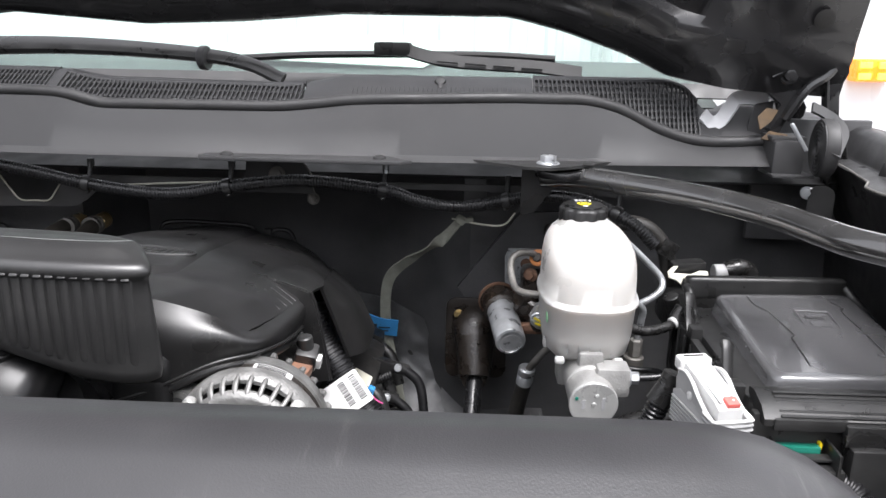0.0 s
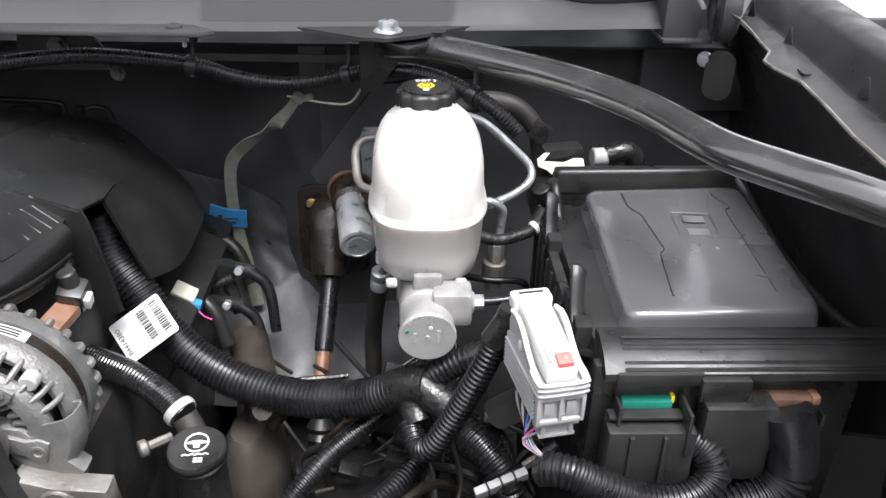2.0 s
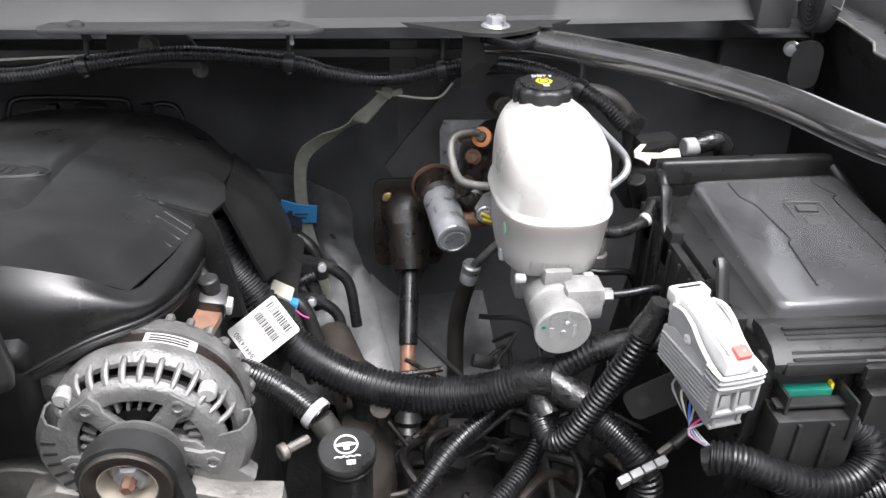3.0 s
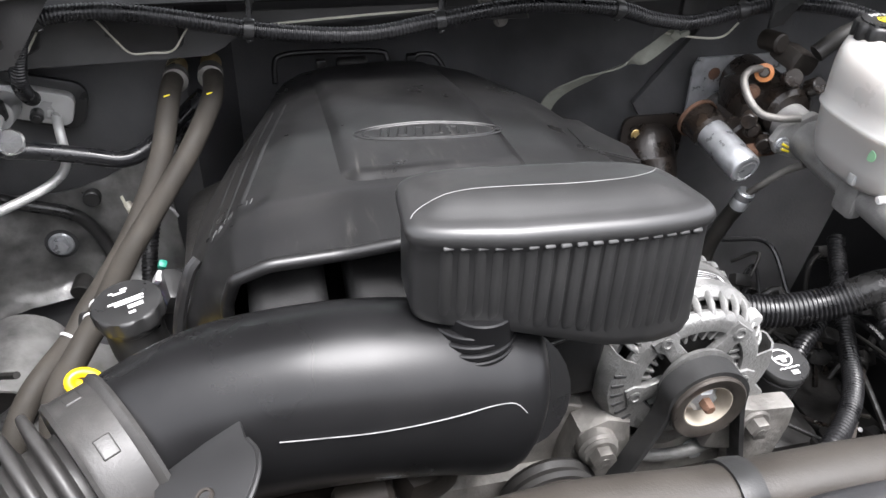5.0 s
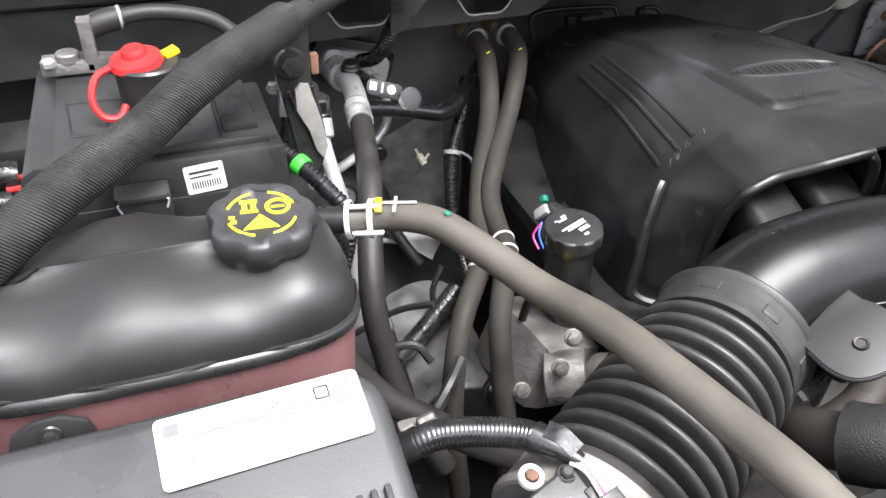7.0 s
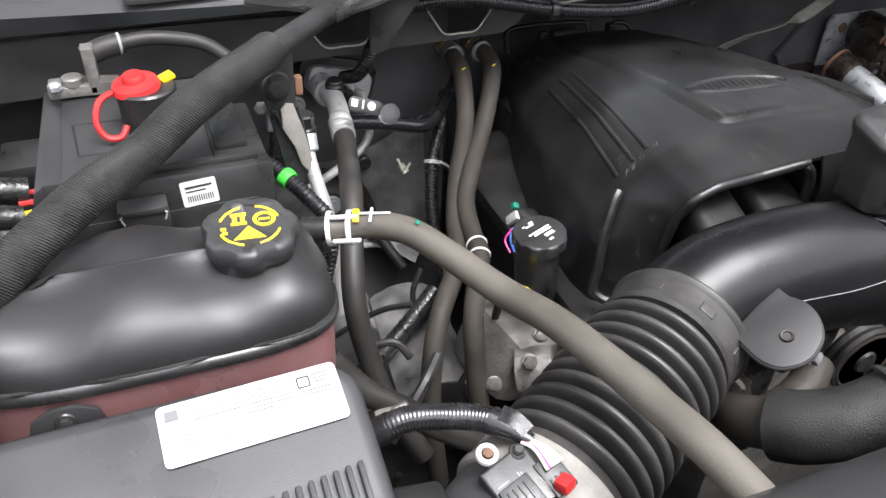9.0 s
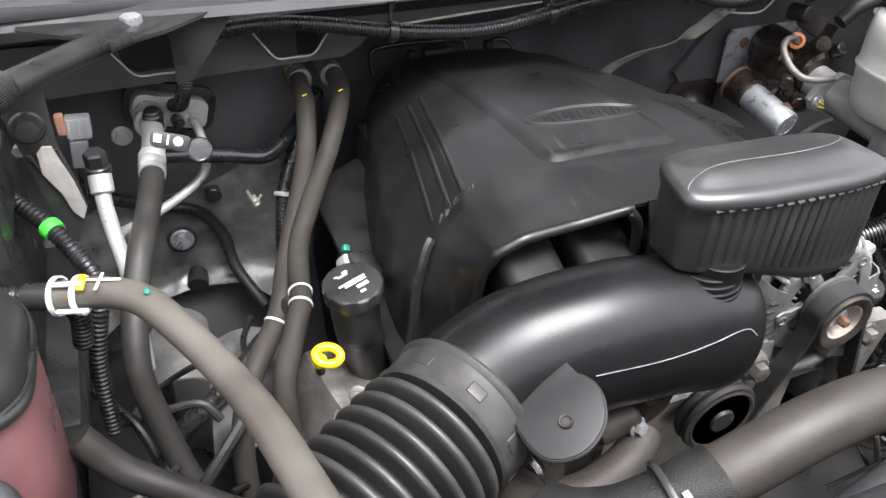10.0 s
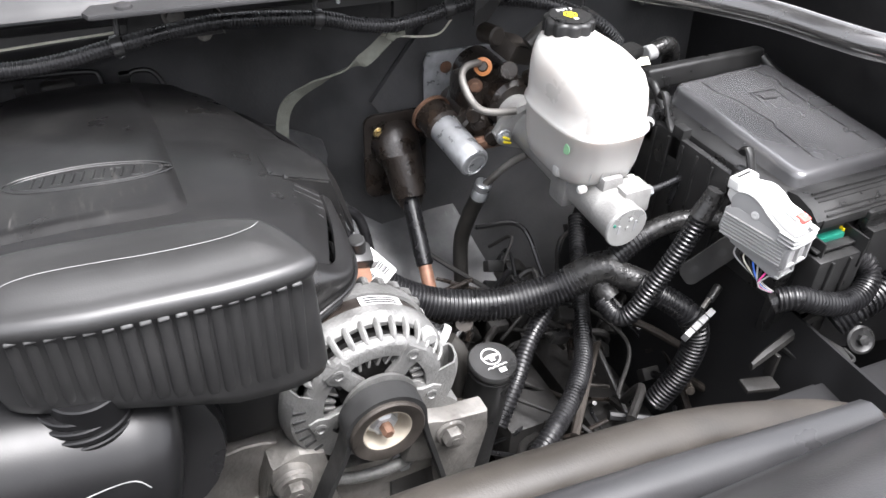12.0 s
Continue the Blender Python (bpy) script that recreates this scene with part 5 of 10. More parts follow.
part("plug", rod(V(0.268, 0.955, 1.058), V(0.278, 0.962, 1.075), 0.009, 14), BLACK, wire)
part("tie", rod(V(0.262, 0.948, 1.056), V(0.268, 0.951, 1.058), 0.0082, 14), WHITE, wire, "pale cable tie")

# ---------- steering column boot and shaft ----------
boot = thing("steering_boot", (0.01, 1.2, 0.9), "brown-black moulded steering shaft boot on a square plate", "boot")
part("plate", prism(rounded(0.104, 0.142, 0.018), 0.008, facing(V(0.014, 1.228, 0.914), (0, -1, 0.04)), 0.003), BROWNIRON, boot)
part("cone", loft([[V(0.012 + r * 1.0 * math.cos(a), y + 0.0, z + r * 0.95 * math.sin(a)) for a in [2 * math.pi * k / 24 for k in range(24)]] for r, y, z in ((0.04, 1.222, 0.935), (0.037, 1.205, 0.932), (0.031, 1.19, 0.918), (0.028, 1.177, 0.9), (0.026, 1.16, 0.88), (0.02, 1.152, 0.87))]), BROWNIRON, boot, sharp=60)
part("sleeve", tube([V(0.012, 1.195, 0.925), V(0.013, 1.178, 0.9), V(0.013, 1.16, 0.872)], (0.032, 0.026), 20, 0.006), BROWNIRON, boot)
hexbolt("bolt", V(-0.016, 1.2185, 0.958), (0, -1, 0.06), 0.0055, BRASS, boot, "small brassy bolt")
shaft = thing("steering_shaft", (0.008, 1.09, 0.8), "black steering shaft with a bare rusty lower end", "shaft")
SA, SB = V(0.0135, 1.168, 0.878), V(0.002, 1.03, 0.742)
part("upper_tube", rod(SA, SA.lerp(SB, 0.62), 0.0135, 20), SHAFT, shaft)
part("crimp", rod(SA.lerp(SB, 0.28), SA.lerp(SB, 0.31), 0.0142, 20), SHAFT, shaft)
part("lower_rod", rod(SA.lerp(SB, 0.6), SB, 0.0105, 18), COPPER, shaft, "rusty brown rod")
part("gaiter", lathe([(0.016, 0)] + [(0.0155 + 0.005 * (k % 2), 0.008 * k) for k in range(1, 10)] + [(0.012, 0.085)], V(0.0, 1.0, 0.64), (0.05, 0.4, 0.9), 20), BLACK, shaft, "black ribbed gaiter")

# pressed bracket that carries the cowl tray on the firewall
cbk = thing("firewall_bracket", (-0.294, 1.15, 1.18), "black pressed steel bracket with a round hole under the cowl", "bracket")
cbm = facing(V(-0.294, 1.147, 1.203), (0, -1, 0.15))
part("plate", prism([(-0.05, -0.03), (0.058, -0.03), (0.036, 0.026), (0.03, 0.032), (-0.04, 0.032), (-0.047, 0.026)], 0.004, cbm, 0.001), STEELBLACK, cbk)
part("hole_rim", lathe([(0.0075, 0.0), (0.0125, 0.0), (0.0125, 0.0022), (0.009, 0.003), (0.0075, 0.002)], cbm @ V(0, 0, 0.003), (0, -1, 0.15), 28, hollow=True), RUST, cbk, "rust-stained hole rim")
part("hole", lathe([(0.0075, 0), (0.0075, 0.0008), (0, 0.001)], cbm @ V(0, 0, 0.0034), (0, -1, 0.15), 20), INKSHADE, cbk)
part("bright_edge", rod(cbm @ V(0.058, -0.03, 0.004), cbm @ V(0.037, 0.025, 0.004), 0.0009, 6), ALUDULL, cbk, "bare metal edge")
# ---------- fuse box ----------
fb = thing("fuse_box", (0.38, 0.84, 0.9), "black under-hood fuse box with a ribbed clip-on lid", "fuse box")
part("base", merge(box((0.385, 0.845, 1.0), (0.2, 0.3, 0.13), 0.006), box((0.4, 0.84, 0.9), (0.17, 0.26, 0.12), 0.01)), BLACK, fb)
# frame round the lid, with a broad ribbed sill in front
part("frame_rear", box((0.4, 1.012, 1.088), (0.214, 0.02, 0.03), 0.006, (-6, 0, 2), 3), BLACK, fb, "raised rear rim")
part("frame_side", box((0.293, 0.86, 1.045), (0.012, 0.29, 0.014), 0.004, (3, 0, 0)), BLACK, fb)
part("frame_side", tube([V(0.506, 1.01, 1.09), V(0.514, 0.985, 1.075), V(0.518, 0.9, 1.052), V(0.52, 0.8, 1.05), V(0.522, 0.72, 1.062)], 0.007, 10, 0.006), BLACK, fb, "raised side rim")
sill = part("front_sill", loft([[V(x, 0.698 + dy, 1.071 + dz) for dy, dz in ((0.03, 0.0), (0.03, 0.006), (0.016, 0.0085), (-0.006, 0.003), (-0.018, -0.006), (-0.018, -0.013), (0.0, -0.014))] for x in (0.286, 0.292, 0.52, 0.53)]), BLACK, fb, "broad ribbed front sill", sharp=25)
for k in range(6):
    dy = 0.012 - 0.0055 * k
    dz = 0.0093 - 0.0024 * k
    part("sill_rib", rod(V(0.302, 0.698 + dy, 1.0705 + dz), V(0.522, 0.698 + dy, 1.0708 + dz), 0.0016, 6), BLACK, sill)
lid = thing("box_cover", (0.385, 0.84, 1.07), "satin black fuse box lid with stepped grooves", "cover")
def lid_pt(u, v, up=0.0):
    """A point over the lid: u across, v from front to rear, up above its foot."""
    a = V(0.316, 0.742, 1.046).lerp(V(0.486, 0.747, 1.046), u)
    b = V(0.324, 0.98, 1.053).lerp(V(0.5, 0.992, 1.053), u)
    return a.lerp(b, v) + V(0, 0, up)


rows = []
for up, k in ((-0.012, 1.1), (0.006, 1.085), (0.008, 1.07), (0.0285, 1.025), (0.033, 1.012), (0.0352, 0.99), (0.0362, 0.96), (0.0364, 0.9)):
    rows.append([lid_pt(0.5 + px * k, 0.5 + py * (1 + (k - 1) * 0.72), up) for px, py in rounded(1, 1, 0.07, 5)])
part("shell", loft(rows), LIDPL, lid, sharp=50)


def lid_line(pts):
    return [lid_pt(u, v, 0.0366) for u, v in pts]


part("groove", tube(lid_line(((0.22, 0.95), (0.225, 0.83), (0.25, 0.78), (0.28, 0.74), (0.29, 0.7), (0.325, 0.46), (0.32, 0.43), (0.295, 0.4), (0.292, 0.37), (0.265, 0.1))), 0.001, 6, 0.003), INKSHADE, lid, "dark stepped groove")
part("groove", tube(lid_line(((0.79, 0.95), (0.8, 0.88), (0.845, 0.82), (0.85, 0.78), (0.815, 0.74), (0.82, 0.45), (0.82, 0.12))), 0.0006, 6, 0.003), BLACK, lid, "faint stepped groove")
lm = facing(lid_pt(0.58, 0.58, 0.0366), (0, -0.1, 1), (0.05, 1, 0.1))
for a, b in (((-0.02, -0.035), (0.02, -0.035)), ((0.02, -0.035), (0.02, 0.035)), ((0.02, 0.035), (-0.02, 0.035)), ((-0.02, 0.035), (-0.02, -0.035))):
    part("moulded_frame", rod(lm @ V(*a, 0), lm @ V(*b, 0), 0.0007, 5), LIDPL, lid)
bars([(0, 0.022, 0.022, 0.012), (0, -0.002, 0.022, 0.012), (0, -0.024, 0.024, 0.01)], lm, LIDPL, "moulded_mark", lid, 0.0007)
bars([(0, 0, 0.02, 0.005)], facing(lid_pt(0.82, 0.22, 0.0367), (0, -0.1, 1), (0.4, 1, 0)), LIDPL, "moulded_mark", lid, 0.0008)
# loops that hold the lid
for y0, y1 in ((0.885, 0.955), (0.735, 0.8)):
    part("lid_loop", tube([V(0.284, y1, 1.088), V(0.281, y1 - 0.01, 1.094), V(0.279, (y0 + y1) / 2, 1.06), V(0.281, y0 + 0.006, 1.045), V(0.29, y0 - 0.012, 1.05)], 0.0048, 10, 0.004, 1.6), BLACK, fb, "black plastic arm beside the lid")
part("loop_bar", tube([V(0.29, 0.995, 1.092), V(0.29, 0.98, 1.09), V(0.292, 0.955, 1.065), V(0.291, 0.93, 1.06)], 0.006, 10, 0.004), BLACK, fb)
# ladder clips down the left wall
for y in (0.955, 0.9, 0.79, 0.745):
    part("wall_clip", box((0.279, y, 1.05), (0.014, 0.02, 0.045), 0.002), BLACK, fb)
part("side_panel", box((0.277, 0.89, 0.99), (0.01, 0.2, 0.14), 0.002), BLACK, fb)
for k in range(7):
    part("side_rib", box((0.2705, 0.80 + 0.028 * k, 0.99), (0.003, 0.004, 0.13), 0.001), BLACK, fb)
# front wall: sockets, slots and labels
part("socket", merge(box((0.325, 0.676, 1.028), (0.068, 0.012, 0.003), 0.001), box((0.325, 0.672, 0.985), (0.072, 0.026, 0.075), 0.004)), BLACK, fb, "black square socket housing")
part("socket_rib", box((0.308, 0.6575, 0.985), (0.004, 0.004, 0.07), 0.001), BLACK, fb)
part("socket_rib", box((0.335, 0.6575, 0.985), (0.004, 0.004, 0.07), 0.001), BLACK, fb)
for x, d in ((0.2985, 0.034), (0.3525, 0.044)):
    part("socket_wall", box((x, 0.701 - d / 2, 1.021), (0.003, d, 0.04), 0.001), BLACK, fb, "thin wall beside the connector")
part("connector", box((0.324, 0.688, 1.031), (0.042, 0.012, 0.009), 0.002), TEAL, fb, "teal green connector")
part("connector_key", box((0.3455, 0.69, 1.035), (0.003, 0.01, 0.007), 0.001), YELLOWPL, fb, "small yellow locking key")
part("module", box((0.395, 0.676, 1.005), (0.058, 0.025, 0.075), 0.003), BLACK, fb, "flat black relay housing")
part("module_flap", box((0.382, 0.679, 1.052), (0.04, 0.012, 0.022), 0.002), BLACK, fb)
part("module_flap", box((0.33, 0.683, 1.06), (0.07, 0.01, 0.012), 0.002), BLACK, fb)
part("orange_plug", box((0.434, 0.686, 1.036), (0.048, 0.016, 0.009), 0.003), RUST, fb, "rust-brown plug")
part("orange_tip", box((0.461, 0.686, 1.037), (0.008, 0.014, 0.009), 0.003), COPPER, fb, "orange plug key")
lb = facing(V(0.388, 0.6895, 1.052), (0, -1, -0.1))
sheet(0.04, 0.0085, lb, LABEL, "label", fb, label="small white printed label")
lettering("DRP", 0.0075, lb @ pose(0.004, 0, 0.0007), INKSHADE, "label_letters", fb)
bars([(-0.013, 0, 0.006, 0.006)], lb @ pose(0, 0, 0.0006), INKSHADE, "label_mark", fb)
part("front_wall", box((0.39, 0.697, 0.98), (0.22, 0.012, 0.17), 0.003), BLACK, fb)
for x in (0.295, 0.365, 0.43, 0.475):
    part("front_rib", box((x, 0.688, 0.96), (0.005, 0.01, 0.12), 0.001), BLACK, fb)

# cream clip and taped plug behind the box
clipw = thing("harness_plug", (0.34, 1.08, 1.07), "cream plastic clip holding a black taped wiring plug", "connector")
part("clip", prism([(-0.029, 0.0), (-0.021, 0.008), (-0.0137, 0.0085), (-0.021, -0.002), (0.0036, -0.002), (0.0146, 0.0036), (0.0255, 0.0036), (0.0288, -0.008), (-0.0073, -0.009), (-0.01, -0.018), (-0.0164, -0.0127), (-0.0273, -0.009)], 0.005, facing(V(0.3099, 1.0620, 1.0903), (-0.1, -0.85, 0.5)), 0.0012), CREAM, clipw, "cream plastic clip")
part("plug_body", box((0.3129, 1.0820, 1.0943), (0.05, 0.028, 0.018), 0.006, (0, -3, 6)), BLACK, clipw)
part("collar", rod(V(0.352, 1.085, 1.086), V(0.372, 1.088, 1.086), 0.0115, 16), LIGHTGREY, clipw, "grey collar")
part("taped_lead", tube([V(0.37, 1.088, 1.087), V(0.39, 1.09, 1.092), V(0.405, 1.092, 1.085), V(0.412, 1.095, 1.06), V(0.41, 1.1, 1.02)], 0.013, 14, 0.005), TAPE, clipw, "shiny taped lead")
part("stub", rod(V(0.285, 1.05, 1.06), V(0.3, 1.06, 1.02), 0.011, 12), BLACK, clipw)
solo("plug_bracket", box((0.33, 1.09, 1.035), (0.1, 0.05, 0.05), 0.006), STEELBLACK, "black steel shelf under the wiring plug", "bracket")

# ---------- grey engine connector with lever ----------
ecu = thing("engine_connector", (0.243, 0.7, 1.0), "light grey wiring connector with a white locking lever", "connector")
E0 = pose(0.241, 0.706, 1.048, 0, 0, 11) @ Matrix.Scale(0.9, 4)
def eprism(poly, x0, x1, bevel=0.001):
    return prism(poly, x1 - x0, E0 @ facing(V(x0, 0, 0), (1, 0, 0), (0, 0, 1)), bevel)


part("housing", eprism([(-0.046, -0.014), (-0.044, 0.02), (0.03, 0.026), (0.046, 0.018), (0.048, -0.012), (0.04, -0.02), (-0.04, -0.02)], -0.0215, 0.0215, 0.002), LIGHTGREY, ecu, "grey housing")
for sx in (-1, 1):
    for k in range(7):
        part("side_rib", moved(box((sx * 0.0222, 0.001, -0.016 + 0.0046 * k), (0.003, 0.086, 0.0021), 0.0005), E0), LIGHTGREY, ecu)
    part("lever_plate", eprism([(-0.05, 0.012), (-0.05, 0.024), (-0.03, 0.028), (-0.012, 0.036), (0.004, 0.046), (0.02, 0.05), (0.036, 0.046), (0.042, 0.034), (0.04, 0.02), (0.0, 0.012)], sx * 0.0195 - 0.0014, sx * 0.0195 + 0.0014, 0.0006), LIGHTGREY, ecu, "rounded plate of the lever")
    part("lever_rim", moved(tube([V(sx * 0.021, -0.05, 0.024), V(sx * 0.0215, -0.03, 0.0285), V(sx * 0.0215, -0.012, 0.0365), V(sx * 0.0215, 0.004, 0.0465), V(sx * 0.0215, 0.02, 0.0505), V(sx * 0.021, 0.036, 0.0465)], 0.002, 6, 0.004), E0), WHITE, ecu, "white rim of the lever")
    part("lever_boss", moved(lathe([(0.005, 0), (0.0055, 0.001), (0.003, 0.002), (0, 0.001)], (sx * 0.0208, 0.006, 0.028), (sx, 0, 0), 14), E0), WHITE, ecu)
part("cover", eprism([(-0.044, 0.022), (-0.045, 0.036), (-0.034, 0.041), (0.01, 0.05), (0.046, 0.056), (0.053, 0.05), (0.054, 0.03), (0.046, 0.022)], -0.0145, 0.0145, 0.0035), WHITE, ecu, "white locking lever cover")
part("cover_head", moved(box((0, 0.046, 0.049), (0.038, 0.018, 0.016), 0.004, segs=3), E0), WHITE, ecu, "white lever head")
part("head_slot", moved(box((0, 0.047, 0.0572), (0.024, 0.003, 0.0012), 0.0004), E0), DARK, ecu)
for x in (-0.009, 0.009):
    part("cover_rib", moved(box((x, -0.005, 0.0475), (0.004, 0.07, 0.003), 0.0012, (9, 0, 0)), E0), WHITE, ecu)
part("lock", moved(box((0.003, -0.038, 0.041), (0.014, 0.013, 0.006), 0.0012, (14, 0, 0)), E0), CORAL, ecu, "red lock tab")
part("lock_pin", moved(rod(V(0.004, -0.039, 0.0435), V(0.004, -0.0392, 0.0448), 0.0014, 8), E0), WHITE, ecu)
for k in range(3):
    z = 0.026 - 0.0055 * k
    part("front_band", moved(tube([V(-0.023, -0.03, z + 0.001), V(-0.0225, -0.047, z), V(-0.018, -0.051, z - 0.0005), V(0.018, -0.051, z - 0.0005), V(0.0225, -0.047, z), V(0.023, -0.03, z + 0.001)], 0.0018, 6, 0.004), E0), WHITE if k == 0 else LIGHTGREY, ecu)
# front face: two framed panels
for x in (-0.0205, 0.0, 0.0205):
    part("front_rail", moved(box((x, -0.0475, -0.003), (0.0035, 0.005, 0.026), 0.0008), E0), LIGHTGREY, ecu)
for z in (-0.017, 0.0085):
    part("front_rail", moved(box((0, -0.0472, z), (0.044, 0.005, 0.004), 0.0008), E0), LIGHTGREY, ecu)
for x in (-0.0102, 0.0102):
    part("front_panel", moved(box((x, -0.0462, -0.004), (0.009, 0.003, 0.013), 0.0008), E0), LIGHTGREY, ecu)
part("neck", eprism([(-0.042, -0.018), (0.038, -0.018), (0.03, -0.028), (0.02, -0.03), (-0.034, -0.042), (-0.04, -0.04)], -0.015, 0.017, 0.002), LIGHTGREY, ecu, "narrow neck")
for z in (-0.026, -0.038):
    part("neck_rail", moved(box((0.001, -0.041, z), (0.04 if z > -0.03 else 0.034, 0.005, 0.003), 0.0006), E0), LIGHTGREY, ecu)
for x in (-0.012, 0.014):
    part("neck_post", moved(box((x, -0.041, -0.032), (0.004, 0.005, 0.012), 0.0006), E0), LIGHTGREY, ecu)
for k, m_ in enumerate((LIGHTGREY, DARK, CREAM, DARK, BLUEWIRE, LIGHTGREY, DARK, PINKWIRE, LIGHTGREY)):
    a = E0 @ V(-0.012 + 0.001 * k, 0.02 - 0.006 * k, -0.027)
    part("wire", tube([a, a + V(-0.004, -0.004, -0.012), V(0.232 - 0.001 * k, 0.678, 0.998), V(0.246, 0.664, 0.988)], 0.0011, 6, 0.005), m_, ecu)
CC = [V(0.24, 0.662, 0.985), V(0.262, 0.652, 0.988), V(0.295, 0.645, 0.976), V(0.33, 0.642, 0.966), V(0.36, 0.645, 0.968), V(0.378, 0.655, 0.982), V(0.372, 0.668, 0.998), V(0.35, 0.678, 1.004), V(0.33, 0.68, 0.99)]
cc = thing("connector_conduit", (0.3, 0.66, 0.97), "shiny black corrugated conduit curling below the connector", "wiring harness", "engine bay conduits")
part("conduit", loom(CC, 0.0142, 0.0054, 0.002, 16), CONDUIT, cc)
part("tie", rod(V(0.238, 0.664, 0.978), V(0.252, 0.656, 0.988), 0.013, 14), TAPE, cc, "taped conduit end")
CD = [V(0.434, 0.672, 1.035), V(0.442, 0.665, 1.01), V(0.444, 0.658, 0.985), V(0.432, 0.652, 0.965), V(0.405, 0.65, 0.952), V(0.375, 0.65, 0.94), V(0.35, 0.655, 0.92)]
cd = thing("fuse_box_conduit", (0.42, 0.66, 0.96), "thick black corrugated conduit leaving the fuse box", "wiring harness", "engine bay conduits")
part("conduit", loom(CD[1:], 0.0185, 0.0062, 0.0028, 16), CONDUIT, cd)
part("boot", tube(CD[:3], (0.02, 0.0195), 16, 0.005), CONDUIT, cd, "smooth rubber boot")

# ---------- main harness below the master cylinder ----------
MP = [V(-0.21, 0.962, 1.065), V(-0.198, 0.95, 1.018), V(-0.172, 0.936, 0.985), V(-0.145, 0.924, 0.943), V(-0.112, 0.91, 0.914), V(-0.07, 0.897, 0.893), V(-0.02, 0.882, 0.884), V(0.03, 0.868, 0.886), V(0.085, 0.855, 0.9), V(0.125, 0.842, 0.924)]
mh = thing("main_harness", (0.0, 0.88, 0.87), "thick black corrugated engine harness with a taped junction", "wiring harness", "engine bay conduits")
part("conduit", loom(MP, 0.0212, 0.0058, 0.0024, 18), CONDUIT, mh)
part("taped_junction", merge(tube([V(0.105, 0.85, 0.91), V(0.13, 0.84, 0.928), V(0.15, 0.83, 0.935)], (0.021, 0.022), 16, 0.005), tube([V(0.135, 0.838, 0.935), V(0.16, 0.82, 0.925), V(0.185, 0.8, 0.918)], (0.02, 0.016), 16, 0.005), tube([V(0.14, 0.838, 0.93), V(0.135, 0.825, 0.91), V(0.14, 0.81, 0.9)], (0.018, 0.015), 14, 0.005)), TAPE, mh, "wrinkled shiny tape over the junction")
part("upper_branch", tube([V(0.15, 0.835, 0.94), V(0.18, 0.835, 0.962), V(0.215, 0.83, 0.98), V(0.25, 0.815, 0.992), V(0.272, 0.79, 1.0)], 0.0135, 14, 0.005), TAPE, mh, "taped branch to the fuse box")
part("upper_branch_conduit", loom([V(0.155, 0.835, 0.945), V(0.18, 0.835, 0.962), V(0.2, 0.833, 0.972)], 0.0145, 0.0056, 0.0016, 14), CONDUIT, mh)
UB = [V(0.13, 0.815, 0.9), V(0.138, 0.792, 0.888), V(0.152, 0.78, 0.898), V(0.175, 0.775, 0.945), V(0.197, 0.77, 1.0), V(0.214, 0.768, 1.05)]
part("loop_branch", loom(UB, 0.0125, 0.0056, 0.0016, 14), CONDUIT, mh, "conduit looping up beside the connector")
part("loop_end", tube([V(0.207, 0.768, 1.035), V(0.216, 0.768, 1.056), V(0.22, 0.768, 1.07)], (0.0135, 0.01), 12, 0.004), TAPE, mh, "taped end of the loop")
DB = [V(0.17, 0.8, 0.922), V(0.2, 0.768, 0.91), V(0.221, 0.747, 0.892), V(0.228, 0.738, 0.86), V(0.215, 0.735, 0.81), V(0.19, 0.74, 0.76)]
part("down_branch", loom(DB, 0.0165, 0.0056, 0.002, 16), CONDUIT, mh, "conduit running down the inner wing")
band(DB, (0.222, 0.746, 0.89), 0.0185, 0.012, TAPE, "clamp", mh, "taped band under the clamp")
for k in range(4):
    part("clamp_ridge", box((0.198 + 0.0128 * k, 0.7265 + 0.0038 * k, 0.891 + 0.0032 * k), (0.0124, 0.008, 0.0155), 0.0014, (20, -14, 17)), LIGHTGREY, mh, "ridge of the clamp")
part("clamp_tail", box((0.248, 0.757, 0.899), (0.018, 0.006, 0.009), 0.002, (0, -20, 25)), ALUDULL, mh, "tail of the clamp")
part("clamp_pin", rod(V(0.256, 0.76, 0.9), V(0.275, 0.768, 0.912), 0.006, 10), BLACK, mh)
LB = [V(0.134, 0.845, 0.91), V(0.12, 0.865, 0.88), V(0.101, 0.872, 0.866), V(0.044, 0.835, 0.838), V(0.008, 0.8, 0.814), V(-0.03, 0.77, 0.78)]
part("left_branch", loom(LB, 0.0115, 0.0056, 0.0016, 14), CONDUIT, mh, "thin conduit running forward")
TB = [V(0.235, 1.03, 0.86), V(0.21, 0.98, 0.84), V(0.181, 0.927, 0.826), V(0.15, 0.87, 0.816), V(0.13, 0.834, 0.814), V(0.1, 0.79, 0.817), V(0.057, 0.746, 0.823), V(0.01, 0.71, 0.825), V(-0.025, 0.69, 0.815)]
lc = thing("lower_conduit", (0.08, 0.8, 0.8), "black corrugated conduit low beside the engine", "wiring harness", "engine bay conduits")
part("conduit", loom(TB, 0.0125, 0.0056, 0.0016, 14), CONDUIT, lc)
part("end_cap", rod(V(-0.02, 0.692, 0.817), V(-0.036, 0.682, 0.808), 0.01, 12), WHITE, lc, "pale plug at its end")
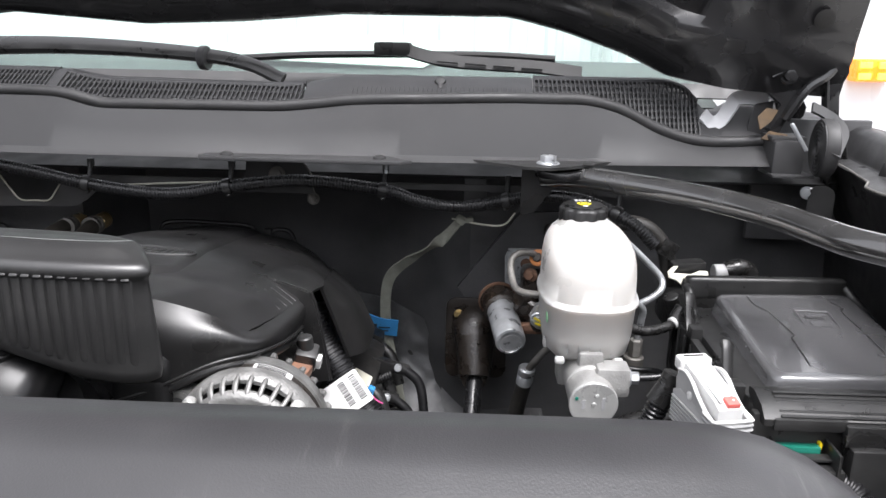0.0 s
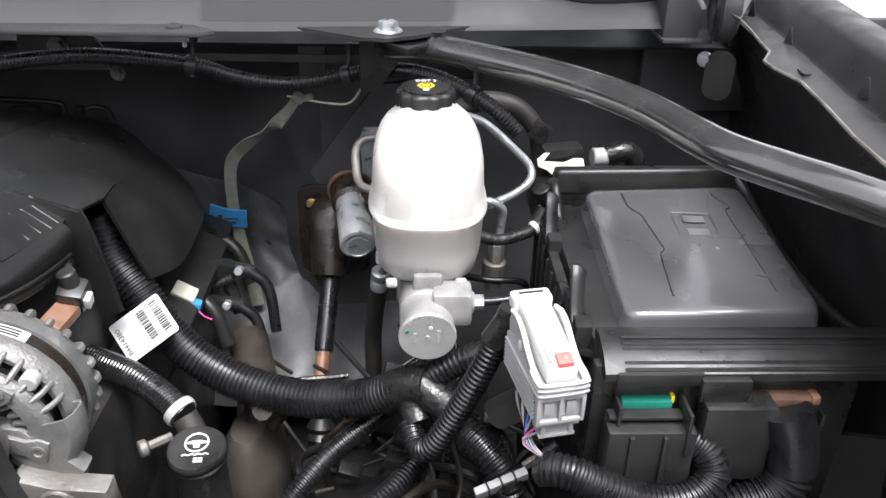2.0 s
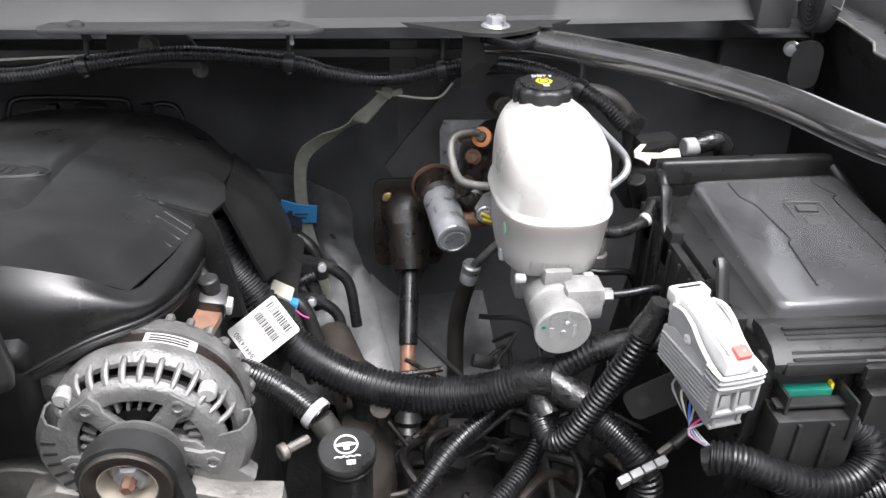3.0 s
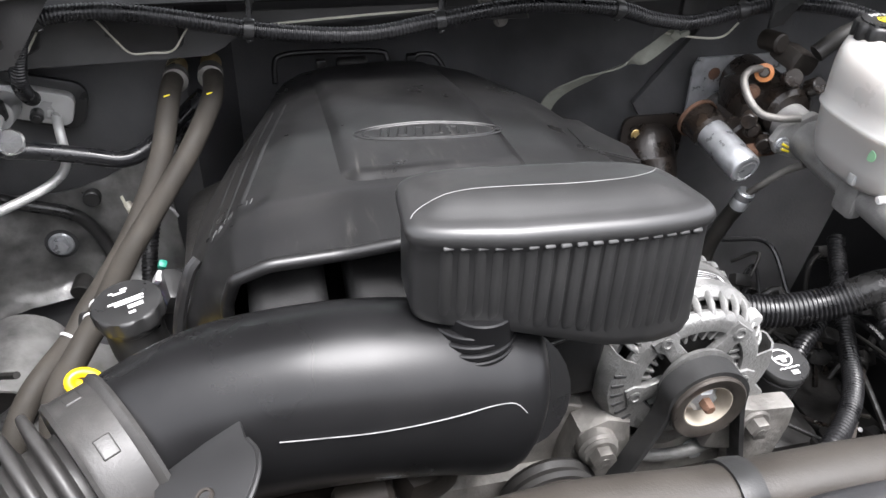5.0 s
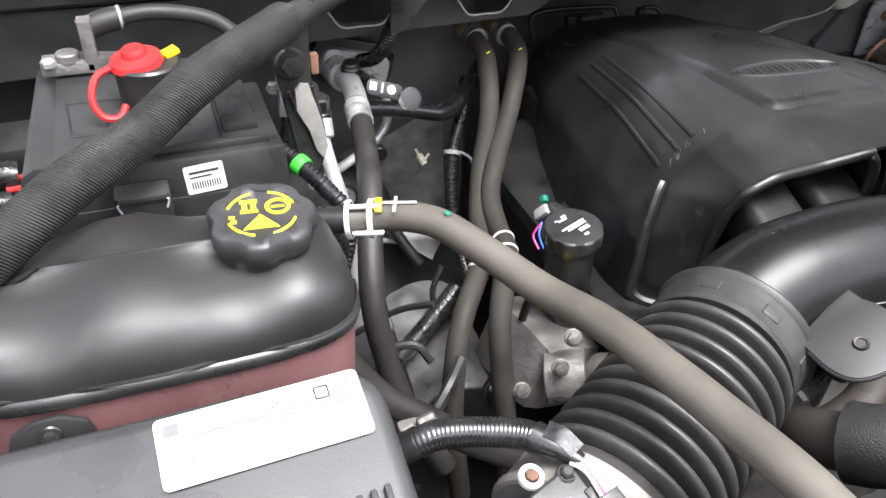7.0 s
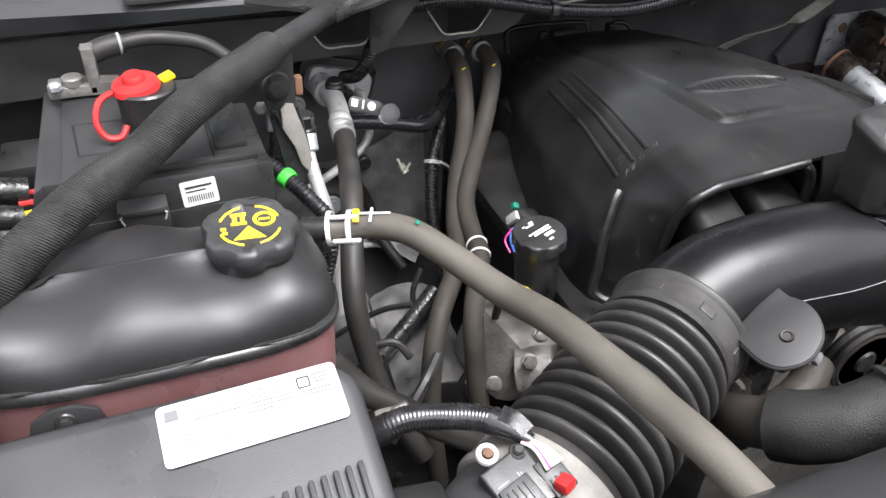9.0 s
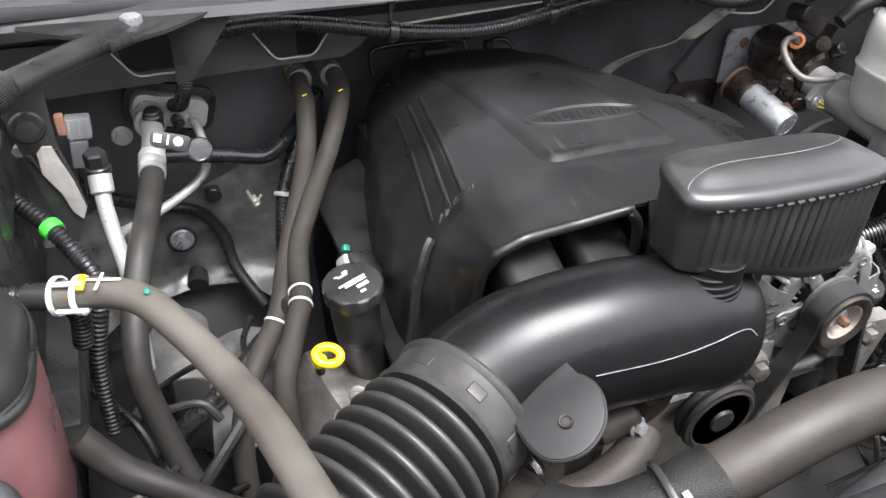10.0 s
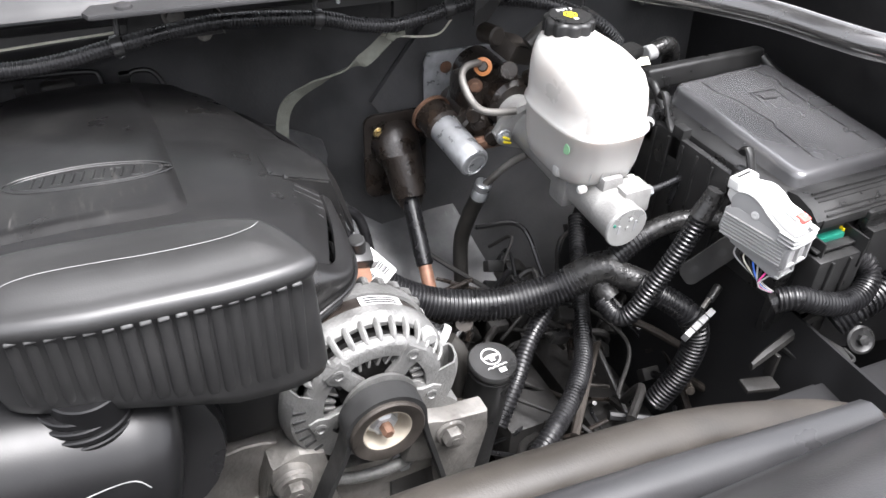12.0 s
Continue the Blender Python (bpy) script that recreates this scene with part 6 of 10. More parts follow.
# label wrapped on the main harness
tm = facing(V(-0.156, 0.895, 0.962), (-0.1, -0.75, 0.62), (0.75, 0.15, 0.62)) @ Matrix.Scale(0.84, 4)
tag = part("label_tag", prism(rounded(0.058, 0.075, 0.004), 0.001, tm), LABEL, mh, "white paper label with bar codes")
rnd = random.Random(3)
bc = []
for row, y0 in ((0, 0.006), (1, 0.026)):
    x = -0.022
    while x < 0.02:
        w = rnd.choice((0.0008, 0.0012, 0.002))
        bc.append((x, y0, w, 0.011))
        x += w + rnd.choice((0.0008, 0.0014))
bars(bc, tm @ pose(0, 0, 0.001), INKSHADE, "bar_code", tag)
bars([(-0.005, -0.006, 0.03, 0.002), (0.0, 0.016, 0.03, 0.0018), (-0.003, 0.0355, 0.024, 0.0016)], tm @ pose(0, 0, 0.001), GREYINK, "fine_print", tag)
lettering("84414380", 0.0098, tm @ pose(0, -0.03, 0.0011, 0, 0, 180), INKSHADE, "tag_number", tag)
part("tag_clip", box((-0.155, 1.03, 0.922), (0.03, 0.022, 0.016), 0.003, (20, 30, 0)), CREAM, mh, "cream plastic clip")
part("blue_plug", box((-0.141, 1.024, 0.906), (0.013, 0.014, 0.018), 0.003, (0, 20, 0)), BLUE, mh, "small blue plug")
part("pink_lead", tube([V(-0.137, 1.02, 0.903), V(-0.129, 1.016, 0.897), V(-0.12, 1.015, 0.893)], 0.0012, 6, 0.004), PINKWIRE, mh)
# bracket plate with two holes beside the connector
bp = thing("wing_bracket", (0.235, 0.76, 0.97), "black steel bracket strip with two holes", "bracket")
bmt = facing(V(0.24, 0.762, 0.972), (-0.35, -0.9, 0.25), (1, -0.2, 0.75))
part("strip", prism(rounded(0.032, 0.085, 0.01), 0.003, bmt, 0.0008), STEELBLACK, bp)
for y in (-0.025, 0.012):
    part("hole", lathe([(0.0055, 0), (0.006, 0.0006), (0, 0.0008)], bmt @ V(0, y, 0.003), bmt.to_3x3() @ V(0, 0, 1), 14), INKSHADE, bp)

# ---------- inner wing shelf and clutter at the right ----------
iw = thing("inner_wing_shelf", (0.35, 0.6, 0.86), "black plastic inner wing liner with bolts", "liner")
part("shelf", prism([(0.19, 0.602), (0.3, 0.598), (0.5, 0.588), (0.52, 0.46), (0.14, 0.46)], 0.014, Matrix.Translation((0, 0, 0.886)), 0.004), INNERPAINT, iw, "flat top of the liner rail")
part("shelf_face", box((0.34, 0.601, 0.85), (0.32, 0.006, 0.08), 0.002, (0, 0, -2)), INNERPAINT, iw)
part("wall", prism([(-0.06, -0.06), (0.2, -0.06), (0.2, 0.12), (-0.02, 0.12), (-0.05, 0.04)], 0.006, facing(V(0.4, 0.72, 0.86), (-0.2, -1, 0.1))), INNERPAINT, iw)
step = part("step", prism([(0.283, 0.668), (0.345, 0.66), (0.352, 0.63), (0.345, 0.61), (0.287, 0.617)], 0.006, Matrix.Translation((0, 0, 0.892)), 0.0015), STEELBLACK, iw, "worn flat bracket")
part("step_lip", tube([V(0.287, 0.617, 0.897), V(0.345, 0.61, 0.897), V(0.352, 0.63, 0.897)], 0.0022, 8, 0.005), STEELBLACK, step, "worn edge")
part("step_leg", box((0.29, 0.64, 0.865), (0.004, 0.05, 0.06), 0.001, (0, 8, 0)), INNERPAINT, step)
washer = part("washer", lathe([(0.0125, 0), (0.0125, 0.0016), (0.006, 0.0022), (0, 0.0022)], V(0.304, 0.648, 0.898), (-0.1, -0.3, 1), 24), ZINC, iw, "pale zinc washer")
hexbolt("bolt", V(0.304, 0.648, 0.9), (-0.1, -0.3, 1), 0.0055, ZINC, washer, "plated bolt", washer=False)
big = part("washer", lathe([(0.0175, 0), (0.0175, 0.002), (0.0145, 0.0035), (0.0135, 0.0028), (0, 0.0026)], V(0.38, 0.632, 0.9), (-0.3, -0.75, 0.6), 28), STEELBLACK, iw, "large black flanged washer")
hexbolt("bolt", V(0.3795, 0.6305, 0.9015), (-0.3, -0.75, 0.6), 0.0068, BLACK, big, "black bolt", washer=False)
part("bracket_arm", loft([[c + V(0, -w, -0.3 * w) , c + V(0, -w * 0.6, 0.004), c + V(0, w * 0.4, 0.006), c + V(0, w, 0.002), c + V(0, w * 0.6, -0.004), c + V(0, -w * 0.5, -0.006)] for c, w in ((V(0.226, 0.65, 0.897), 0.003), (V(0.24, 0.652, 0.904), 0.005), (V(0.262, 0.655, 0.911), 0.006), (V(0.29, 0.66, 0.916), 0.006), (V(0.315, 0.665, 0.926), 0.006), (V(0.335, 0.668, 0.928), 0.006))]), DARK, iw, "curved black plastic arm", sharp=30)
part("arm_foot", box((0.262, 0.65, 0.885), (0.006, 0.012, 0.04), 0.002), DARK, iw, "short foot of the arm")
part("lower_tab", box((0.238, 0.64, 0.872), (0.045, 0.02, 0.006), 0.002, (0, 6, -10)), DARK, iw, "small tab below the arm")
part("arm_root", box((0.335, 0.672, 0.905), (0.02, 0.02, 0.05), 0.003), DARK, iw)
part("hole", lathe([(0.006, 0), (0.0065, 0.0006), (0, 0.0008)], V(0.325, 0.579, 0.9003), (0, 0, 1), 14), INKSHADE, iw)

# dark depths between engine and wing: small pipes, plugs and wires
rnd = random.Random(11)
deep = thing("lower_wiring", (0.08, 0.85, 0.7), "tangle of dark wires, plugs and small pipes in the depth of the bay", "wiring", kind="stuff")
for k in range(90):
    x, y, z = rnd.uniform(-0.06, 0.34), rnd.uniform(0.6, 1.08), rnd.uniform(0.66, 0.79)
    d = V(rnd.uniform(-0.09, 0.09), rnd.uniform(-0.08, 0.08), rnd.uniform(-0.04, 0.05))
    q = V(rnd.uniform(-0.04, 0.04), rnd.uniform(-0.04, 0.04), rnd.uniform(0, 0.04))
    p = V(x, y, z)
    m_ = rnd.choice((CONDUIT, DARK, CONDUIT, DARK, EARTHY, BROWNIRON, DARK))
    part("lead", tube([p - d, p + q, p + d], rnd.choice((0.003, 0.004, 0.006)), 8, 0.008), m_, deep)
    if k % 3 == 0:
        part("plug", box(tuple(p + d), (0.03, 0.018, 0.016), 0.003, (rnd.uniform(0, 60), rnd.uniform(0, 60), 0)), rnd.choice((BLACK, BLACK, DARK, DARK)), deep)
fm_ = thing("frame_rail", (0.12, 0.8, 0.6), "dark chassis rail and steering box in the depth", "frame rail")
part("rail", box((0.2, 0.85, 0.6), (0.1, 0.7, 0.12), 0.01), DARK, fm_)
part("steering_gear", merge(box((0.06, 0.87, 0.66), (0.1, 0.14, 0.1), 0.02), rod(V(0.0, 1.0, 0.64), V(0.03, 0.9, 0.66), 0.035, 18)), DARK, fm_, "grimy cast steering gear")
part("inner_liner", prism([(-0.3, 0.0), (0.35, 0.0), (0.35, 0.33), (-0.3, 0.3)], 0.005, facing(V(0.27, 0.85, 0.62), (-1, 0.1, 0.15))), INNERPAINT, fm_, "black plastic wing liner")
# ---------- engine cover ----------
CS = [
    [(-0.613, 0.757, 0.87), (-0.612, 0.752, 1.05), (-0.609, 0.744, 1.1), (-0.6, 0.735, 1.128), (-0.575, 0.734, 1.1385), (-0.519, 0.738, 1.1385), (-0.475, 0.731, 1.148), (-0.40, 0.727, 1.153), (-0.33, 0.732, 1.148), (-0.27, 0.745, 1.127), (-0.235, 0.757, 1.105)],
    [(-0.655, 0.795, 0.87), (-0.652, 0.797, 1.04), (-0.632, 0.806, 1.09), (-0.602, 0.806, 1.13), (-0.575, 0.806, 1.1435), (-0.525, 0.808, 1.148), (-0.45, 0.806, 1.151), (-0.36, 0.80, 1.152), (-0.29, 0.80, 1.142), (-0.24, 0.81, 1.123), (-0.217, 0.82, 1.1)],
    [(-0.662, 0.838, 0.87), (-0.655, 0.838, 1.045), (-0.62, 0.836, 1.104), (-0.592, 0.833, 1.132), (-0.56, 0.834, 1.141), (-0.503, 0.836, 1.146), (-0.42, 0.836, 1.147), (-0.335, 0.838, 1.142), (-0.283, 0.84, 1.136), (-0.236, 0.845, 1.12), (-0.21, 0.85, 1.1)],
    [(-0.66, 0.95, 0.87), (-0.64, 0.95, 1.05), (-0.598, 0.95, 1.1), (-0.574, 0.95, 1.121), (-0.54, 0.95, 1.132), (-0.49, 0.95, 1.137), (-0.41, 0.95, 1.138), (-0.335, 0.95, 1.135), (-0.28, 0.95, 1.127), (-0.232, 0.95, 1.112), (-0.2, 0.95, 1.092)],
    [(-0.635, 1.08, 0.87), (-0.612, 1.08, 1.035), (-0.572, 1.08, 1.083), (-0.548, 1.08, 1.102), (-0.52, 1.08, 1.112), (-0.475, 1.08, 1.117), (-0.40, 1.08, 1.119), (-0.33, 1.08, 1.115), (-0.285, 1.08, 1.108), (-0.24, 1.08, 1.092), (-0.206, 1.08, 1.066)],
    [(-0.595, 1.2, 0.87), (-0.58, 1.2, 1.02), (-0.553, 1.2, 1.058), (-0.535, 1.2, 1.073), (-0.51, 1.2, 1.086), (-0.47, 1.2, 1.093), (-0.40, 1.2, 1.096), (-0.33, 1.2, 1.092), (-0.29, 1.2, 1.083), (-0.255, 1.2, 1.065), (-0.225, 1.2, 1.035)],
    [(-0.572, 1.27, 0.87), (-0.562, 1.27, 1.0), (-0.547, 1.27, 1.04), (-0.535, 1.27, 1.055), (-0.51, 1.27, 1.069), (-0.47, 1.272, 1.075), (-0.40, 1.274, 1.077), (-0.33, 1.27, 1.07), (-0.295, 1.27, 1.06), (-0.265, 1.265, 1.04), (-0.24, 1.26, 1.01)],
    [(-0.562, 1.285, 0.94), (-0.555, 1.285, 0.98), (-0.545, 1.288, 1.005), (-0.535, 1.29, 1.015), (-0.51, 1.292, 1.025), (-0.47, 1.294, 1.03), (-0.40, 1.296, 1.03), (-0.33, 1.292, 1.025), (-0.297, 1.29, 1.015), (-0.267, 1.285, 1.0), (-0.245, 1.28, 0.98)],
]
NU, NV = 80, 56


def crisp_rows(rows, nu, nv, passes):
    """Like curve_rows, but straight between the points and then eased a little, so that edges stay crisp."""
    def dense(pts, n):
        out = []
        for j in range(n + 1):
            s = j / n * (len(pts) - 1)
            i = min(int(s), len(pts) - 2)
            out.append(pts[i].lerp(pts[i + 1], s - i))
        for _ in range(passes):
            out = [out[0]] + [(out[i - 1] + out[i] * 2 + out[i + 1]) / 4 for i in range(1, len(out) - 1)] + [out[-1]]
        return out
    wide = [dense(r, nu) for r in rows]
    cols = [dense([r[k] for r in wide], nv) for k in range(nu + 1)]
    return [[cols[k][j] for k in range(nu + 1)] for j in range(nv + 1)]


COVROWS = crisp_rows([[V(*p) for p in pts] for pts in CS], NU, NV, 1)
YROWS = [r[48].y for r in COVROWS]


def cover_pt(u, v, up=0.0):
    """A point on the cover: u across from the left, v from front to rear, both 0 to 1."""
    j, k = v * NV, u * NU
    j0, k0 = min(int(j), NV - 1), min(int(k), NU - 1)
    a = COVROWS[j0][k0].lerp(COVROWS[j0][k0 + 1], k - k0)
    b = COVROWS[j0 + 1][k0].lerp(COVROWS[j0 + 1][k0 + 1], k - k0)
    n = (COVROWS[j0][k0 + 1] - COVROWS[j0][k0]).cross(COVROWS[j0 + 1][k0] - COVROWS[j0][k0]).normalized()
    return a.lerp(b, j - j0) + n * up


def cover_at(x, y, up=0.0):
    """The point of the cover's upper side over the plan point x, y."""
    v = float(np.interp(y, YROWS, [k / NV for k in range(NV + 1)]))
    line = [cover_pt(k / NU, v) for k in range(NU + 1)]
    u = float(np.interp(x, [p.x for p in line], [k / NU for k in range(NU + 1)]))
    return cover_pt(u, v, up)


cover = thing("engine_cover", (-0.42, 0.98, 0.98), "dusty black moulded plastic engine cover with a raised emblem panel", "engine cover")
part("shell", surface(COVROWS), COVER, cover, solid=0.004, sharp=30)
# front arch lip, turned down at its right end
lip = [cover_pt(k / 80, 0.0) + V(0, -0.001, 0) for k in range(0, 50)]
lip += [V(-0.468, 0.729, 1.147), V(-0.462, 0.727, 1.14), V(-0.458, 0.726, 1.128), V(-0.456, 0.726, 1.1)]
part("arch_lip", tube([p + V(0, -0.0015, -0.0025) for p in lip], 0.0055, 12, 0.005), COVER, cover, "rounded lip of the front arch", sharp=80)
# skirt that rounds down over the alternator
UP = [V(-0.45, 0.729, 1.15), V(-0.40, 0.726, 1.153), V(-0.33, 0.731, 1.148), V(-0.27, 0.744, 1.127), V(-0.235, 0.756, 1.105), V(-0.222, 0.79, 1.102), V(-0.213, 0.83, 1.1), V(-0.207, 0.875, 1.099)]
LOW = [V(-0.45, 0.715, 1.05), V(-0.40, 0.704, 1.03), V(-0.33, 0.70, 1.05), V(-0.265, 0.72, 1.075), V(-0.225, 0.745, 1.078), V(-0.208, 0.785, 1.073), V(-0.203, 0.83, 1.066), V(-0.203, 0.868, 1.06)]
UP = [q + V(0.0015, -0.002, 0.0025) for q in UP]
MIDS = [a.lerp(b, 0.45) + V(0.008 if k > 2 else 0, -0.008 if k < 6 else 0, 0.006) for k, (a, b) in enumerate(zip(UP, LOW))]
skirt = curve_rows([UP, MIDS, LOW], 40, 10)
part("front_skirt", surface(skirt), COVER, cover, "front skirt above the alternator", solid=-0.003, sharp=60)
part("skirt_rim", tube(LOW, 0.0042, 10, 0.006), COVER, cover, "rolled lower rim", sharp=80)
part("skirt_line", tube([p + V(0.004, -0.004, 0.01) for p in LOW], 0.002, 8, 0.006), COVER, cover, "moulded line above the rim", sharp=80)
# right flank behind the wiring window
rows = [
    [V(-0.192, 0.935, 1.094), V(-0.175, 0.934, 1.05), V(-0.157, 0.933, 1.0)],
    [V(-0.198, 1.0, 1.084), V(-0.163, 1.0, 1.045), V(-0.143, 0.995, 0.985)],
    [V(-0.206, 1.08, 1.066), V(-0.168, 1.08, 1.03), V(-0.143, 1.075, 0.985)],
    [V(-0.225, 1.2, 1.035), V(-0.19, 1.2, 1.0), V(-0.17, 1.195, 0.955)],
    [V(-0.24, 1.26, 1.01), V(-0.22, 1.262, 0.98), V(-0.21, 1.26, 0.94)],
]
part("right_flank", surface(curve_rows(rows, 10, 30)), COVER, cover, "sloping right flank", solid=-0.004, sharp=60)
# raised panel that carries the emblem
PX0, PX1, PY0, PY1 = -0.508, -0.334, 0.822, 1.235
ease = [0, 0.003, 0.006, 0.0095, 0.014, 0.02, 0.028]
def inset(x, y):
    """How far a plan point lies inside the panel's rounded outline."""
    r = 0.022
    qx, qy = abs(x - (PX0 + PX1) / 2) - (PX1 - PX0) / 2 + r, abs(y - (PY0 + PY1) / 2) - (PY1 - PY0) / 2 + r
    return r - (math.hypot(max(qx, 0), max(qy, 0)) + min(max(qx, qy), 0))


xs = [PX0 + e for e in ease] + [PX0 + 0.028 + 0.0118 * k for k in range(1, 11)] + [PX1 - e for e in reversed(ease)]
ys = [PY0 + e for e in ease] + [PY0 + 0.028 + 0.0357 * k for k in range(1, 11)] + [PY1 - e for e in reversed(ease)]
prow = []
for y in ys:
    row = []
    for x in xs:
        e = max(-0.4, min(1.0, inset(x, y) / 0.013))
        row.append(cover_at(x - 0.012 * (y - PY0) * (x + 0.42) / 0.09, y, -0.0012 + 0.0072 * e))
    prow.append(row)
part("emblem_panel", surface(prow), COVER, cover, "raised panel on top", sharp=28)


def panel_pt(a, b, up):
    """A point on the raised panel; a across, b front to rear, about -1 to 1."""
    return cover_at(-0.4115 + 0.072 * a, 0.911 + 0.022 * b - 0.004 * a, 0.0058 + up)


ell = [panel_pt(math.cos(t), math.sin(t), 0.0006) for t in [2 * math.pi * k / 60 for k in range(61)]]
part("emblem_oval", tube(ell, 0.0009, 6, 0.003), COVER, cover, "moulded oval outline")
ell = [panel_pt(0.9 * math.cos(t), 0.82 * math.sin(t), 0.0004) for t in [2 * math.pi * k / 60 for k in range(61)]]
part("emblem_oval", tube(ell, 0.0009, 6, 0.003), COVER, cover, "moulded inner oval")
for k in range(6):
    x0 = -0.68 + 0.235 * k
    bm = bmesh.new()
    for a in (0.0, 0.11):
        bm = merge(bm, tube([panel_pt(x0 + a, -0.42, 0.0001), panel_pt(x0 + a + 0.05, 0.42, 0.0001)], 0.0013, 8, 0.004))
    bm = merge(bm, tube([panel_pt(x0, -0.4 if k % 2 else 0.4, 0.0), panel_pt(x0 + 0.13, -0.4 if k % 2 else 0.4, 0.0)], 0.0011, 8, 0.004))
    part("emblem_bar", bm, COVER, cover, "plain raised bar of the emblem")
part("emblem_bar", tube([panel_pt(0.84, 0.1, 0.0), panel_pt(1.0, 0.06, 0.0)], 0.0012, 8, 0.004), COVER, cover, "plain raised bar of the emblem")
# moulded ridges along the left shoulder, scuffs at their front ends
for off, r in ((-0.004, 0.0046), (0.012, 0.0046), (0.027, 0.0046)):
    part("shoulder_ridge", tube([cover_at(-0.62 + off + 0.052 * k / 16, 0.832 + 0.26 * k / 16, -0.0031) for k in range(17)], r, 10, 0.006), COVER, cover, "moulded ridge", sharp=80)
rnd = random.Random(8)
for k in range(14):
    t_ = rnd.uniform(0, 1)
    q = cover_at(-0.622 + 0.04 * t_ + rnd.uniform(-0.002, 0.002), 0.824 + 0.006 * t_ + rnd.uniform(-0.004, 0.004), 0.0003)
    part("edge_scuff", box(tuple(q), (rnd.uniform(0.003, 0.008), rnd.uniform(0.0005, 0.0009), 0.0005), 0.0002, (20, -38, rnd.uniform(35, 75))), SCUFF, cover, "scuffed pale edge")
for k in range(22):
    q = cover_at(rnd.uniform(-0.55, -0.47), rnd.uniform(1.17, 1.25), 0.0001)
    part("scrape", box(tuple(q), (rnd.uniform(0.003, 0.013), rnd.uniform(0.0006, 0.0016), 0.0006), 0.0002, (8, 0, rnd.uniform(-30, 30))), SCUFF, cover, "pale scrape in the plastic")
# short stepped ribs on the right shoulder
for x0, y0, dy in ((-0.244, 0.828, 0.015),):
    for k in range(4):
        a = cover_at(x0 + 0.004 * k, y0 + dy * k, -0.0021)
        b = cover_at(x0 + 0.027 + 0.004 * k, y0 + dy * k - 0.008, -0.0021)
        part("step_rib", tube([a, a.lerp(b, 0.5), b], 0.0032, 8, 0.004), COVER, cover, "short stepped rib", sharp=80)
# raised strip at the left front
part("flank_strip", tube([V(-0.633, 0.812, 1.093), V(-0.641, 0.806, 1.084), V(-0.653, 0.796, 1.05), V(-0.66, 0.787, 1.01), V(-0.664, 0.784, 0.985), V(-0.656, 0.775, 0.975), V(-0.64, 0.764, 0.972)], 0.0058, 8, 0.004), COVER, cover, "raised L-shaped strip on the front flank", sharp=25)
# flat shelf and the leg below it at the right
rows = [[V(-0.252, 0.893, 1.123), V(-0.222, 0.891, 1.1145), V(-0.193, 0.889, 1.106)], [V(-0.252, 0.94, 1.12), V(-0.215, 0.935, 1.113), V(-0.185, 0.93, 1.1)], [V(-0.245, 1.0, 1.106), V(-0.215, 1.0, 1.1), V(-0.196, 0.99, 1.09)]]
part("side_shelf", surface(rows), COVER, cover, "flat shelf over the wiring", solid=0.004, sharp=40)
rows = [[V(-0.24, 0.891, 1.119), V(-0.218, 0.891, 1.112), V(-0.194, 0.89, 1.105)], [V(-0.222, 0.889, 1.1), V(-0.205, 0.889, 1.096), V(-0.189, 0.89, 1.088)], [V(-0.21, 0.887, 1.07), V(-0.196, 0.887, 1.068), V(-0.183, 0.888, 1.062)], [V(-0.198, 0.886, 1.03), V(-0.187, 0.886, 1.029), V(-0.177, 0.887, 1.028)], [V(-0.19, 0.884, 0.99), V(-0.18, 0.884, 0.991), V(-0.171, 0.884, 0.992)]]
part("leg", surface(curve_rows(rows, 6, 20)), COVER, cover, "flat downward leg of the cover", solid=0.005)
part("leg_edge", tube([r[0] for r in rows], 0.003, 8, 0.005), COVER, cover)
part("leg_edge", tube([r[2] for r in rows], 0.003, 8, 0.005), COVER, cover)
# rear handles
part("handle", tube([V(-0.545, 1.28, 1.05), V(-0.543, 1.298, 1.072), V(-0.535, 1.304, 1.08), V(-0.5, 1.308, 1.082), V(-0.42, 1.312, 1.078), V(-0.39, 1.314, 1.074), V(-0.383, 1.312, 1.068), V(-0.38, 1.295, 1.045)], 0.0042, 10, 0.005), COVER, cover, "moulded handle loop")
part("handle", tube([V(-0.35, 1.28, 1.055), V(-0.345, 1.298, 1.072), V(-0.32, 1.3, 1.072), V(-0.308, 1.292, 1.062), V(-0.302, 1.28, 1.045)], 0.004, 10, 0.005), COVER, cover, "moulded handle loop")
for x in (-0.48, -0.352):
    part("rear_lug", box((x, 1.29, 1.068), (0.014, 0.014, 0.02), 0.003), COVER, cover)
part("rear_knob", box((-0.435, 1.302, 1.062), (0.045, 0.02, 0.022), 0.007, (0, 0, 0), 3), DARK, cover, "brown grimy knob")

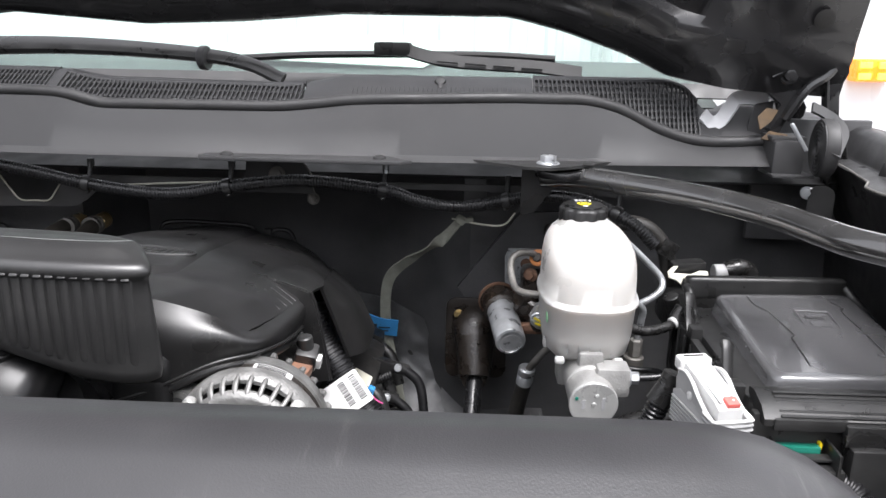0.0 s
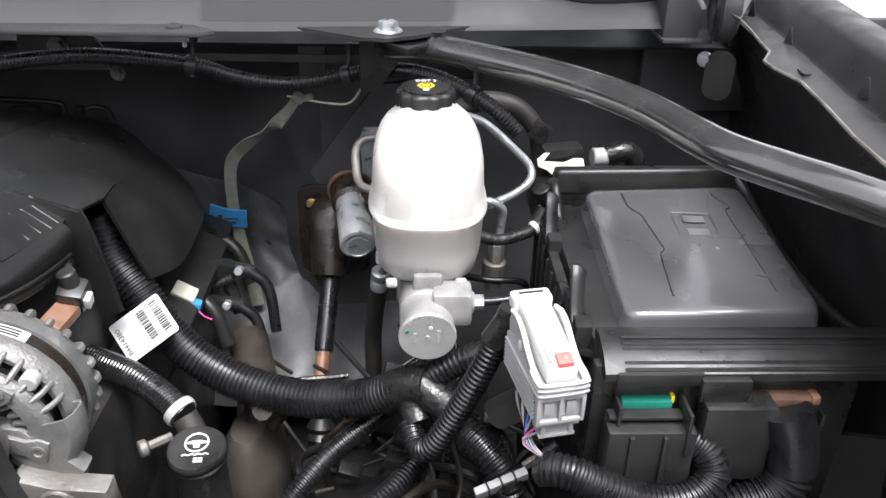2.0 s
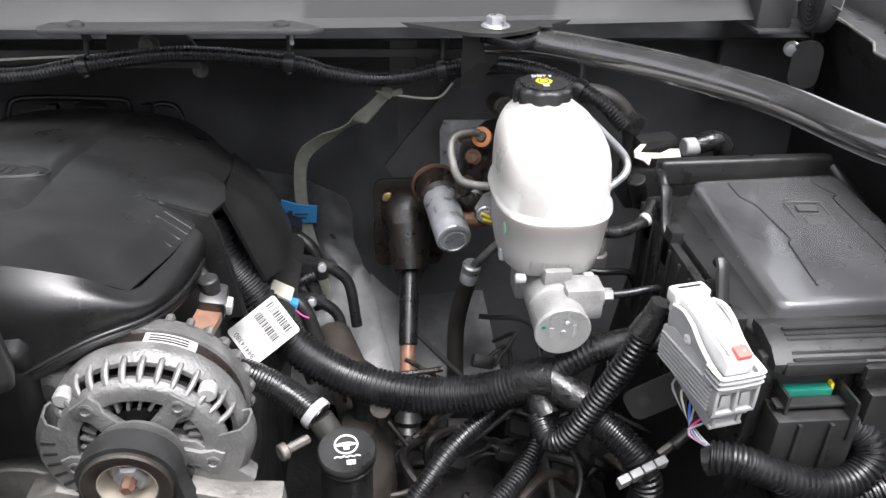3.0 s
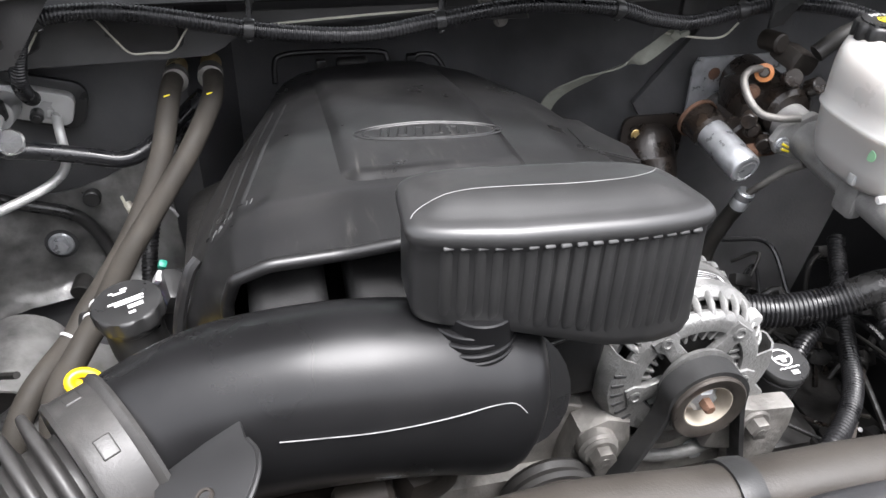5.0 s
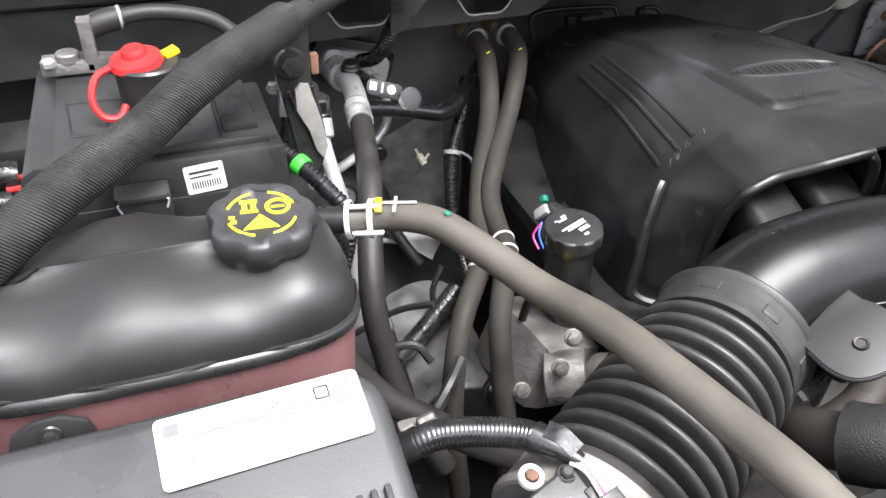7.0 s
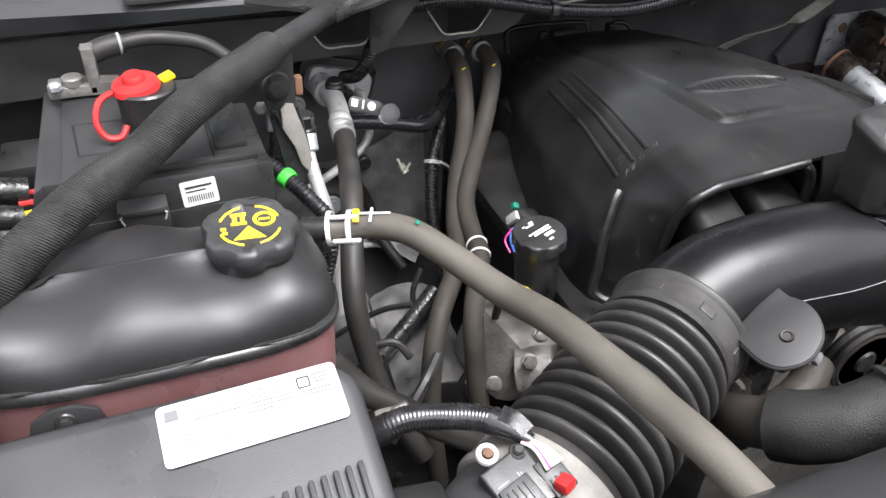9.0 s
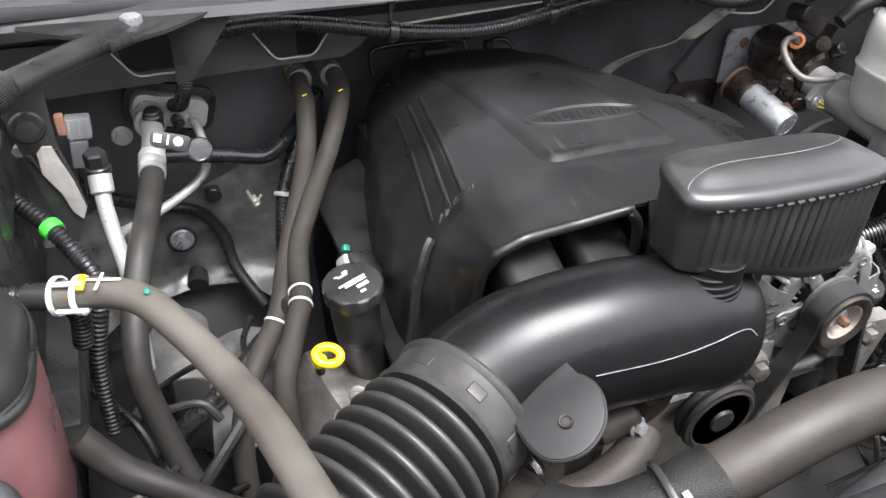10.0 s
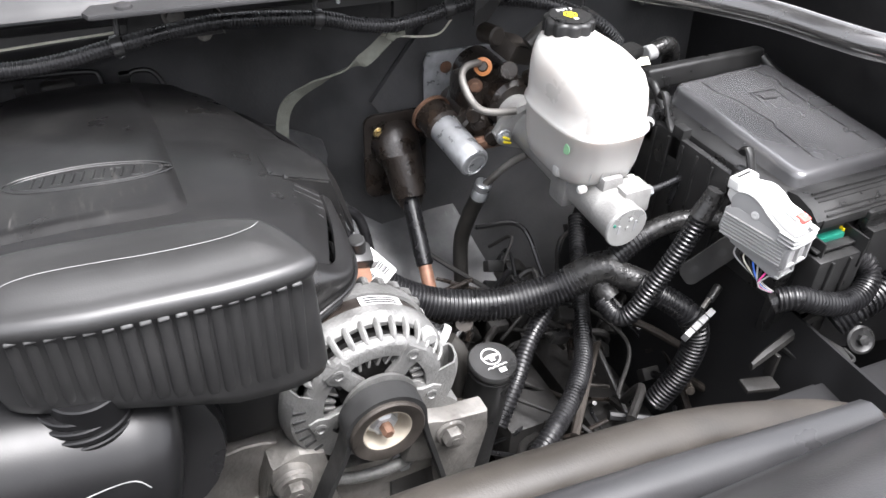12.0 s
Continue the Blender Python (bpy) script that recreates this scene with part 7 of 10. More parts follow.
# ---------- engine under the cover ----------
eng = thing("engine_block", (-0.4, 0.95, 0.6), "grimy dark engine below its plastic cover", "engine")
part("block", merge(box((-0.4, 1.0, 0.76), (0.46, 0.5, 0.34), 0.03), box((-0.4, 0.99, 0.96), (0.4, 0.46, 0.12), 0.03)), DARK, eng)
part("front_case", merge(box((-0.35, 0.72, 0.72), (0.3, 0.08, 0.36), 0.03), rod(V(-0.34, 0.7, 0.9), V(-0.34, 0.76, 0.9), 0.07, 24)), ALUDULL, eng, "grimy aluminium front case")
for x in (-0.562, -0.484, -0.406, -0.33):
    part("intake_runner", merge(box((x, 0.75, 1.085), (0.062, 0.11, 0.05), 0.014, (20, 0, 0), 3), box((x, 0.72, 1.03), (0.06, 0.05, 0.1), 0.014, (0, 0, 0), 3)), RUNNER, eng, "dark plastic intake runner")
part("valve_cover", box((-0.62, 0.98, 0.93), (0.1, 0.42, 0.07), 0.02, (0, -25, 0)), DARK, eng, "dark valve cover")
part("valve_cover", box((-0.19, 1.06, 0.9), (0.1, 0.28, 0.07), 0.02, (0, 25, 0)), DARK, eng, "dark valve cover")
rnd = random.Random(5)
for k in range(4):
    y = 1.0 + 0.08 * k
    part("coil_pack", box((-0.17, y, 0.9), (0.045, 0.04, 0.035), 0.006, (0, 25, 5)), BLACK, eng, "black ignition coil")
    part("plug_boot", tube([V(-0.155, y - 0.01, 0.895), V(-0.13, y - 0.02, 0.875), V(-0.115, y - 0.03, 0.83)], 0.01, 10, 0.005), BLACK, eng, "rubber plug boot")
for at in ((-0.14, 1.135, 0.9), (-0.155, 1.11, 0.86)):
    part("sensor_plug", merge(box(at, (0.05, 0.026, 0.022), 0.004, (0, 25, 30)), rod(V(*at) + V(0.018, 0.008, -0.006), V(*at) + V(0.045, 0.018, -0.018), 0.01, 12)), BLACK, eng, "black sensor plug")
    part("plug_pin", rod(V(*at) + V(0.03, 0.004, -0.006), V(*at) + V(0.031, -0.014, 0.0), 0.006, 12), ZINC, eng)
    part("plug_lead", tube([V(*at) + V(0.04, 0.014, -0.014), V(*at) + V(0.065, 0.01, -0.04), V(*at) + V(0.075, -0.01, -0.1)], 0.008, 10, 0.006), CONDUIT, eng)
part("plug_conduit", loom([V(-0.2, 1.13, 0.88), V(-0.16, 1.12, 0.875), V(-0.12, 1.13, 0.885)], 0.008, 0.004, 0.0012, 10), CONDUIT, eng)
part("exhaust_shield", loft([[V(-0.06 + r * math.cos(a), 0.9 + r * 1.5 * math.sin(a), z) for a in [2 * math.pi * k / 20 for k in range(20)]] for r, z in ((0.03, 0.66), (0.045, 0.72), (0.04, 0.78), (0.02, 0.82))]), EARTHY, eng, "grimy brown exhaust shield")
part("manifold", tube([V(-0.1, 1.1, 0.8), V(-0.07, 1.0, 0.79), V(-0.05, 0.9, 0.76), V(-0.06, 0.82, 0.68)], 0.028, 14, 0.01), EARTHY, eng, "rusty brown exhaust manifold")
for k in range(4):
    part("heat_wrap", tube([V(-0.07 + 0.012 * k, 0.93 - 0.02 * k, 0.87), V(-0.055 + 0.01 * k, 0.92, 0.83), V(-0.065, 0.9, 0.78)], 0.012, 10, 0.006), EARTHY if k % 2 else DARK, eng)
# yellow dipstick
dip = thing("dipstick", (-0.745, 0.81, 0.9), "yellow ring-pull oil dipstick", "dipstick")
dm = facing(V(-0.746, 0.803, 0.98), (0.1, -0.45, 0.9), (0.3, 1, 0.4))
part("ring", tube([dm @ V(0.013 * math.cos(a), 0.0095 * math.sin(a), 0) for a in [2 * math.pi * j / 20 for j in range(21)]], 0.0048, 12, 0.003), YELLOWPL, dip, "yellow plastic ring pull")
part("stem", rod(dm @ V(-0.007, -0.002, -0.002), dm @ V(-0.007, -0.004, -0.016), 0.0065, 14), YELLOWPL, dip, "yellow plastic stem")
part("tube", tube([V(-0.75, 0.84, 0.95), V(-0.74, 0.87, 0.88), V(-0.72, 0.9, 0.8)], 0.005, 8, 0.01), DARK, dip, "thin dark tube")
# oil filler
oil = thing("oil_filler", (-0.7, 0.85, 0.9), "black oil filler cap with white print on its neck", "oil cap")
OC = V(-0.704, 0.848, 1.014)
OA = V(-0.06, -0.06, 1).normalized()
oc = part("cap", lathe([(0.0285, 0), (0.0322, 0.002), (0.0325, 0.0145), (0.0308, 0.0168), (0.028, 0.0174), (0, 0.0178)], OC, OA, 96, wave=(9, 0.055, 0, 2)), BLACK, oil, "black scalloped cap", sharp=50)
part("neck", tube([OC + OA * 0.002, OC - OA * 0.035, OC - OA * 0.07 + V(0.004, 0.004, 0), OC - OA * 0.13 + V(0.012, 0.012, 0)], (0.0265, 0.0255), 24, 0.006), BLACK, oil, "black filler neck")
om = facing(OC + OA * 0.0179, OA, (-0.35, 1, 0))
bars([(0.0, 0.0015, 0.032, 0.0022), (0.002, -0.0025, 0.026, 0.0022), (0.006, -0.008, 0.014, 0.0016), (0.006, -0.0108, 0.014, 0.0016), (0.001, -0.0175, 0.006, 0.003), (-0.003, 0.014, 0.012, 0.0022), (0.002, 0.0175, 0.006, 0.003), (-0.01, 0.0165, 0.004, 0.0015)], om, WHITEINK, "cap_print", oc)
part("sealing_ring", rod(OC - OA * 0.006, OC + OA * 0.001, 0.029, 24), BLACK, oil)

# ---------- intake resonator ----------
rs = thing("intake_resonator", (-0.385, 0.655, 1.12), "black moulded intake resonator box with ribbed front", "air intake")
RC = -0.383


def front_y(x, k=0.0):
    u = (x - RC) / 0.1
    return 0.6135 + 0.0115 * u * u - 0.003 * u + k


def res_pt(u, f, z, c):
    """A point of the box: u along it, f from its front to its rear, c the inset of the rounded ends."""
    xf, xr = -0.382 + 0.1072 * u, -0.3975 + 0.0905 * u
    x = xf + (xr - xf) * min(1.0, max(0.0, f)) ** 1.5
    x += 0.008 * max(0.0, u) ** 4 * max(0.0, 1.205 - z) / 0.08
    yf = front_y(xf)
    yr = 0.6835 + 0.002 * (1 - u * u) - 0.004 * u
    return V(x, yf + c + (yr - yf - 2 * c) * f, z)


def res_foot(u):
    return float(np.interp(u, (-1, -0.5, 0, 0.35, 0.7, 1), (1.142, 1.136, 1.124, 1.108, 1.102, 1.103)))


def rib_foot(u):
    return float(np.interp(u, (-1, -0.5, 0, 0.35, 0.7, 1), (1.159, 1.152, 1.141, 1.13, 1.126, 1.124)))


def res_rise(u, f):
    """How the upper side climbs to the rear and falls off at the ends."""
    return 0.0028 - 0.0014 * u + 0.013 * f - 0.012 * max(0.0, -u - 0.55) ** 1.5 - 0.004 * max(0.0, u) ** 3


rings = []
for d, z in ((0.026, None), (0.012, None), (0.006, None), (0.0038, None), (0.0035, 1.19), (0.0033, 1.2015), (0.002, 1.2045), (0.0006, 1.2075), (0.0, 1.2105), (0.0008, 1.2136), (0.003, 1.2162), (0.007, 1.2174), (0.0115, 1.2174), (0.016, 1.218), (0.022, 1.2192), (0.028, 1.2202), (0.0335, 1.2206)):
    ring_ = []
    for k in range(136):
        a = 2 * math.pi * (k + 0.5) / 136
        ca, sa = math.cos(a), math.sin(a)
        u = math.copysign(abs(ca) ** (2 / 7.5), ca) * (1 - d / 0.105)
        f = 0.5 + 0.5 * math.copysign(abs(sa) ** (2 / 6.5), sa) * (1 - d / 0.035)
        if z is None:
            zz = res_foot(u) + {0.026: 0.0, 0.012: 0.0012, 0.006: 0.006}.get(d, 0.016)
        else:
            zz = z + res_rise(u, f) * min(1.0, max(0.0, (z - 1.19) / 0.02))
        ring_.append(res_pt(u, f, zz, 0.0))
    rings.append(ring_)
part("body", loft(rings), RESPL, rs, sharp=60)
for k in range(17):
    x = -0.464 + 0.168 * k / 16
    y = front_y(x) + 0.0032
    u = (x - RC) / 0.1
    lo = rib_foot(u) - 0.002
    hi = 1.2103 - 0.0016 * u - 0.0035 * max(0.0, u) ** 3 - 0.006 * max(0.0, -u - 0.6) ** 1.5
    rib = part("front_rib", loft([[V(x + dx * w, y + 0.002 - (0.003 + dp * 0.7) * d, z) for dx, d in ((-0.0046, 0), (-0.0036, 0.62), (-0.0016, 1.0), (0.0016, 1.0), (0.0036, 0.62), (0.0046, 0))] for z, dp, w in ((lo, -0.003, 0.7), (lo + 0.006, -0.0006, 1.0), (1.17, 0.0, 1.0), (hi - 0.004, 0.0, 1.0), (hi - 0.001, -0.0008, 0.95), (hi, -0.003, 0.8))]), RESPL, rs, "upright rib", sharp=30)
    # separate cap tone stands in for the gloss on the rib top
    part("rib_cap", box((x, y - 0.001, hi - 0.0018), (0.0074, 0.0036, 0.003), 0.0013, (40, 0, 2), 3), GLOSSCAP, rib, "rib top with the gloss put into its tone")
seam = []
for u, f in ((-0.955, 0.26), (-0.92, 0.34), (-0.84, 0.43), (-0.7, 0.51), (-0.5, 0.56), (-0.2, 0.57), (0.1, 0.56), (0.4, 0.57), (0.6, 0.6), (0.78, 0.68), (0.9, 0.8)):
    g = (min(1 - abs(u), 0.25) * 0.105, (0.5 - abs(f - 0.5)) * 0.07)
    zt = float(np.interp(min(g), (0.003, 0.007, 0.0115, 0.016, 0.022, 0.028), (1.2162, 1.2174, 1.2174, 1.218, 1.2192, 1.2202)))
    seam.append(res_pt(u, f, zt + res_rise(u, f) + 0.0011, 0.0))
part("mould_seam", tube(seam, 0.0003, 6, 0.004), MOULDLINE, rs, "thin pale mould line")
for z, r in ((1.139, 0.028), (1.1335, 0.031), (1.128, 0.0335), (1.1225, 0.0345), (1.117, 0.035)):
    part("neck_ring", rod(V(-0.442, 0.645, z - 0.0045), V(-0.442, 0.645, z + 0.0005), r, 40, 0.0009), DUCT, rs, "stepped neck ring")
part("neck", rod(V(-0.436, 0.64, 1.095), V(-0.436, 0.64, 1.15), 0.0245, 32, 0.001), DUCT, rs, "round neck under the box")

# ---------- intake duct and bellows ----------
dt = thing("intake_duct", (-0.5, 0.63, 1.04), "smooth satin black moulded intake duct", "air intake")
DP = [V(-0.692, 0.623, 1.052), V(-0.66, 0.64, 1.06), V(-0.61, 0.647, 1.075), V(-0.54, 0.645, 1.082), V(-0.48, 0.644, 1.077), V(-0.43, 0.645, 1.065), V(-0.395, 0.646, 1.055)]
path = smooth_path(DP, 0.005)
L = len(path) - 1
rad = [float(np.interp(i / L, (0, 0.1, 0.3, 0.6, 0.8, 0.9, 0.95, 0.98, 1.0), (0.0625, 0.064, 0.066, 0.0665, 0.0655, 0.066, 0.064, 0.058, 0.04))) for i in range(L + 1)]
part("body", sweep(path, rad, 44, 0.88, (0, 1, -0.25)), DUCT, dt, sharp=80)


def duct_skin(x, z):
    """The point on the duct's front skin at x and z."""
    i = min(range(L + 1), key=lambda k: abs(path[k].x - x))
    c, r = path[i], rad[i]
    return x, c.y - 0.88 * math.sqrt(max(0.0, r * r - (z - c.z) ** 2)) - 0.0008, z


part("throttle_elbow", tube([V(-0.405, 0.648, 1.055), V(-0.4, 0.68, 1.035), V(-0.4, 0.72, 1.02)], 0.048, 24, 0.008), DUCT, dt, "elbow to the throttle")
part("mould_seam", tube([V(*duct_skin(x, z)) for x, z in ((-0.578, 1.1), (-0.55, 1.0995), (-0.52, 1.0985), (-0.49, 1.0985), (-0.46, 1.099), (-0.435, 1.099), (-0.42, 1.096), (-0.412, 1.088))], 0.0005, 6, 0.004), MOULDLINE, dt, "pale mould line along the front")
# round fixing tab
tm2 = facing(V(-0.62, 0.556, 1.096), (-0.4, -0.1, 0.91), (0.2, 0.9, 0.3))
# teardrop plate: pointed where it springs from the duct, round below
edge = [(-0.039, 0.0071), (-0.0317, -0.0107), (-0.0216, -0.0221), (-0.009, -0.0257), (0.0058, -0.0233), (0.0191, -0.0131), (0.0263, -0.001), (0.0284, 0.0161), (0.0242, 0.0296), (0.0155, 0.0387)]
edge = [(q.x, q.y) for q in smooth_path([V(x, y, 0) for x, y in edge], 0.004)]
poly = [(0.011, 0.047), (0.0086, 0.053), (-0.014, 0.0388), (-0.0371, 0.0227), (-0.045, 0.0197)] + edge
tb_ = part("tab", prism(poly, 0.004, tm2, 0.0012), TANKPL, dt, "dark grey round fixing tab")
part("tab_rim", tube([tm2 @ V(x, y, 0.0006) for x, y in edge], 0.002, 8, 0.004), TANKPL, tb_, "rolled edge of the tab")
part("tab_eyelet", lathe([(0.0036, 0.0006), (0.004, 0.0024), (0.0055, 0.0026), (0.0062, 0.001), (0.0062, 0)], tm2 @ V(-0.0019, 0.0018, 0.0037), tm2.to_3x3() @ V(0, 0, 1), 20, hollow=True), WORNSTEEL, tb_, "small worn eyelet")
part("tab_hole", lathe([(0.004, 0), (0.004, 0.0012), (0, 0.0012)], tm2 @ V(-0.0019, 0.0018, 0.0037), tm2.to_3x3() @ V(0, 0, 1), 16), INKSHADE, tb_, "dark hole")

bl = thing("intake_bellows", (-0.77, 0.58, 1.0), "ribbed dark rubber intake bellows", "bellows")
B0, B1 = V(-0.682, 0.628, 1.053), V(-0.868, 0.52, 1.03)
bd = (B1 - B0).normalized()
blen = (B1 - B0).length
part("collar", lathe([(0.06, -0.004), (0.0685, -0.003), (0.07, 0.0), (0.0685, 0.003), (0.0665, 0.005), (0.066, 0.03), (0.0675, 0.033), (0.065, 0.036)], B0 - bd * 0.012, bd, 48), BELLOWS, bl, "smooth collar with a raised lip")
prof = []
h = 0.024
stepb = 0.0166
for k in range(10):
    w = 0.0685
    prof += [(0.047, h), (0.046, h + stepb * 0.1), (0.046, h + stepb * 0.3), (0.05, h + stepb * 0.38), (0.064, h + stepb * 0.45), (0.0675, h + stepb * 0.52), (w, h + stepb * 0.62), (w, h + stepb * 0.74), (0.0675, h + stepb * 0.84), (0.064, h + stepb * 0.91), (0.05, h + stepb * 0.97)]
    h += stepb
prof += [(0.0575, h), (0.0605, h + 0.003), (0.061, h + 0.03)]
part("folds", lathe(prof, B0, bd, 56), BELLOWS, bl, "deep rubber folds", sharp=50)
fr = frame_from(bd)
for a in (5, 50, 95, 140):
    mm = Matrix.Translation(B0) @ fr @ pose(0, 0, 0, 0, 0, a - 30)
    part("lug", moved(box((0.0655, 0, 0.006), (0.0028, 0.015, 0.011), 0.0013, segs=3), mm), BELLOWS, bl, "flat moulded pad")
mafo = thing("airflow_sensor_tube", (-0.9, 0.5, 1.0), "black air intake tube with a sensor plug and clamp", "air intake")
M0, M1 = B0 + bd * (blen - 0.014), B0 + bd * (blen + 0.14)
part("tube", rod(M0, M1, 0.0645, 40, 0.003), GREYPL, mafo)
# the cuff's pale colour holds both dust and a painted reflection
part("cuff", lathe([(0.062, -0.014), (0.0672, -0.0125), (0.0685, -0.009), (0.0685, 0.014), (0.07, 0.016), (0.07, 0.02), (0.0675, 0.0225), (0.062, 0.023)], B0 + bd * blen, bd, 48), DUSTY, mafo, "dusty rubber cuff with a pale reflection put into its colour")
topn = V(0.03, -0.25, 1).normalized()
sm = facing(V(-0.902, 0.506, 1.086), (-0.1, -0.35, 1), (-0.35, 1, 0.35)) @ Matrix.Scale(0.8, 4)
sensor = part("sensor_base", moved(box((0, 0, 0.004), (0.05, 0.056, 0.018), 0.003, segs=3), sm), BLACK, mafo, "black sensor block")
part("sensor_plate", moved(box((-0.006, -0.01, 0.0145), (0.032, 0.03, 0.005), 0.0015), sm), BLACK, sensor)
for k in range(4):
    part("sensor_rib", moved(box((-0.016 + 0.006 * k, -0.012, 0.0175), (0.0018, 0.024, 0.002), 0.0005), sm), BLACK, sensor)
bars([(0.004, 0.0025, 0.001, 0.014), (0.0065, 0.003, 0.001, 0.01), (-0.013, 0.008, 0.012, 0.001)], sm @ pose(0, 0, 0.0133), GREYINK, "moulded_print", sensor)
part("sensor_plug", moved(box((0.03, -0.012, 0.007), (0.024, 0.036, 0.016), 0.0025), sm), BLACK, mafo, "sensor connector")
for k in range(3):
    part("plug_rib", moved(box((0.0225 + 0.006 * k, -0.02, 0.0155), (0.002, 0.014, 0.002), 0.0005), sm), BLACK, mafo)
part("plug_lock", box((-0.876, 0.489, 1.101), (0.012, 0.011, 0.009), 0.0018, (-14, 0, 25)), RED, mafo, "red plug lock")
part("screw_eyelet", lathe([(0.0048, 0), (0.0085, 0), (0.0082, 0.003), (0.0048, 0.0032)], V(-0.9165, 0.531, 1.0985), topn, 24, hollow=True), LABEL, mafo, "pale chalky eyelet")
hexbolt("sensor_screw", V(-0.9165, 0.531, 1.099), topn, 0.0042, RUST, mafo, "rusty screw", washer=False)
part("screw", merge(rod(V(-0.8955, 0.525, 1.092), V(-0.8955, 0.524, 1.1035), 0.0068, 18, 0.001), rod(V(-0.8955, 0.5245, 1.1), V(-0.8955, 0.523, 1.107), 0.0046, 6)), BLACK, mafo, "black flanged screw")
LW = [V(-1.01, 0.592, 1.05), V(-0.992, 0.588, 1.078), V(-0.972, 0.583, 1.095), V(-0.955, 0.58, 1.1), V(-0.933, 0.573, 1.101), V(-0.911, 0.563, 1.102), V(-0.898, 0.552, 1.103)]
part("sensor_lead", loom(LW, 0.0102, 0.0029, 0.0005, 18), TAPEGLOSS, mafo, "shiny taped ribbed sensor lead")
part("lead_wrap", tube([V(-0.995, 0.588, 1.074), V(-0.985, 0.586, 1.086), V(-0.972, 0.583, 1.095)], 0.0109, 16, 0.004), TAPEGLOSS, mafo, "smooth tape wrap")
part("lead_wrap", tube([V(-0.902, 0.556, 1.103), V(-0.894, 0.545, 1.104), V(-0.888, 0.537, 1.103), V(-0.882, 0.529, 1.102)], (0.0112, 0.0055), 14, 0.003), TAPEGLOSS, mafo, "flattened tape end")
part("tape_flap", ribbon([V(-0.897, 0.552, 1.114), V(-0.89, 0.544, 1.1135), V(-0.884, 0.533, 1.109)], 0.013, 0.0008, (1, 0.6, 0.2), 0.004), TAPEGLOSS, mafo, "loose grey tape flap")
for k, m_ in enumerate((CREAM, LIGHTGREY, CREAM, PALEGREEN, CREAM, LIGHTGREY, PINKWIRE, CREAM)):
    e = k / 7
    part("wire", tube([V(-0.883 - 0.001 * k, 0.5295, 1.1035), V(-0.877 - 0.008 * e, 0.519, 1.106), V(-0.869 - 0.014 * e, 0.506 - 0.004 * e, 1.103)], 0.0014, 8, 0.003), m_, mafo)

# ---------- alternator ----------
AC = V(-0.222, 0.72, 1.006)
alt = thing("alternator", (-0.222, 0.72, 0.93), "cast aluminium alternator with slotted housing", "alternator")
AX = (0, -1, 0)


def ring(profile, n=48):
    profile = [(r, h * 0.55 if h < 0 else h) for r, h in profile]
    return lathe(profile, AC, AX, n, hollow=profile[0][0] > 0)


part("core", ring([(0.0, -0.06), (0.06, -0.06), (0.06, 0.02), (0.05, 0.026), (0.0, 0.026)]), DARK, alt, "dark rotor core")
part("rear_housing", ring([(0.066, -0.062), (0.074, -0.06), (0.076, -0.05), (0.0765, -0.026), (0.072, -0.024), (0.066, -0.024)]), ALU, alt)
part("stator_band", ring([(0.07, -0.026), (0.0735, -0.026), (0.0735, 0.004), (0.07, 0.004)]), BROWNIRON, alt, "brown steel stator band")
part("front_housing", ring([(0.07, 0.002), (0.0775, 0.003), (0.078, 0.01), (0.0765, 0.018), (0.072, 0.022), (0.068, 0.022)]), ALU, alt)
part("front_ring", ring([(0.049, 0.0405), (0.0605, 0.0415), (0.0635, 0.04), (0.0665, 0.035), (0.066, 0.031), (0.049, 0.034)]), ALU, alt, "flat cast front ring")
part("front_hub", ring([(0.02, 0.04), (0.034, 0.045), (0.036, 0.05), (0.02, 0.052)]), ALU, alt)
part("winding", lathe([(0.05 + 0.008 * math.cos(a), 0.016 + 0.008 * math.sin(a)) for a in [2 * math.pi * k / 10 for k in range(11)]], AC, AX, 40), COPPER, alt, "copper winding")
part("winding", lathe([(0.058 + 0.006 * math.cos(a), -0.027 + 0.006 * math.sin(a)) for a in [2 * math.pi * k / 10 for k in range(11)]], AC, AX, 40), COPPER, alt, "copper winding")
for k in range(13):
    a = radians(18 + 11.0 * k)
    c, s = math.cos(a), math.sin(a)
    p = lambda r, f: AC + V(r * c, -f, r * s)
    part("front_fin", tube([p(0.0735, 0.018), p(0.0722, 0.025), p(0.0685, 0.0315), p(0.063, 0.036)], 0.0033, 8, 0.004, 0.8), ALU, alt)
rows = []
for k in range(49):
    a = radians(158 + 212 * k / 48)
    lobe = 0.006 * max(0.0, math.cos(radians(158 + 212 * k / 48 - 196) * 2.2))
    rows.append([AC + V(r * math.cos(a), -f, r * math.sin(a)) for r, f in ((0.066, 0.016), (0.077 + lobe, 0.016), (0.0785 + lobe, 0.02), (0.077 + lobe, 0.031), (0.072 + lobe, 0.0375), (0.06, 0.0395))])
part("side_wall", surface(rows), ALU, alt, "closed cast wall of the front", solid=-0.002)
for a in (172, 181, 190, 199, 208, 217):
    q = AC + V(0.0705 * math.cos(radians(a)), -0.0392, 0.0705 * math.sin(radians(a)))
    part("wall_slot", box(tuple(q), (0.012, 0.004, 0.0034), 0.0012, (0, -(a - 180), 0)), INKSHADE, alt, "dark vent slot")
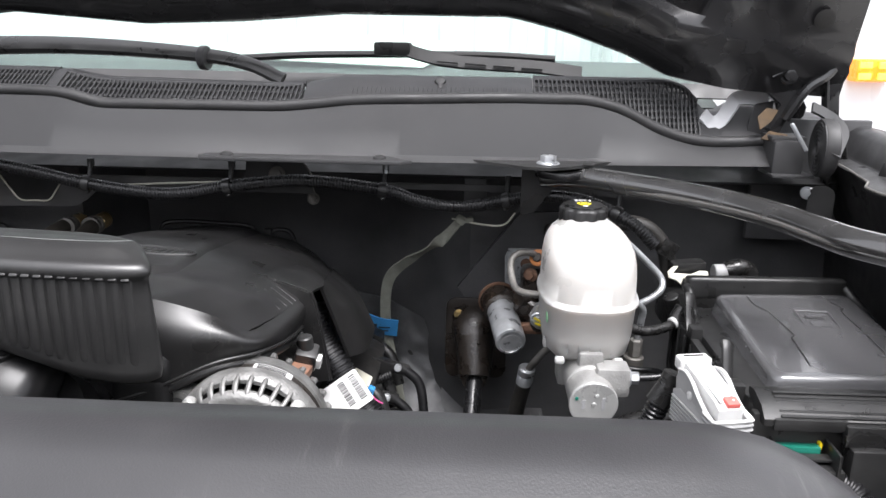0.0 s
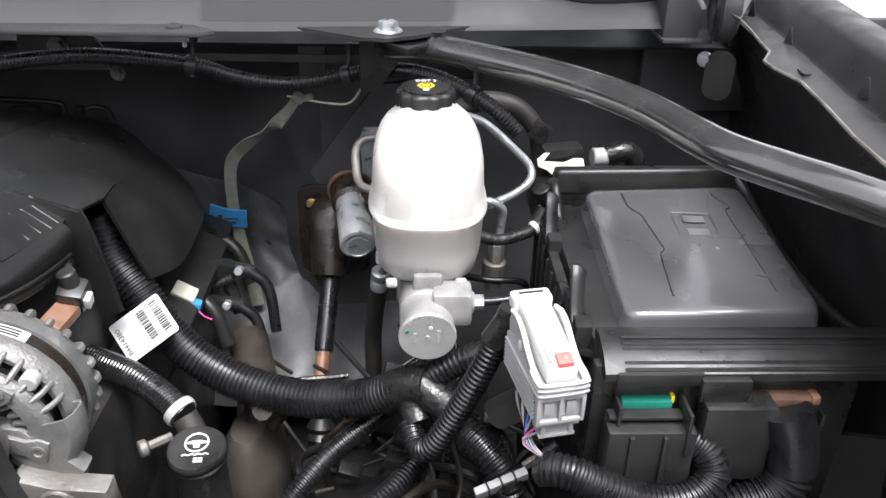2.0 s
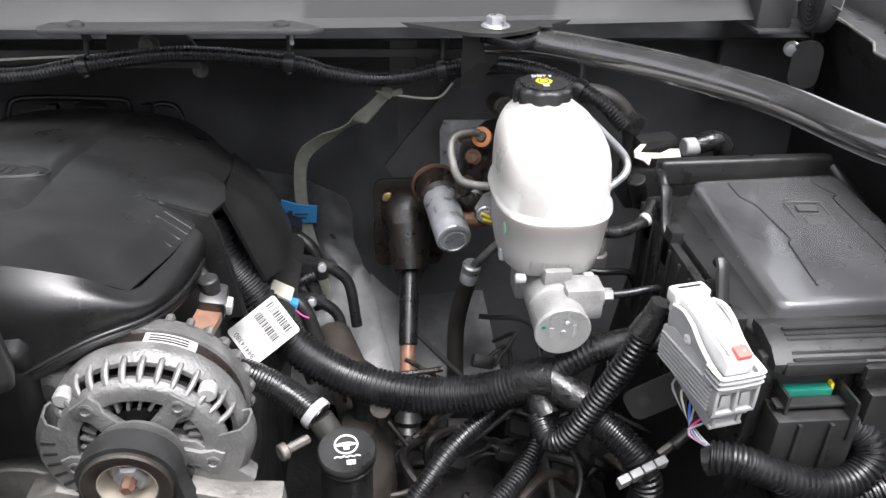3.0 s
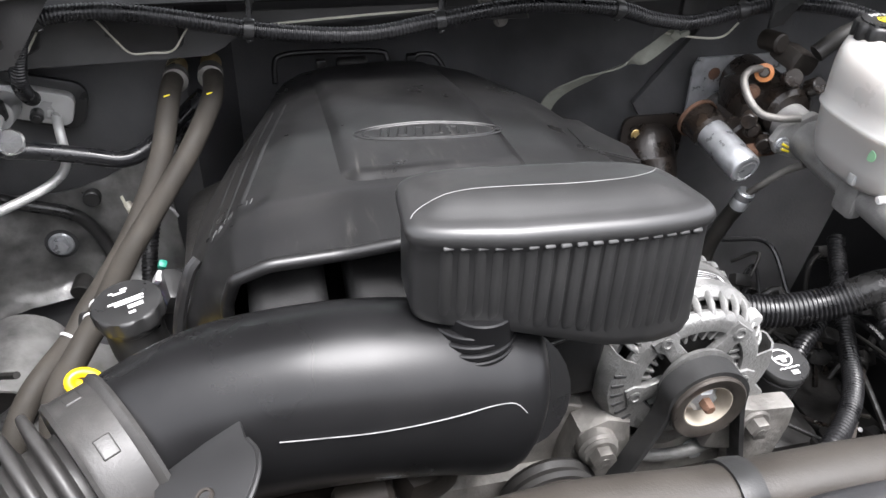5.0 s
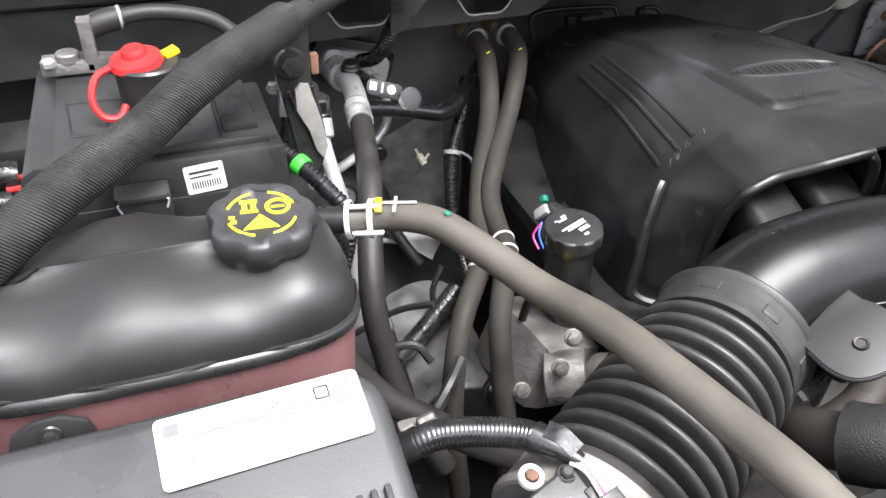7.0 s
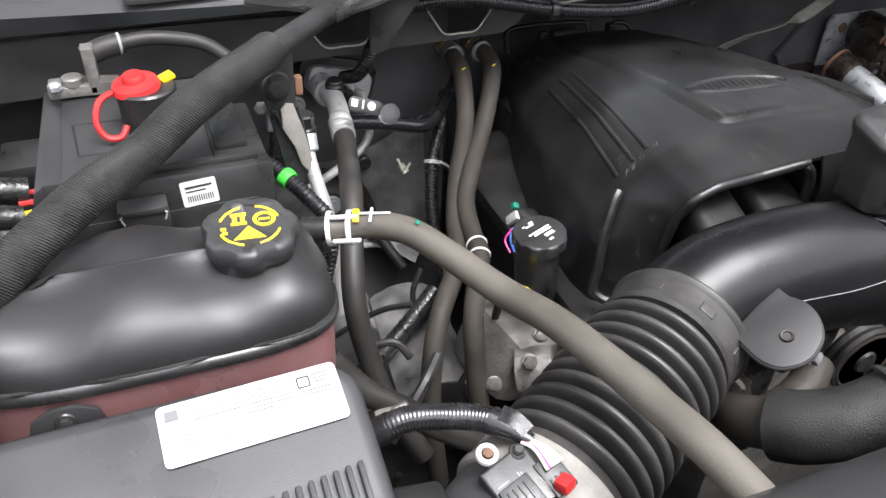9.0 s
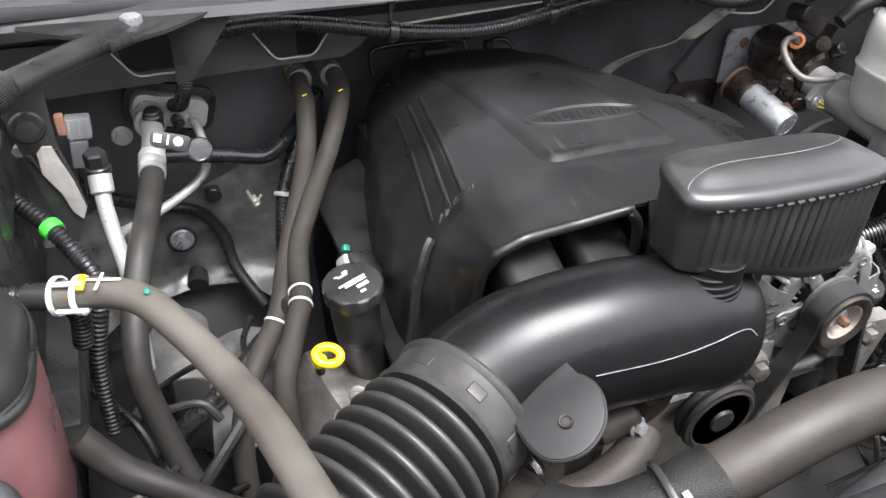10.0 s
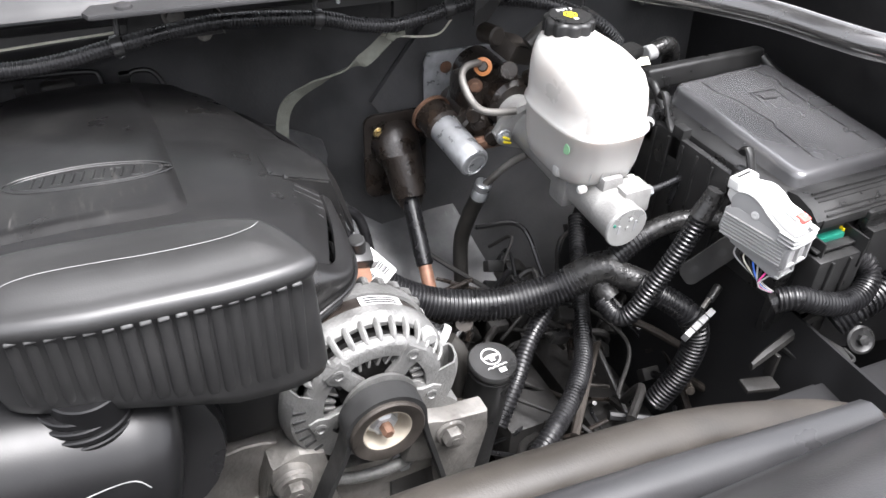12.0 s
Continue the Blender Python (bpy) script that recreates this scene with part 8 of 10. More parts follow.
for k in range(28):
    a = 2 * math.pi * k / 28
    c, s = math.cos(a), math.sin(a)
    p = lambda r, f: AC + V(r * c, -f, r * s)
    part("rear_fin", tube([p(0.075, -0.0275), p(0.0755, -0.0352), p(0.068, -0.0407), p(0.055, -0.0429)], 0.0036, 8, 0.006), ALU, alt)
part("rear_cap", ring([(0.0, -0.08), (0.05, -0.08), (0.058, -0.076), (0.058, -0.072), (0.0, -0.07)]), ALU, alt)
for a in (52, 128, 196, 272, 344):
    m_ = facing(AC + V(0, -0.036, 0), AX) @ pose(0, 0, 0, 0, 0, a)
    arm = part("spoke", prism([(0.026, -0.0085), (0.026, 0.0085), (0.045, 0.0075), (0.054, 0.012), (0.063, 0.0105), (0.063, -0.0105), (0.054, -0.012), (0.045, -0.0075)], 0.0075, m_, 0.0016), ALU, alt, "broad cast spoke of the front")
    part("spoke_dimple", lathe([(0.0035, 0.0002), (0.006, 0.0002), (0.0062, 0.0014), (0.004, 0.0018), (0.0035, 0.0008)], m_ @ V(0.0555, 0, 0.0072), AX, 18, hollow=True), ALU, arm, "round cast dimple")
part("inner_wall", ring([(0.03, 0.02), (0.049, 0.02), (0.049, 0.026), (0.03, 0.026)]), ALUDULL, alt, "grimy rotor face")
for a in (40, 140, 220, 320):
    c, s = math.cos(radians(a)), math.sin(radians(a))
    part("through_bolt", rod(AC + V(0.071 * c, -0.022, 0.071 * s), AC + V(0.071 * c, -0.034, 0.071 * s), 0.0075, 12), ALUSMOOTH, alt, "bolt boss")
for k in range(30):
    a = 2 * math.pi * k / 30
    part("fan_blade", box((AC.x + 0.0425 * math.cos(a), AC.y - 0.0335, AC.z + 0.0425 * math.sin(a)), (0.011, 0.009, 0.0028), 0.0008, (0, -math.degrees(a) + 14, 0)), ALU, alt)
part("ear", merge(prism([(-0.02, -0.03), (0.03, -0.02), (0.03, 0.012), (0.0, 0.016), (-0.014, 0.01), (-0.018, 0.0)], 0.02, facing(AC + V(-0.07, 0.012, 0.036), AX), 0.004), lathe([(0.008, 0), (0.014, 0.001), (0.014, 0.023), (0.008, 0.024)], AC + V(-0.074, 0.014, 0.036), AX, 20)), ALU, alt, "mounting ear with a hole")
part("ear_hole", lathe([(0.0075, 0), (0.008, 0.0005), (0, 0.0007)], AC + V(-0.074, -0.0105, 0.036), AX, 16), INKSHADE, alt)
lt = facing(AC + V(0.018, -0.0, 0.0715), (0.25, -0.12, 1), (0, 1, 0))
part("label", ribbon([AC + V(0.0745 * math.sin(t), 0.006, 0.0745 * math.cos(t)) for t in [radians(2 + 4 * k) for k in range(9)]], 0.012, 0.0008, (0, 1, 0), 0.004), LABEL, alt, "white maker's label")
for dy in (0.0025, 0.0055, 0.009):
    part("label_print", ribbon([AC + V(0.0752 * math.sin(t), dy, 0.0752 * math.cos(t)) for t in [radians(5 + 3.4 * k) for k in range(8)]], 0.0013, 0.0008, (0, 1, 0), 0.004), INKSHADE, alt, "unreadable printed line")
part("terminal_post", box((-0.194, 0.794, 1.036), (0.024, 0.05, 0.012), 0.004, (8, 10, -12)), COPPER, alt, "copper-brown terminal bar")
part("terminal_boot", merge(box((-0.186, 0.826, 1.048), (0.026, 0.026, 0.026), 0.006, (20, 10, 0)), rod(V(-0.186, 0.826, 1.055), V(-0.188, 0.824, 1.074), 0.009, 12), tube([V(-0.19, 0.836, 1.05), V(-0.2, 0.85, 1.062), V(-0.215, 0.87, 1.06)], 0.007, 10, 0.004)), BLACK, alt, "black terminal boot")
part("terminal_clip", box((-0.1715, 0.822, 1.044), (0.006, 0.012, 0.014), 0.002, (20, 10, 0)), WHITE, alt, "white clip")
pul = part("pulley", lathe([(0.0, 0.05), (0.026, 0.05), (0.03, 0.054)] + [(0.0335 - 0.002 * (k % 2), 0.056 + 0.0018 * k) for k in range(10)] + [(0.0345, 0.0745), (0.0345, 0.078), (0.033, 0.0795), (0.025, 0.0785), (0.0228, 0.077), (0.0222, 0.058), (0.0, 0.056)], AC + V(-0.003, 0, -0.004), AX, 48), WORNSTEEL, alt, "worn dark grooved pulley")
part("bowl", lathe([(0.0, 0.0575), (0.0224, 0.0575), (0.0224, 0.0765), (0.0218, 0.0765), (0.0212, 0.062), (0.0195, 0.0585), (0.0, 0.0585)], AC + V(-0.003, -0.0005, -0.004), AX, 40), BOWL, pul, "pale inner bowl")
part("nut", merge(lathe([(0.0125, 0.059), (0.013, 0.068), (0.01, 0.0705), (0, 0.0705)], AC + V(-0.003, 0, -0.004), AX, 6), lathe([(0.0155, 0.0585), (0.0155, 0.062), (0, 0.062)], AC + V(-0.003, 0, -0.004), AX, 24)), ZINC, pul, "plated shaft nut")
part("shaft_tip", lathe([(0.006, 0.07), (0.0055, 0.079), (0.004, 0.081), (0, 0.081)], AC + V(-0.003, 0, -0.004), AX, 6), RUST, pul, "rusty shaft end")
# drive belt
PC = AC + V(-0.003, -0.065, -0.004)
pts = [V(-0.317, PC.y, 0.83), V(-0.29, PC.y, 0.91), V(-0.262, PC.y, 0.985)]
pts += [PC + V(-0.0365 * math.cos(radians(a)), 0, 0.0365 * math.sin(radians(a))) for a in (20, 45, 70, 90, 110, 135, 160)]
pts += [V(-0.187, PC.y, 0.985), V(-0.168, PC.y, 0.91), V(-0.145, PC.y, 0.82)]
belt = solo("drive_belt", ribbon(pts, 0.021, 0.0045, (0, 1, 0), 0.004), BELT, "black ribbed rubber drive belt round the pulleys", "belt")
wp = thing("water_pump_pulley", (-0.345, 0.65, 0.87), "glossy black idler pulley below the duct", "pulley")
part("wheel", lathe([(0.0, -0.012), (0.042, -0.012), (0.046, -0.01), (0.0475, -0.006), (0.045, 0.0), (0.0475, 0.006), (0.046, 0.011), (0.04, 0.012), (0.037, 0.009), (0.03, 0.008), (0.016, 0.011), (0.014, 0.015), (0.0, 0.016)], V(-0.35, 0.658, 0.893), AX, 44), DARK, wp)
# paler steel paints the thin arc highlight on the black wheel
part("rim", lathe([(0.0375, 0.0118), (0.04, 0.0135), (0.0425, 0.0118)], V(-0.35, 0.658, 0.893), AX, 44), WORNSTEEL, wp, "paler rim with the arc highlight put into its colour")
# cast bracket that carries alternator and pump
ab = thing("alternator_bracket", (-0.2, 0.68, 0.88), "rough cast aluminium accessory bracket with bolts", "bracket")
part("right_arm", prism([(-0.045, -0.02), (-0.03, 0.03), (0.0, 0.02), (0.042, 0.016), (0.044, -0.01), (0.03, -0.085), (-0.005, -0.085), (-0.01, -0.03)], 0.022, facing(V(-0.157, 0.683, 0.945), AX), 0.004), ALUDULL, ab, "cast right arm")
part("right_web", prism([(-0.06, 0.05), (-0.03, 0.045), (0.012, 0.0), (0.0, -0.03), (-0.03, -0.015)], 0.02, facing(V(-0.15, 0.7, 0.965), AX), 0.004), ALU, ab)
part("left_arm", merge(prism([(-0.03, -0.07), (0.05, -0.08), (0.035, 0.02), (0.012, 0.028), (-0.014, 0.018), (-0.022, -0.01)], 0.04, facing(V(-0.308, 0.715, 0.94), AX), 0.006), rod(V(-0.306, 0.69, 0.942), V(-0.306, 0.664, 0.942), 0.019, 20, 0.003)), ALUDULL, ab, "cast left arm")
part("lower_wall", prism([(-0.1, -0.04), (0.09, -0.03), (0.06, 0.025), (0.0, 0.01), (-0.06, 0.02)], 0.03, facing(V(-0.225, 0.715, 0.9), AX), 0.006), ALUDULL, ab, "lower cast wall")
part("lower_rim", tube([V(-0.275, 0.672, 0.925), V(-0.24, 0.672, 0.912), V(-0.2, 0.672, 0.913), V(-0.165, 0.674, 0.93)], 0.006, 10, 0.005), ALU, ab, "rounded rim")
hexbolt("bolt", V(-0.155, 0.661, 0.949), AX, 0.0105, ALUDULL, ab, "plated bolt", h=0.013)
hexbolt("bolt", V(-0.306, 0.664, 0.942), AX, 0.0115, ALUDULL, ab, "plated bolt", h=0.013)
hexbolt("bolt", V(-0.195, 0.684, 0.9), AX, 0.008, ZINC, ab)

# ---------- power steering reservoir ----------
ps = thing("power_steering_reservoir", (-0.066, 0.742, 0.8), "black power steering reservoir with a printed cap", "reservoir")
PA = V(0.02, -0.12, 1).normalized()
PCn = V(-0.066, 0.743, 0.924)
pc = part("cap", lathe([(0.0255, 0), (0.0275, 0.002), (0.0275, 0.009), (0.026, 0.011), (0, 0.0112)], PCn, PA, 60, wave=(3, 0.03, 0, 3)), BLACK, ps, "black cap", sharp=50)
part("body", tube([PCn + PA * 0.001, PCn - PA * 0.01, PCn - PA * 0.05, PCn - PA * 0.14, PCn - PA * 0.2], (0.0245, 0.0235), 28, 0.008), BLACK, ps)
part("collar", rod(PCn - PA * 0.006, PCn - PA * 0.001, 0.026, 28), BLACK, ps, "collar below the cap")
pm = facing(PCn + PA * 0.0113, PA, (-0.1, 1, 0))
wheel = bmesh.new()
ringp = [pm @ V(0.0105 * math.cos(t), 0.005 + 0.0105 * math.sin(t), 0.0004) for t in [2 * math.pi * k / 24 for k in range(25)]]
wheel = merge(wheel, tube(ringp, 0.0009, 6, 0.002), moved(prism([(-0.009, 0.004), (-0.003, 0.0035), (-0.0025, -0.001), (0.0025, -0.001), (0.003, 0.0035), (0.009, 0.004), (0.009, 0.0058), (0.003, 0.0075), (-0.003, 0.0075), (-0.009, 0.0058)], 0.0005), pm))
part("wheel_symbol", wheel, WHITEINK, pc, "white printed steering wheel symbol")
part("wave_symbol", tube([pm @ V(-0.012 + 0.003 * k, -0.0095 + 0.0012 * (k % 2), 0.0003) for k in range(9)], 0.0007, 6, 0.001), WHITEINK, pc, "white printed wave line")
bars([(0.003, -0.0155, 0.008, 0.005)], pm, WHITEINK, "book_symbol", pc)
bars([(0.003, -0.0155, 0.0012, 0.0035), (0.0, -0.0155, 0.0008, 0.003), (0.006, -0.0155, 0.0008, 0.003)], pm @ pose(0, 0, 0.0003), INKSHADE, "book_line", pc)
ph = [V(-0.225, 0.865, 0.953), V(-0.189, 0.85, 0.951), V(-0.152, 0.835, 0.945), V(-0.122, 0.82, 0.934), V(-0.094, 0.8, 0.922), V(-0.082, 0.79, 0.9), V(-0.08, 0.785, 0.85)]
psh = thing("power_steering_hose", (-0.11, 0.82, 0.88), "black corrugated sleeve on a hose with a grey clamp", "hose")
part("sleeve", loom(ph[:5], 0.0145, 0.0036, 0.0009, 16), TAPEGLOSS, psh)
part("hose", tube(ph[4:], 0.0132, 14, 0.005), RUBBER, psh)
band(ph, (-0.098, 0.803, 0.924), 0.0165, 0.009, LIGHTGREY, "clamp", psh, "light grey clamp ring")
part("clamp_screw", merge(rod(V(-0.125, 0.775, 0.905), V(-0.105, 0.79, 0.905), 0.005, 8), rod(V(-0.132, 0.77, 0.905), V(-0.125, 0.775, 0.905), 0.009, 10)), ALUDULL, psh)

# ---------- upper radiator hose ----------
RH = [V(-0.62, 0.605, 0.97), V(-0.645, 0.57, 1.0), V(-0.658, 0.535, 1.03), V(-0.65, 0.503, 1.058), V(-0.62, 0.482, 1.078), V(-0.56, 0.474, 1.102), V(-0.48, 0.475, 1.125), V(-0.42, 0.478, 1.126), V(-0.34, 0.48, 1.116), V(-0.24, 0.482, 1.112), V(-0.14, 0.483, 1.102), V(-0.05, 0.483, 1.088), V(0.03, 0.48, 1.066), V(0.1, 0.476, 1.04), V(0.17, 0.47, 1.0), V(0.21, 0.465, 0.94)]
rh = thing("radiator_hose", (-0.25, 0.48, 1.0), "thick dusty brown-black upper radiator hose", "hose")
part("hose", tube(RH, 0.0225, 24, 0.008), RADHOSE, rh)
part("mesh_sleeve", tube([V(-0.655, 0.512, 1.05), V(-0.645, 0.496, 1.06), V(-0.62, 0.48, 1.074), V(-0.59, 0.474, 1.088), V(-0.55, 0.473, 1.104)], (0.031, 0.0265), 28, 0.006), GUARD, rh, "black woven guard sleeve")
band(RH, (-0.33, 0.48, 1.115), 0.0245, 0.016, BLACK, "clamp", rh, "black spring clamp")
part("clamp_tab", box((-0.322, 0.457, 1.128), (0.012, 0.01, 0.014), 0.002), ZINC, rh, "bright clamp tab")
band(RH, (-0.585, 0.474, 1.09), 0.0295, 0.005, BLACK, "tie", rh, "black cable tie with pale spots")
part("tie_spot", box((-0.588, 0.463, 1.1175), (0.005, 0.006, 0.002), 0.0005, (20, -20, 0)), LIGHTGREY, rh, "pale worn spot")
# thermostat housing and pipes under the duct, their browns darkened for its shade
th_ = thing("thermostat_housing", (-0.55, 0.62, 0.9), "grimy cast thermostat housing, coloured darker for the shade below the intake duct", "housing")
part("housing", merge(rod(V(-0.6, 0.62, 0.96), V(-0.645, 0.585, 1.0), 0.028, 20, 0.004), box((-0.56, 0.66, 0.93), (0.1, 0.06, 0.08), 0.02)), BROWNIRON, th_)
part("crossover_pipe", tube([V(-0.62, 0.58, 0.955), V(-0.57, 0.58, 0.953), V(-0.525, 0.59, 0.962), V(-0.49, 0.61, 0.972)], (0.024, 0.018), 18, 0.008), EARTHY, th_, "grimy brown coolant pipe, coloured darker for the shade")
part("pump_casting", merge(box((-0.475, 0.645, 0.985), (0.05, 0.05, 0.04), 0.014, (10, 5, 20)), rod(V(-0.545, 0.62, 0.985), V(-0.5, 0.62, 0.995), 0.016, 14, 0.004)), EARTHY, th_, "stained cast pump body")
hexbolt("bolt", V(-0.505, 0.607, 0.99), (0.3, -1, 0.3), 0.007, ZINC, th_)
hexbolt("bolt", V(-0.655, 0.57, 0.985), (-0.4, -0.8, 0.4), 0.01, ALUDULL, th_)
fan = thing("fan_shroud", (-0.4, 0.44, 0.9), "black plastic radiator fan shroud behind the cover", "fan shroud")
part("shroud", box((-0.4, 0.412, 0.9), (0.98, 0.03, 0.36), 0.01), BLACK, fan)
part("shroud_top", tube([V(-0.88, 0.405, 1.02), V(-0.6, 0.412, 1.05), V(-0.45, 0.425, 1.1), V(-0.3, 0.435, 1.15), V(0.05, 0.43, 1.12)], 0.016, 12, 0.02), GREYPL, fan, "rounded top edge")
# ---------- coolant tank ----------
tank = thing("coolant_tank", (-1.12, 0.72, 1.0), "coolant surge tank, black upper half over a translucent red lower half", "coolant tank")


def tank_ring(z, grow, p=4.0, lift=0.0):
    out = []
    for q in squircle((-1.12, 0.73), 0.138 + grow, 0.075 + grow, z, p, 72):
        u = (q.x + 1.12) / 0.138
        wav = (0.0055 * math.cos(u * 7.5 + 0.6) - 0.002) * lift
        slope = -0.002 * u
        side = 0.0055 * math.cos(u * 7.5 + 0.6) * min(1.0, lift * 2) * (-1 if q.y < 0.73 else 1)
        out.append(V(q.x, q.y + side, q.z + slope + wav))
    return out


part("lower_half", loft([tank_ring(0.95, -0.02), tank_ring(0.97, -0.006), tank_ring(1.05, -0.002), tank_ring(1.128, 0.0)]), COOLANT, tank, "translucent lower half with red coolant", sharp=70)
part("seam_flange", loft([tank_ring(1.126, 0.001), tank_ring(1.1268, 0.0032), tank_ring(1.131, 0.0038), tank_ring(1.133, 0.003), tank_ring(1.136, 0.001)]), BLACK, tank, "welded seam flange", sharp=60)
part("seam_bead", tube([p + V(0, 0, 0.004) for p in tank_ring(1.1365, 0.0022, lift=0.7)], 0.0013, 6, 0.006), BLACK, tank)
part("upper_half", loft([tank_ring(1.13, 0.0), tank_ring(1.145, 0.0), tank_ring(1.157, -0.004, lift=0.3), tank_ring(1.167, -0.013, 3.6, 0.6), tank_ring(1.174, -0.026, 3.2, 0.8), tank_ring(1.178, -0.044, 2.8, 1.0), tank_ring(1.1795, -0.058, 2.6, 0.8), tank_ring(1.1803, -0.068, 2.2, 0.3), tank_ring(1.1805, -0.0735, 2.0, 0.0)]), TANKPL, tank, "satin black upper half", sharp=80)
TC = V(-1.039, 0.727, 1.168)
TA = V(0.0, -0.08, 1).normalized()
part("cap_seat", rod(TC - TA * 0.006, TC + TA * 0.004, 0.034, 32), DUCT, tank)
tcap = part("cap", lathe([(0.0315, 0), (0.0335, 0.002), (0.034, 0.012), (0.0375, 0.016), (0.0378, 0.027), (0.0355, 0.03), (0.027, 0.0305), (0.026, 0.0295), (0, 0.0295)], TC, TA, 80, wave=(7, 0.1, 2, 6)), CAPPL, tank, "large black knobbed pressure cap", sharp=50)
tcm = facing(TC + TA * 0.0297, TA, (0.1, 1, 0))
for a0, a1 in ((20, 75), (105, 160), (200, 255), (285, 340)):
    part("cap_arc", tube([tcm @ V(0.0235 * math.cos(radians(a)), 0.0235 * math.sin(radians(a)), 0.0002) for a in range(a0, a1 + 1, 5)], 0.0011, 6, 0.002), YELLOW, tcap, "yellow printed arc")
part("cap_triangle", prism([(-0.013, -0.016), (0.011, -0.016), (-0.001, -0.001)], 0.0006, tcm), YELLOW, tcap, "yellow warning triangle")
part("cap_symbol", lathe([(0.006, 0), (0.0088, 0), (0.0088, 0.0007), (0.006, 0.0007)], tcm @ V(0.0115, 0.006, 0), TA, 28, hollow=True), YELLOW, tcap, "yellow printed circle")
bars([(-0.008, 0.014, 0.012, 0.0035), (-0.011, 0.008, 0.0035, 0.011), (-0.005, 0.008, 0.0035, 0.011), (-0.008, 0.003, 0.012, 0.003), (0.0115, 0.006, 0.009, 0.002), (-0.02, -0.002, 0.004, 0.003), (-0.019, -0.007, 0.004, 0.003)], tcm, YELLOW, "cap_print", tcap, 0.0006)
hexbolt("mount_bolt", V(-1.19, 0.643, 1.118), (0, -1, 0.2), 0.0048, STEELBLACK, tank, "dull mounting bolt")
part("mount_tab", prism([(-0.03, -0.02), (0.03, -0.02), (0.022, 0.004), (0.008, 0.011), (-0.008, 0.011), (-0.022, 0.004)], 0.005, facing(V(-1.19, 0.649, 1.116), (0, -1, 0.2)), 0.0015), TANKPL, tank, "mounting tab of the tank")
part("hose_barb", tube([V(-0.985, 0.8, 1.13), V(-0.965, 0.79, 1.133), V(-0.94, 0.782, 1.135)], 0.0115, 16, 0.004), BLACK, tank, "hose outlet stub")

# surge hose over the bellows
CH = [V(-0.965, 0.79, 1.133), V(-0.952, 0.785, 1.134), V(-0.93, 0.777, 1.138), V(-0.9, 0.752, 1.142), V(-0.875, 0.712, 1.137), V(-0.85, 0.656, 1.134), V(-0.835, 0.596, 1.148), V(-0.824, 0.538, 1.156), V(-0.815, 0.488, 1.16), V(-0.808, 0.43, 1.166), V(-0.8, 0.37, 1.16), V(-0.79, 0.32, 1.13)]
ch = thing("surge_hose", (-0.86, 0.62, 1.1), "dusty grey-brown rubber coolant hose across the bellows", "hose")
part("hose", tube(CH, 0.0128, 20, 0.005), BROWNRUBBER, ch)
part("clamp", merge(lathe([(0.0148, -0.0145), (0.0165, -0.0145), (0.0165, -0.0105), (0.0148, -0.0105)], V(-0.95, 0.785, 1.134), (0.85, -0.35, 0.1), 24, hollow=True), lathe([(0.0148, 0.004), (0.0165, 0.004), (0.0165, 0.0085), (0.0148, 0.0085)], V(-0.95, 0.785, 1.134), (0.85, -0.35, 0.1), 24, hollow=True)), WHITE, ch, "white spring clamp")
for dz, dy in ((0.0165, -0.006), (-0.002, -0.0175)):
    part("clamp_bar", box((-0.952, 0.785 + dy, 1.134 + dz), (0.026, 0.004, 0.003), 0.0012, (0, -6, -22)), WHITE, ch, "bar of the clamp")
part("paint_mark", box((-0.941, 0.776, 1.1515), (0.006, 0.014, 0.003), 0.001, (20, 0, -20)), YELLOWPL, ch, "yellow paint mark")
part("white_mark", box((-0.925, 0.772, 1.1535), (0.03, 0.0025, 0.001), 0.0003, (0, -8, -28)), WHITE, ch, "white alignment line")
part("white_mark", box((-0.928, 0.772, 1.1525), (0.0025, 0.018, 0.001), 0.0003, (10, -8, -25)), WHITE, ch, "white alignment line")
part("dot", lathe([(0.0025, 0), (0.002, 0.0005), (0, 0.0006)], V(-0.894, 0.742, 1.1565), (0.2, -0.3, 1), 12), TEAL, ch, "green paint dot")

# ---------- air filter box ----------
ab2 = thing("air_filter_box", (-1.12, 0.52, 0.95), "dark grey air filter box with a white emission label", "air filter box")
TOPM = facing(V(-1.12, 0.525, 1.103), (0, -0.29, 1), (0, 1, 0.29))
part("lid", moved(loft([[V(x, y, z) for x, y in rounded(w, h, r, 6)] for w, h, r, z in ((0.266, 0.216, 0.03, -0.08), (0.266, 0.216, 0.03, -0.012), (0.262, 0.212, 0.028, -0.004), (0.254, 0.204, 0.024, 0.0), (0.24, 0.19, 0.018, 0.0))]), TOPM), GREYPL, ab2, sharp=50)
part("base", box((-1.12, 0.52, 0.96), (0.25, 0.2, 0.18), 0.02), BLACK, ab2)
for k in range(11):
    part("top_slat", moved(box((0.114 - 0.0088 * k, -0.015 - 0.001 * k, 0.003), (0.0042, 0.075, 0.008), 0.0015), TOPM), GREYPL, ab2, "raised rib")
em = facing(V(-1.066, 0.6, 1.1268), (0, -0.29, 1), (-0.03, 1, 0.29))
es = sheet(0.127, 0.046, em, LABEL, "emission_label", ab2, 0.0005, 0.004, "white emission control label")
lettering("VEHICLE EMISSION", 0.0052, em @ pose(-0.012, 0.0165, 0.0011), PRINT, "label_heading", es, 0.0002)
lettering("CONTROL INFORMATION", 0.0052, em @ pose(-0.01, 0.0112, 0.0011), PRINT, "label_heading", es, 0.0002)
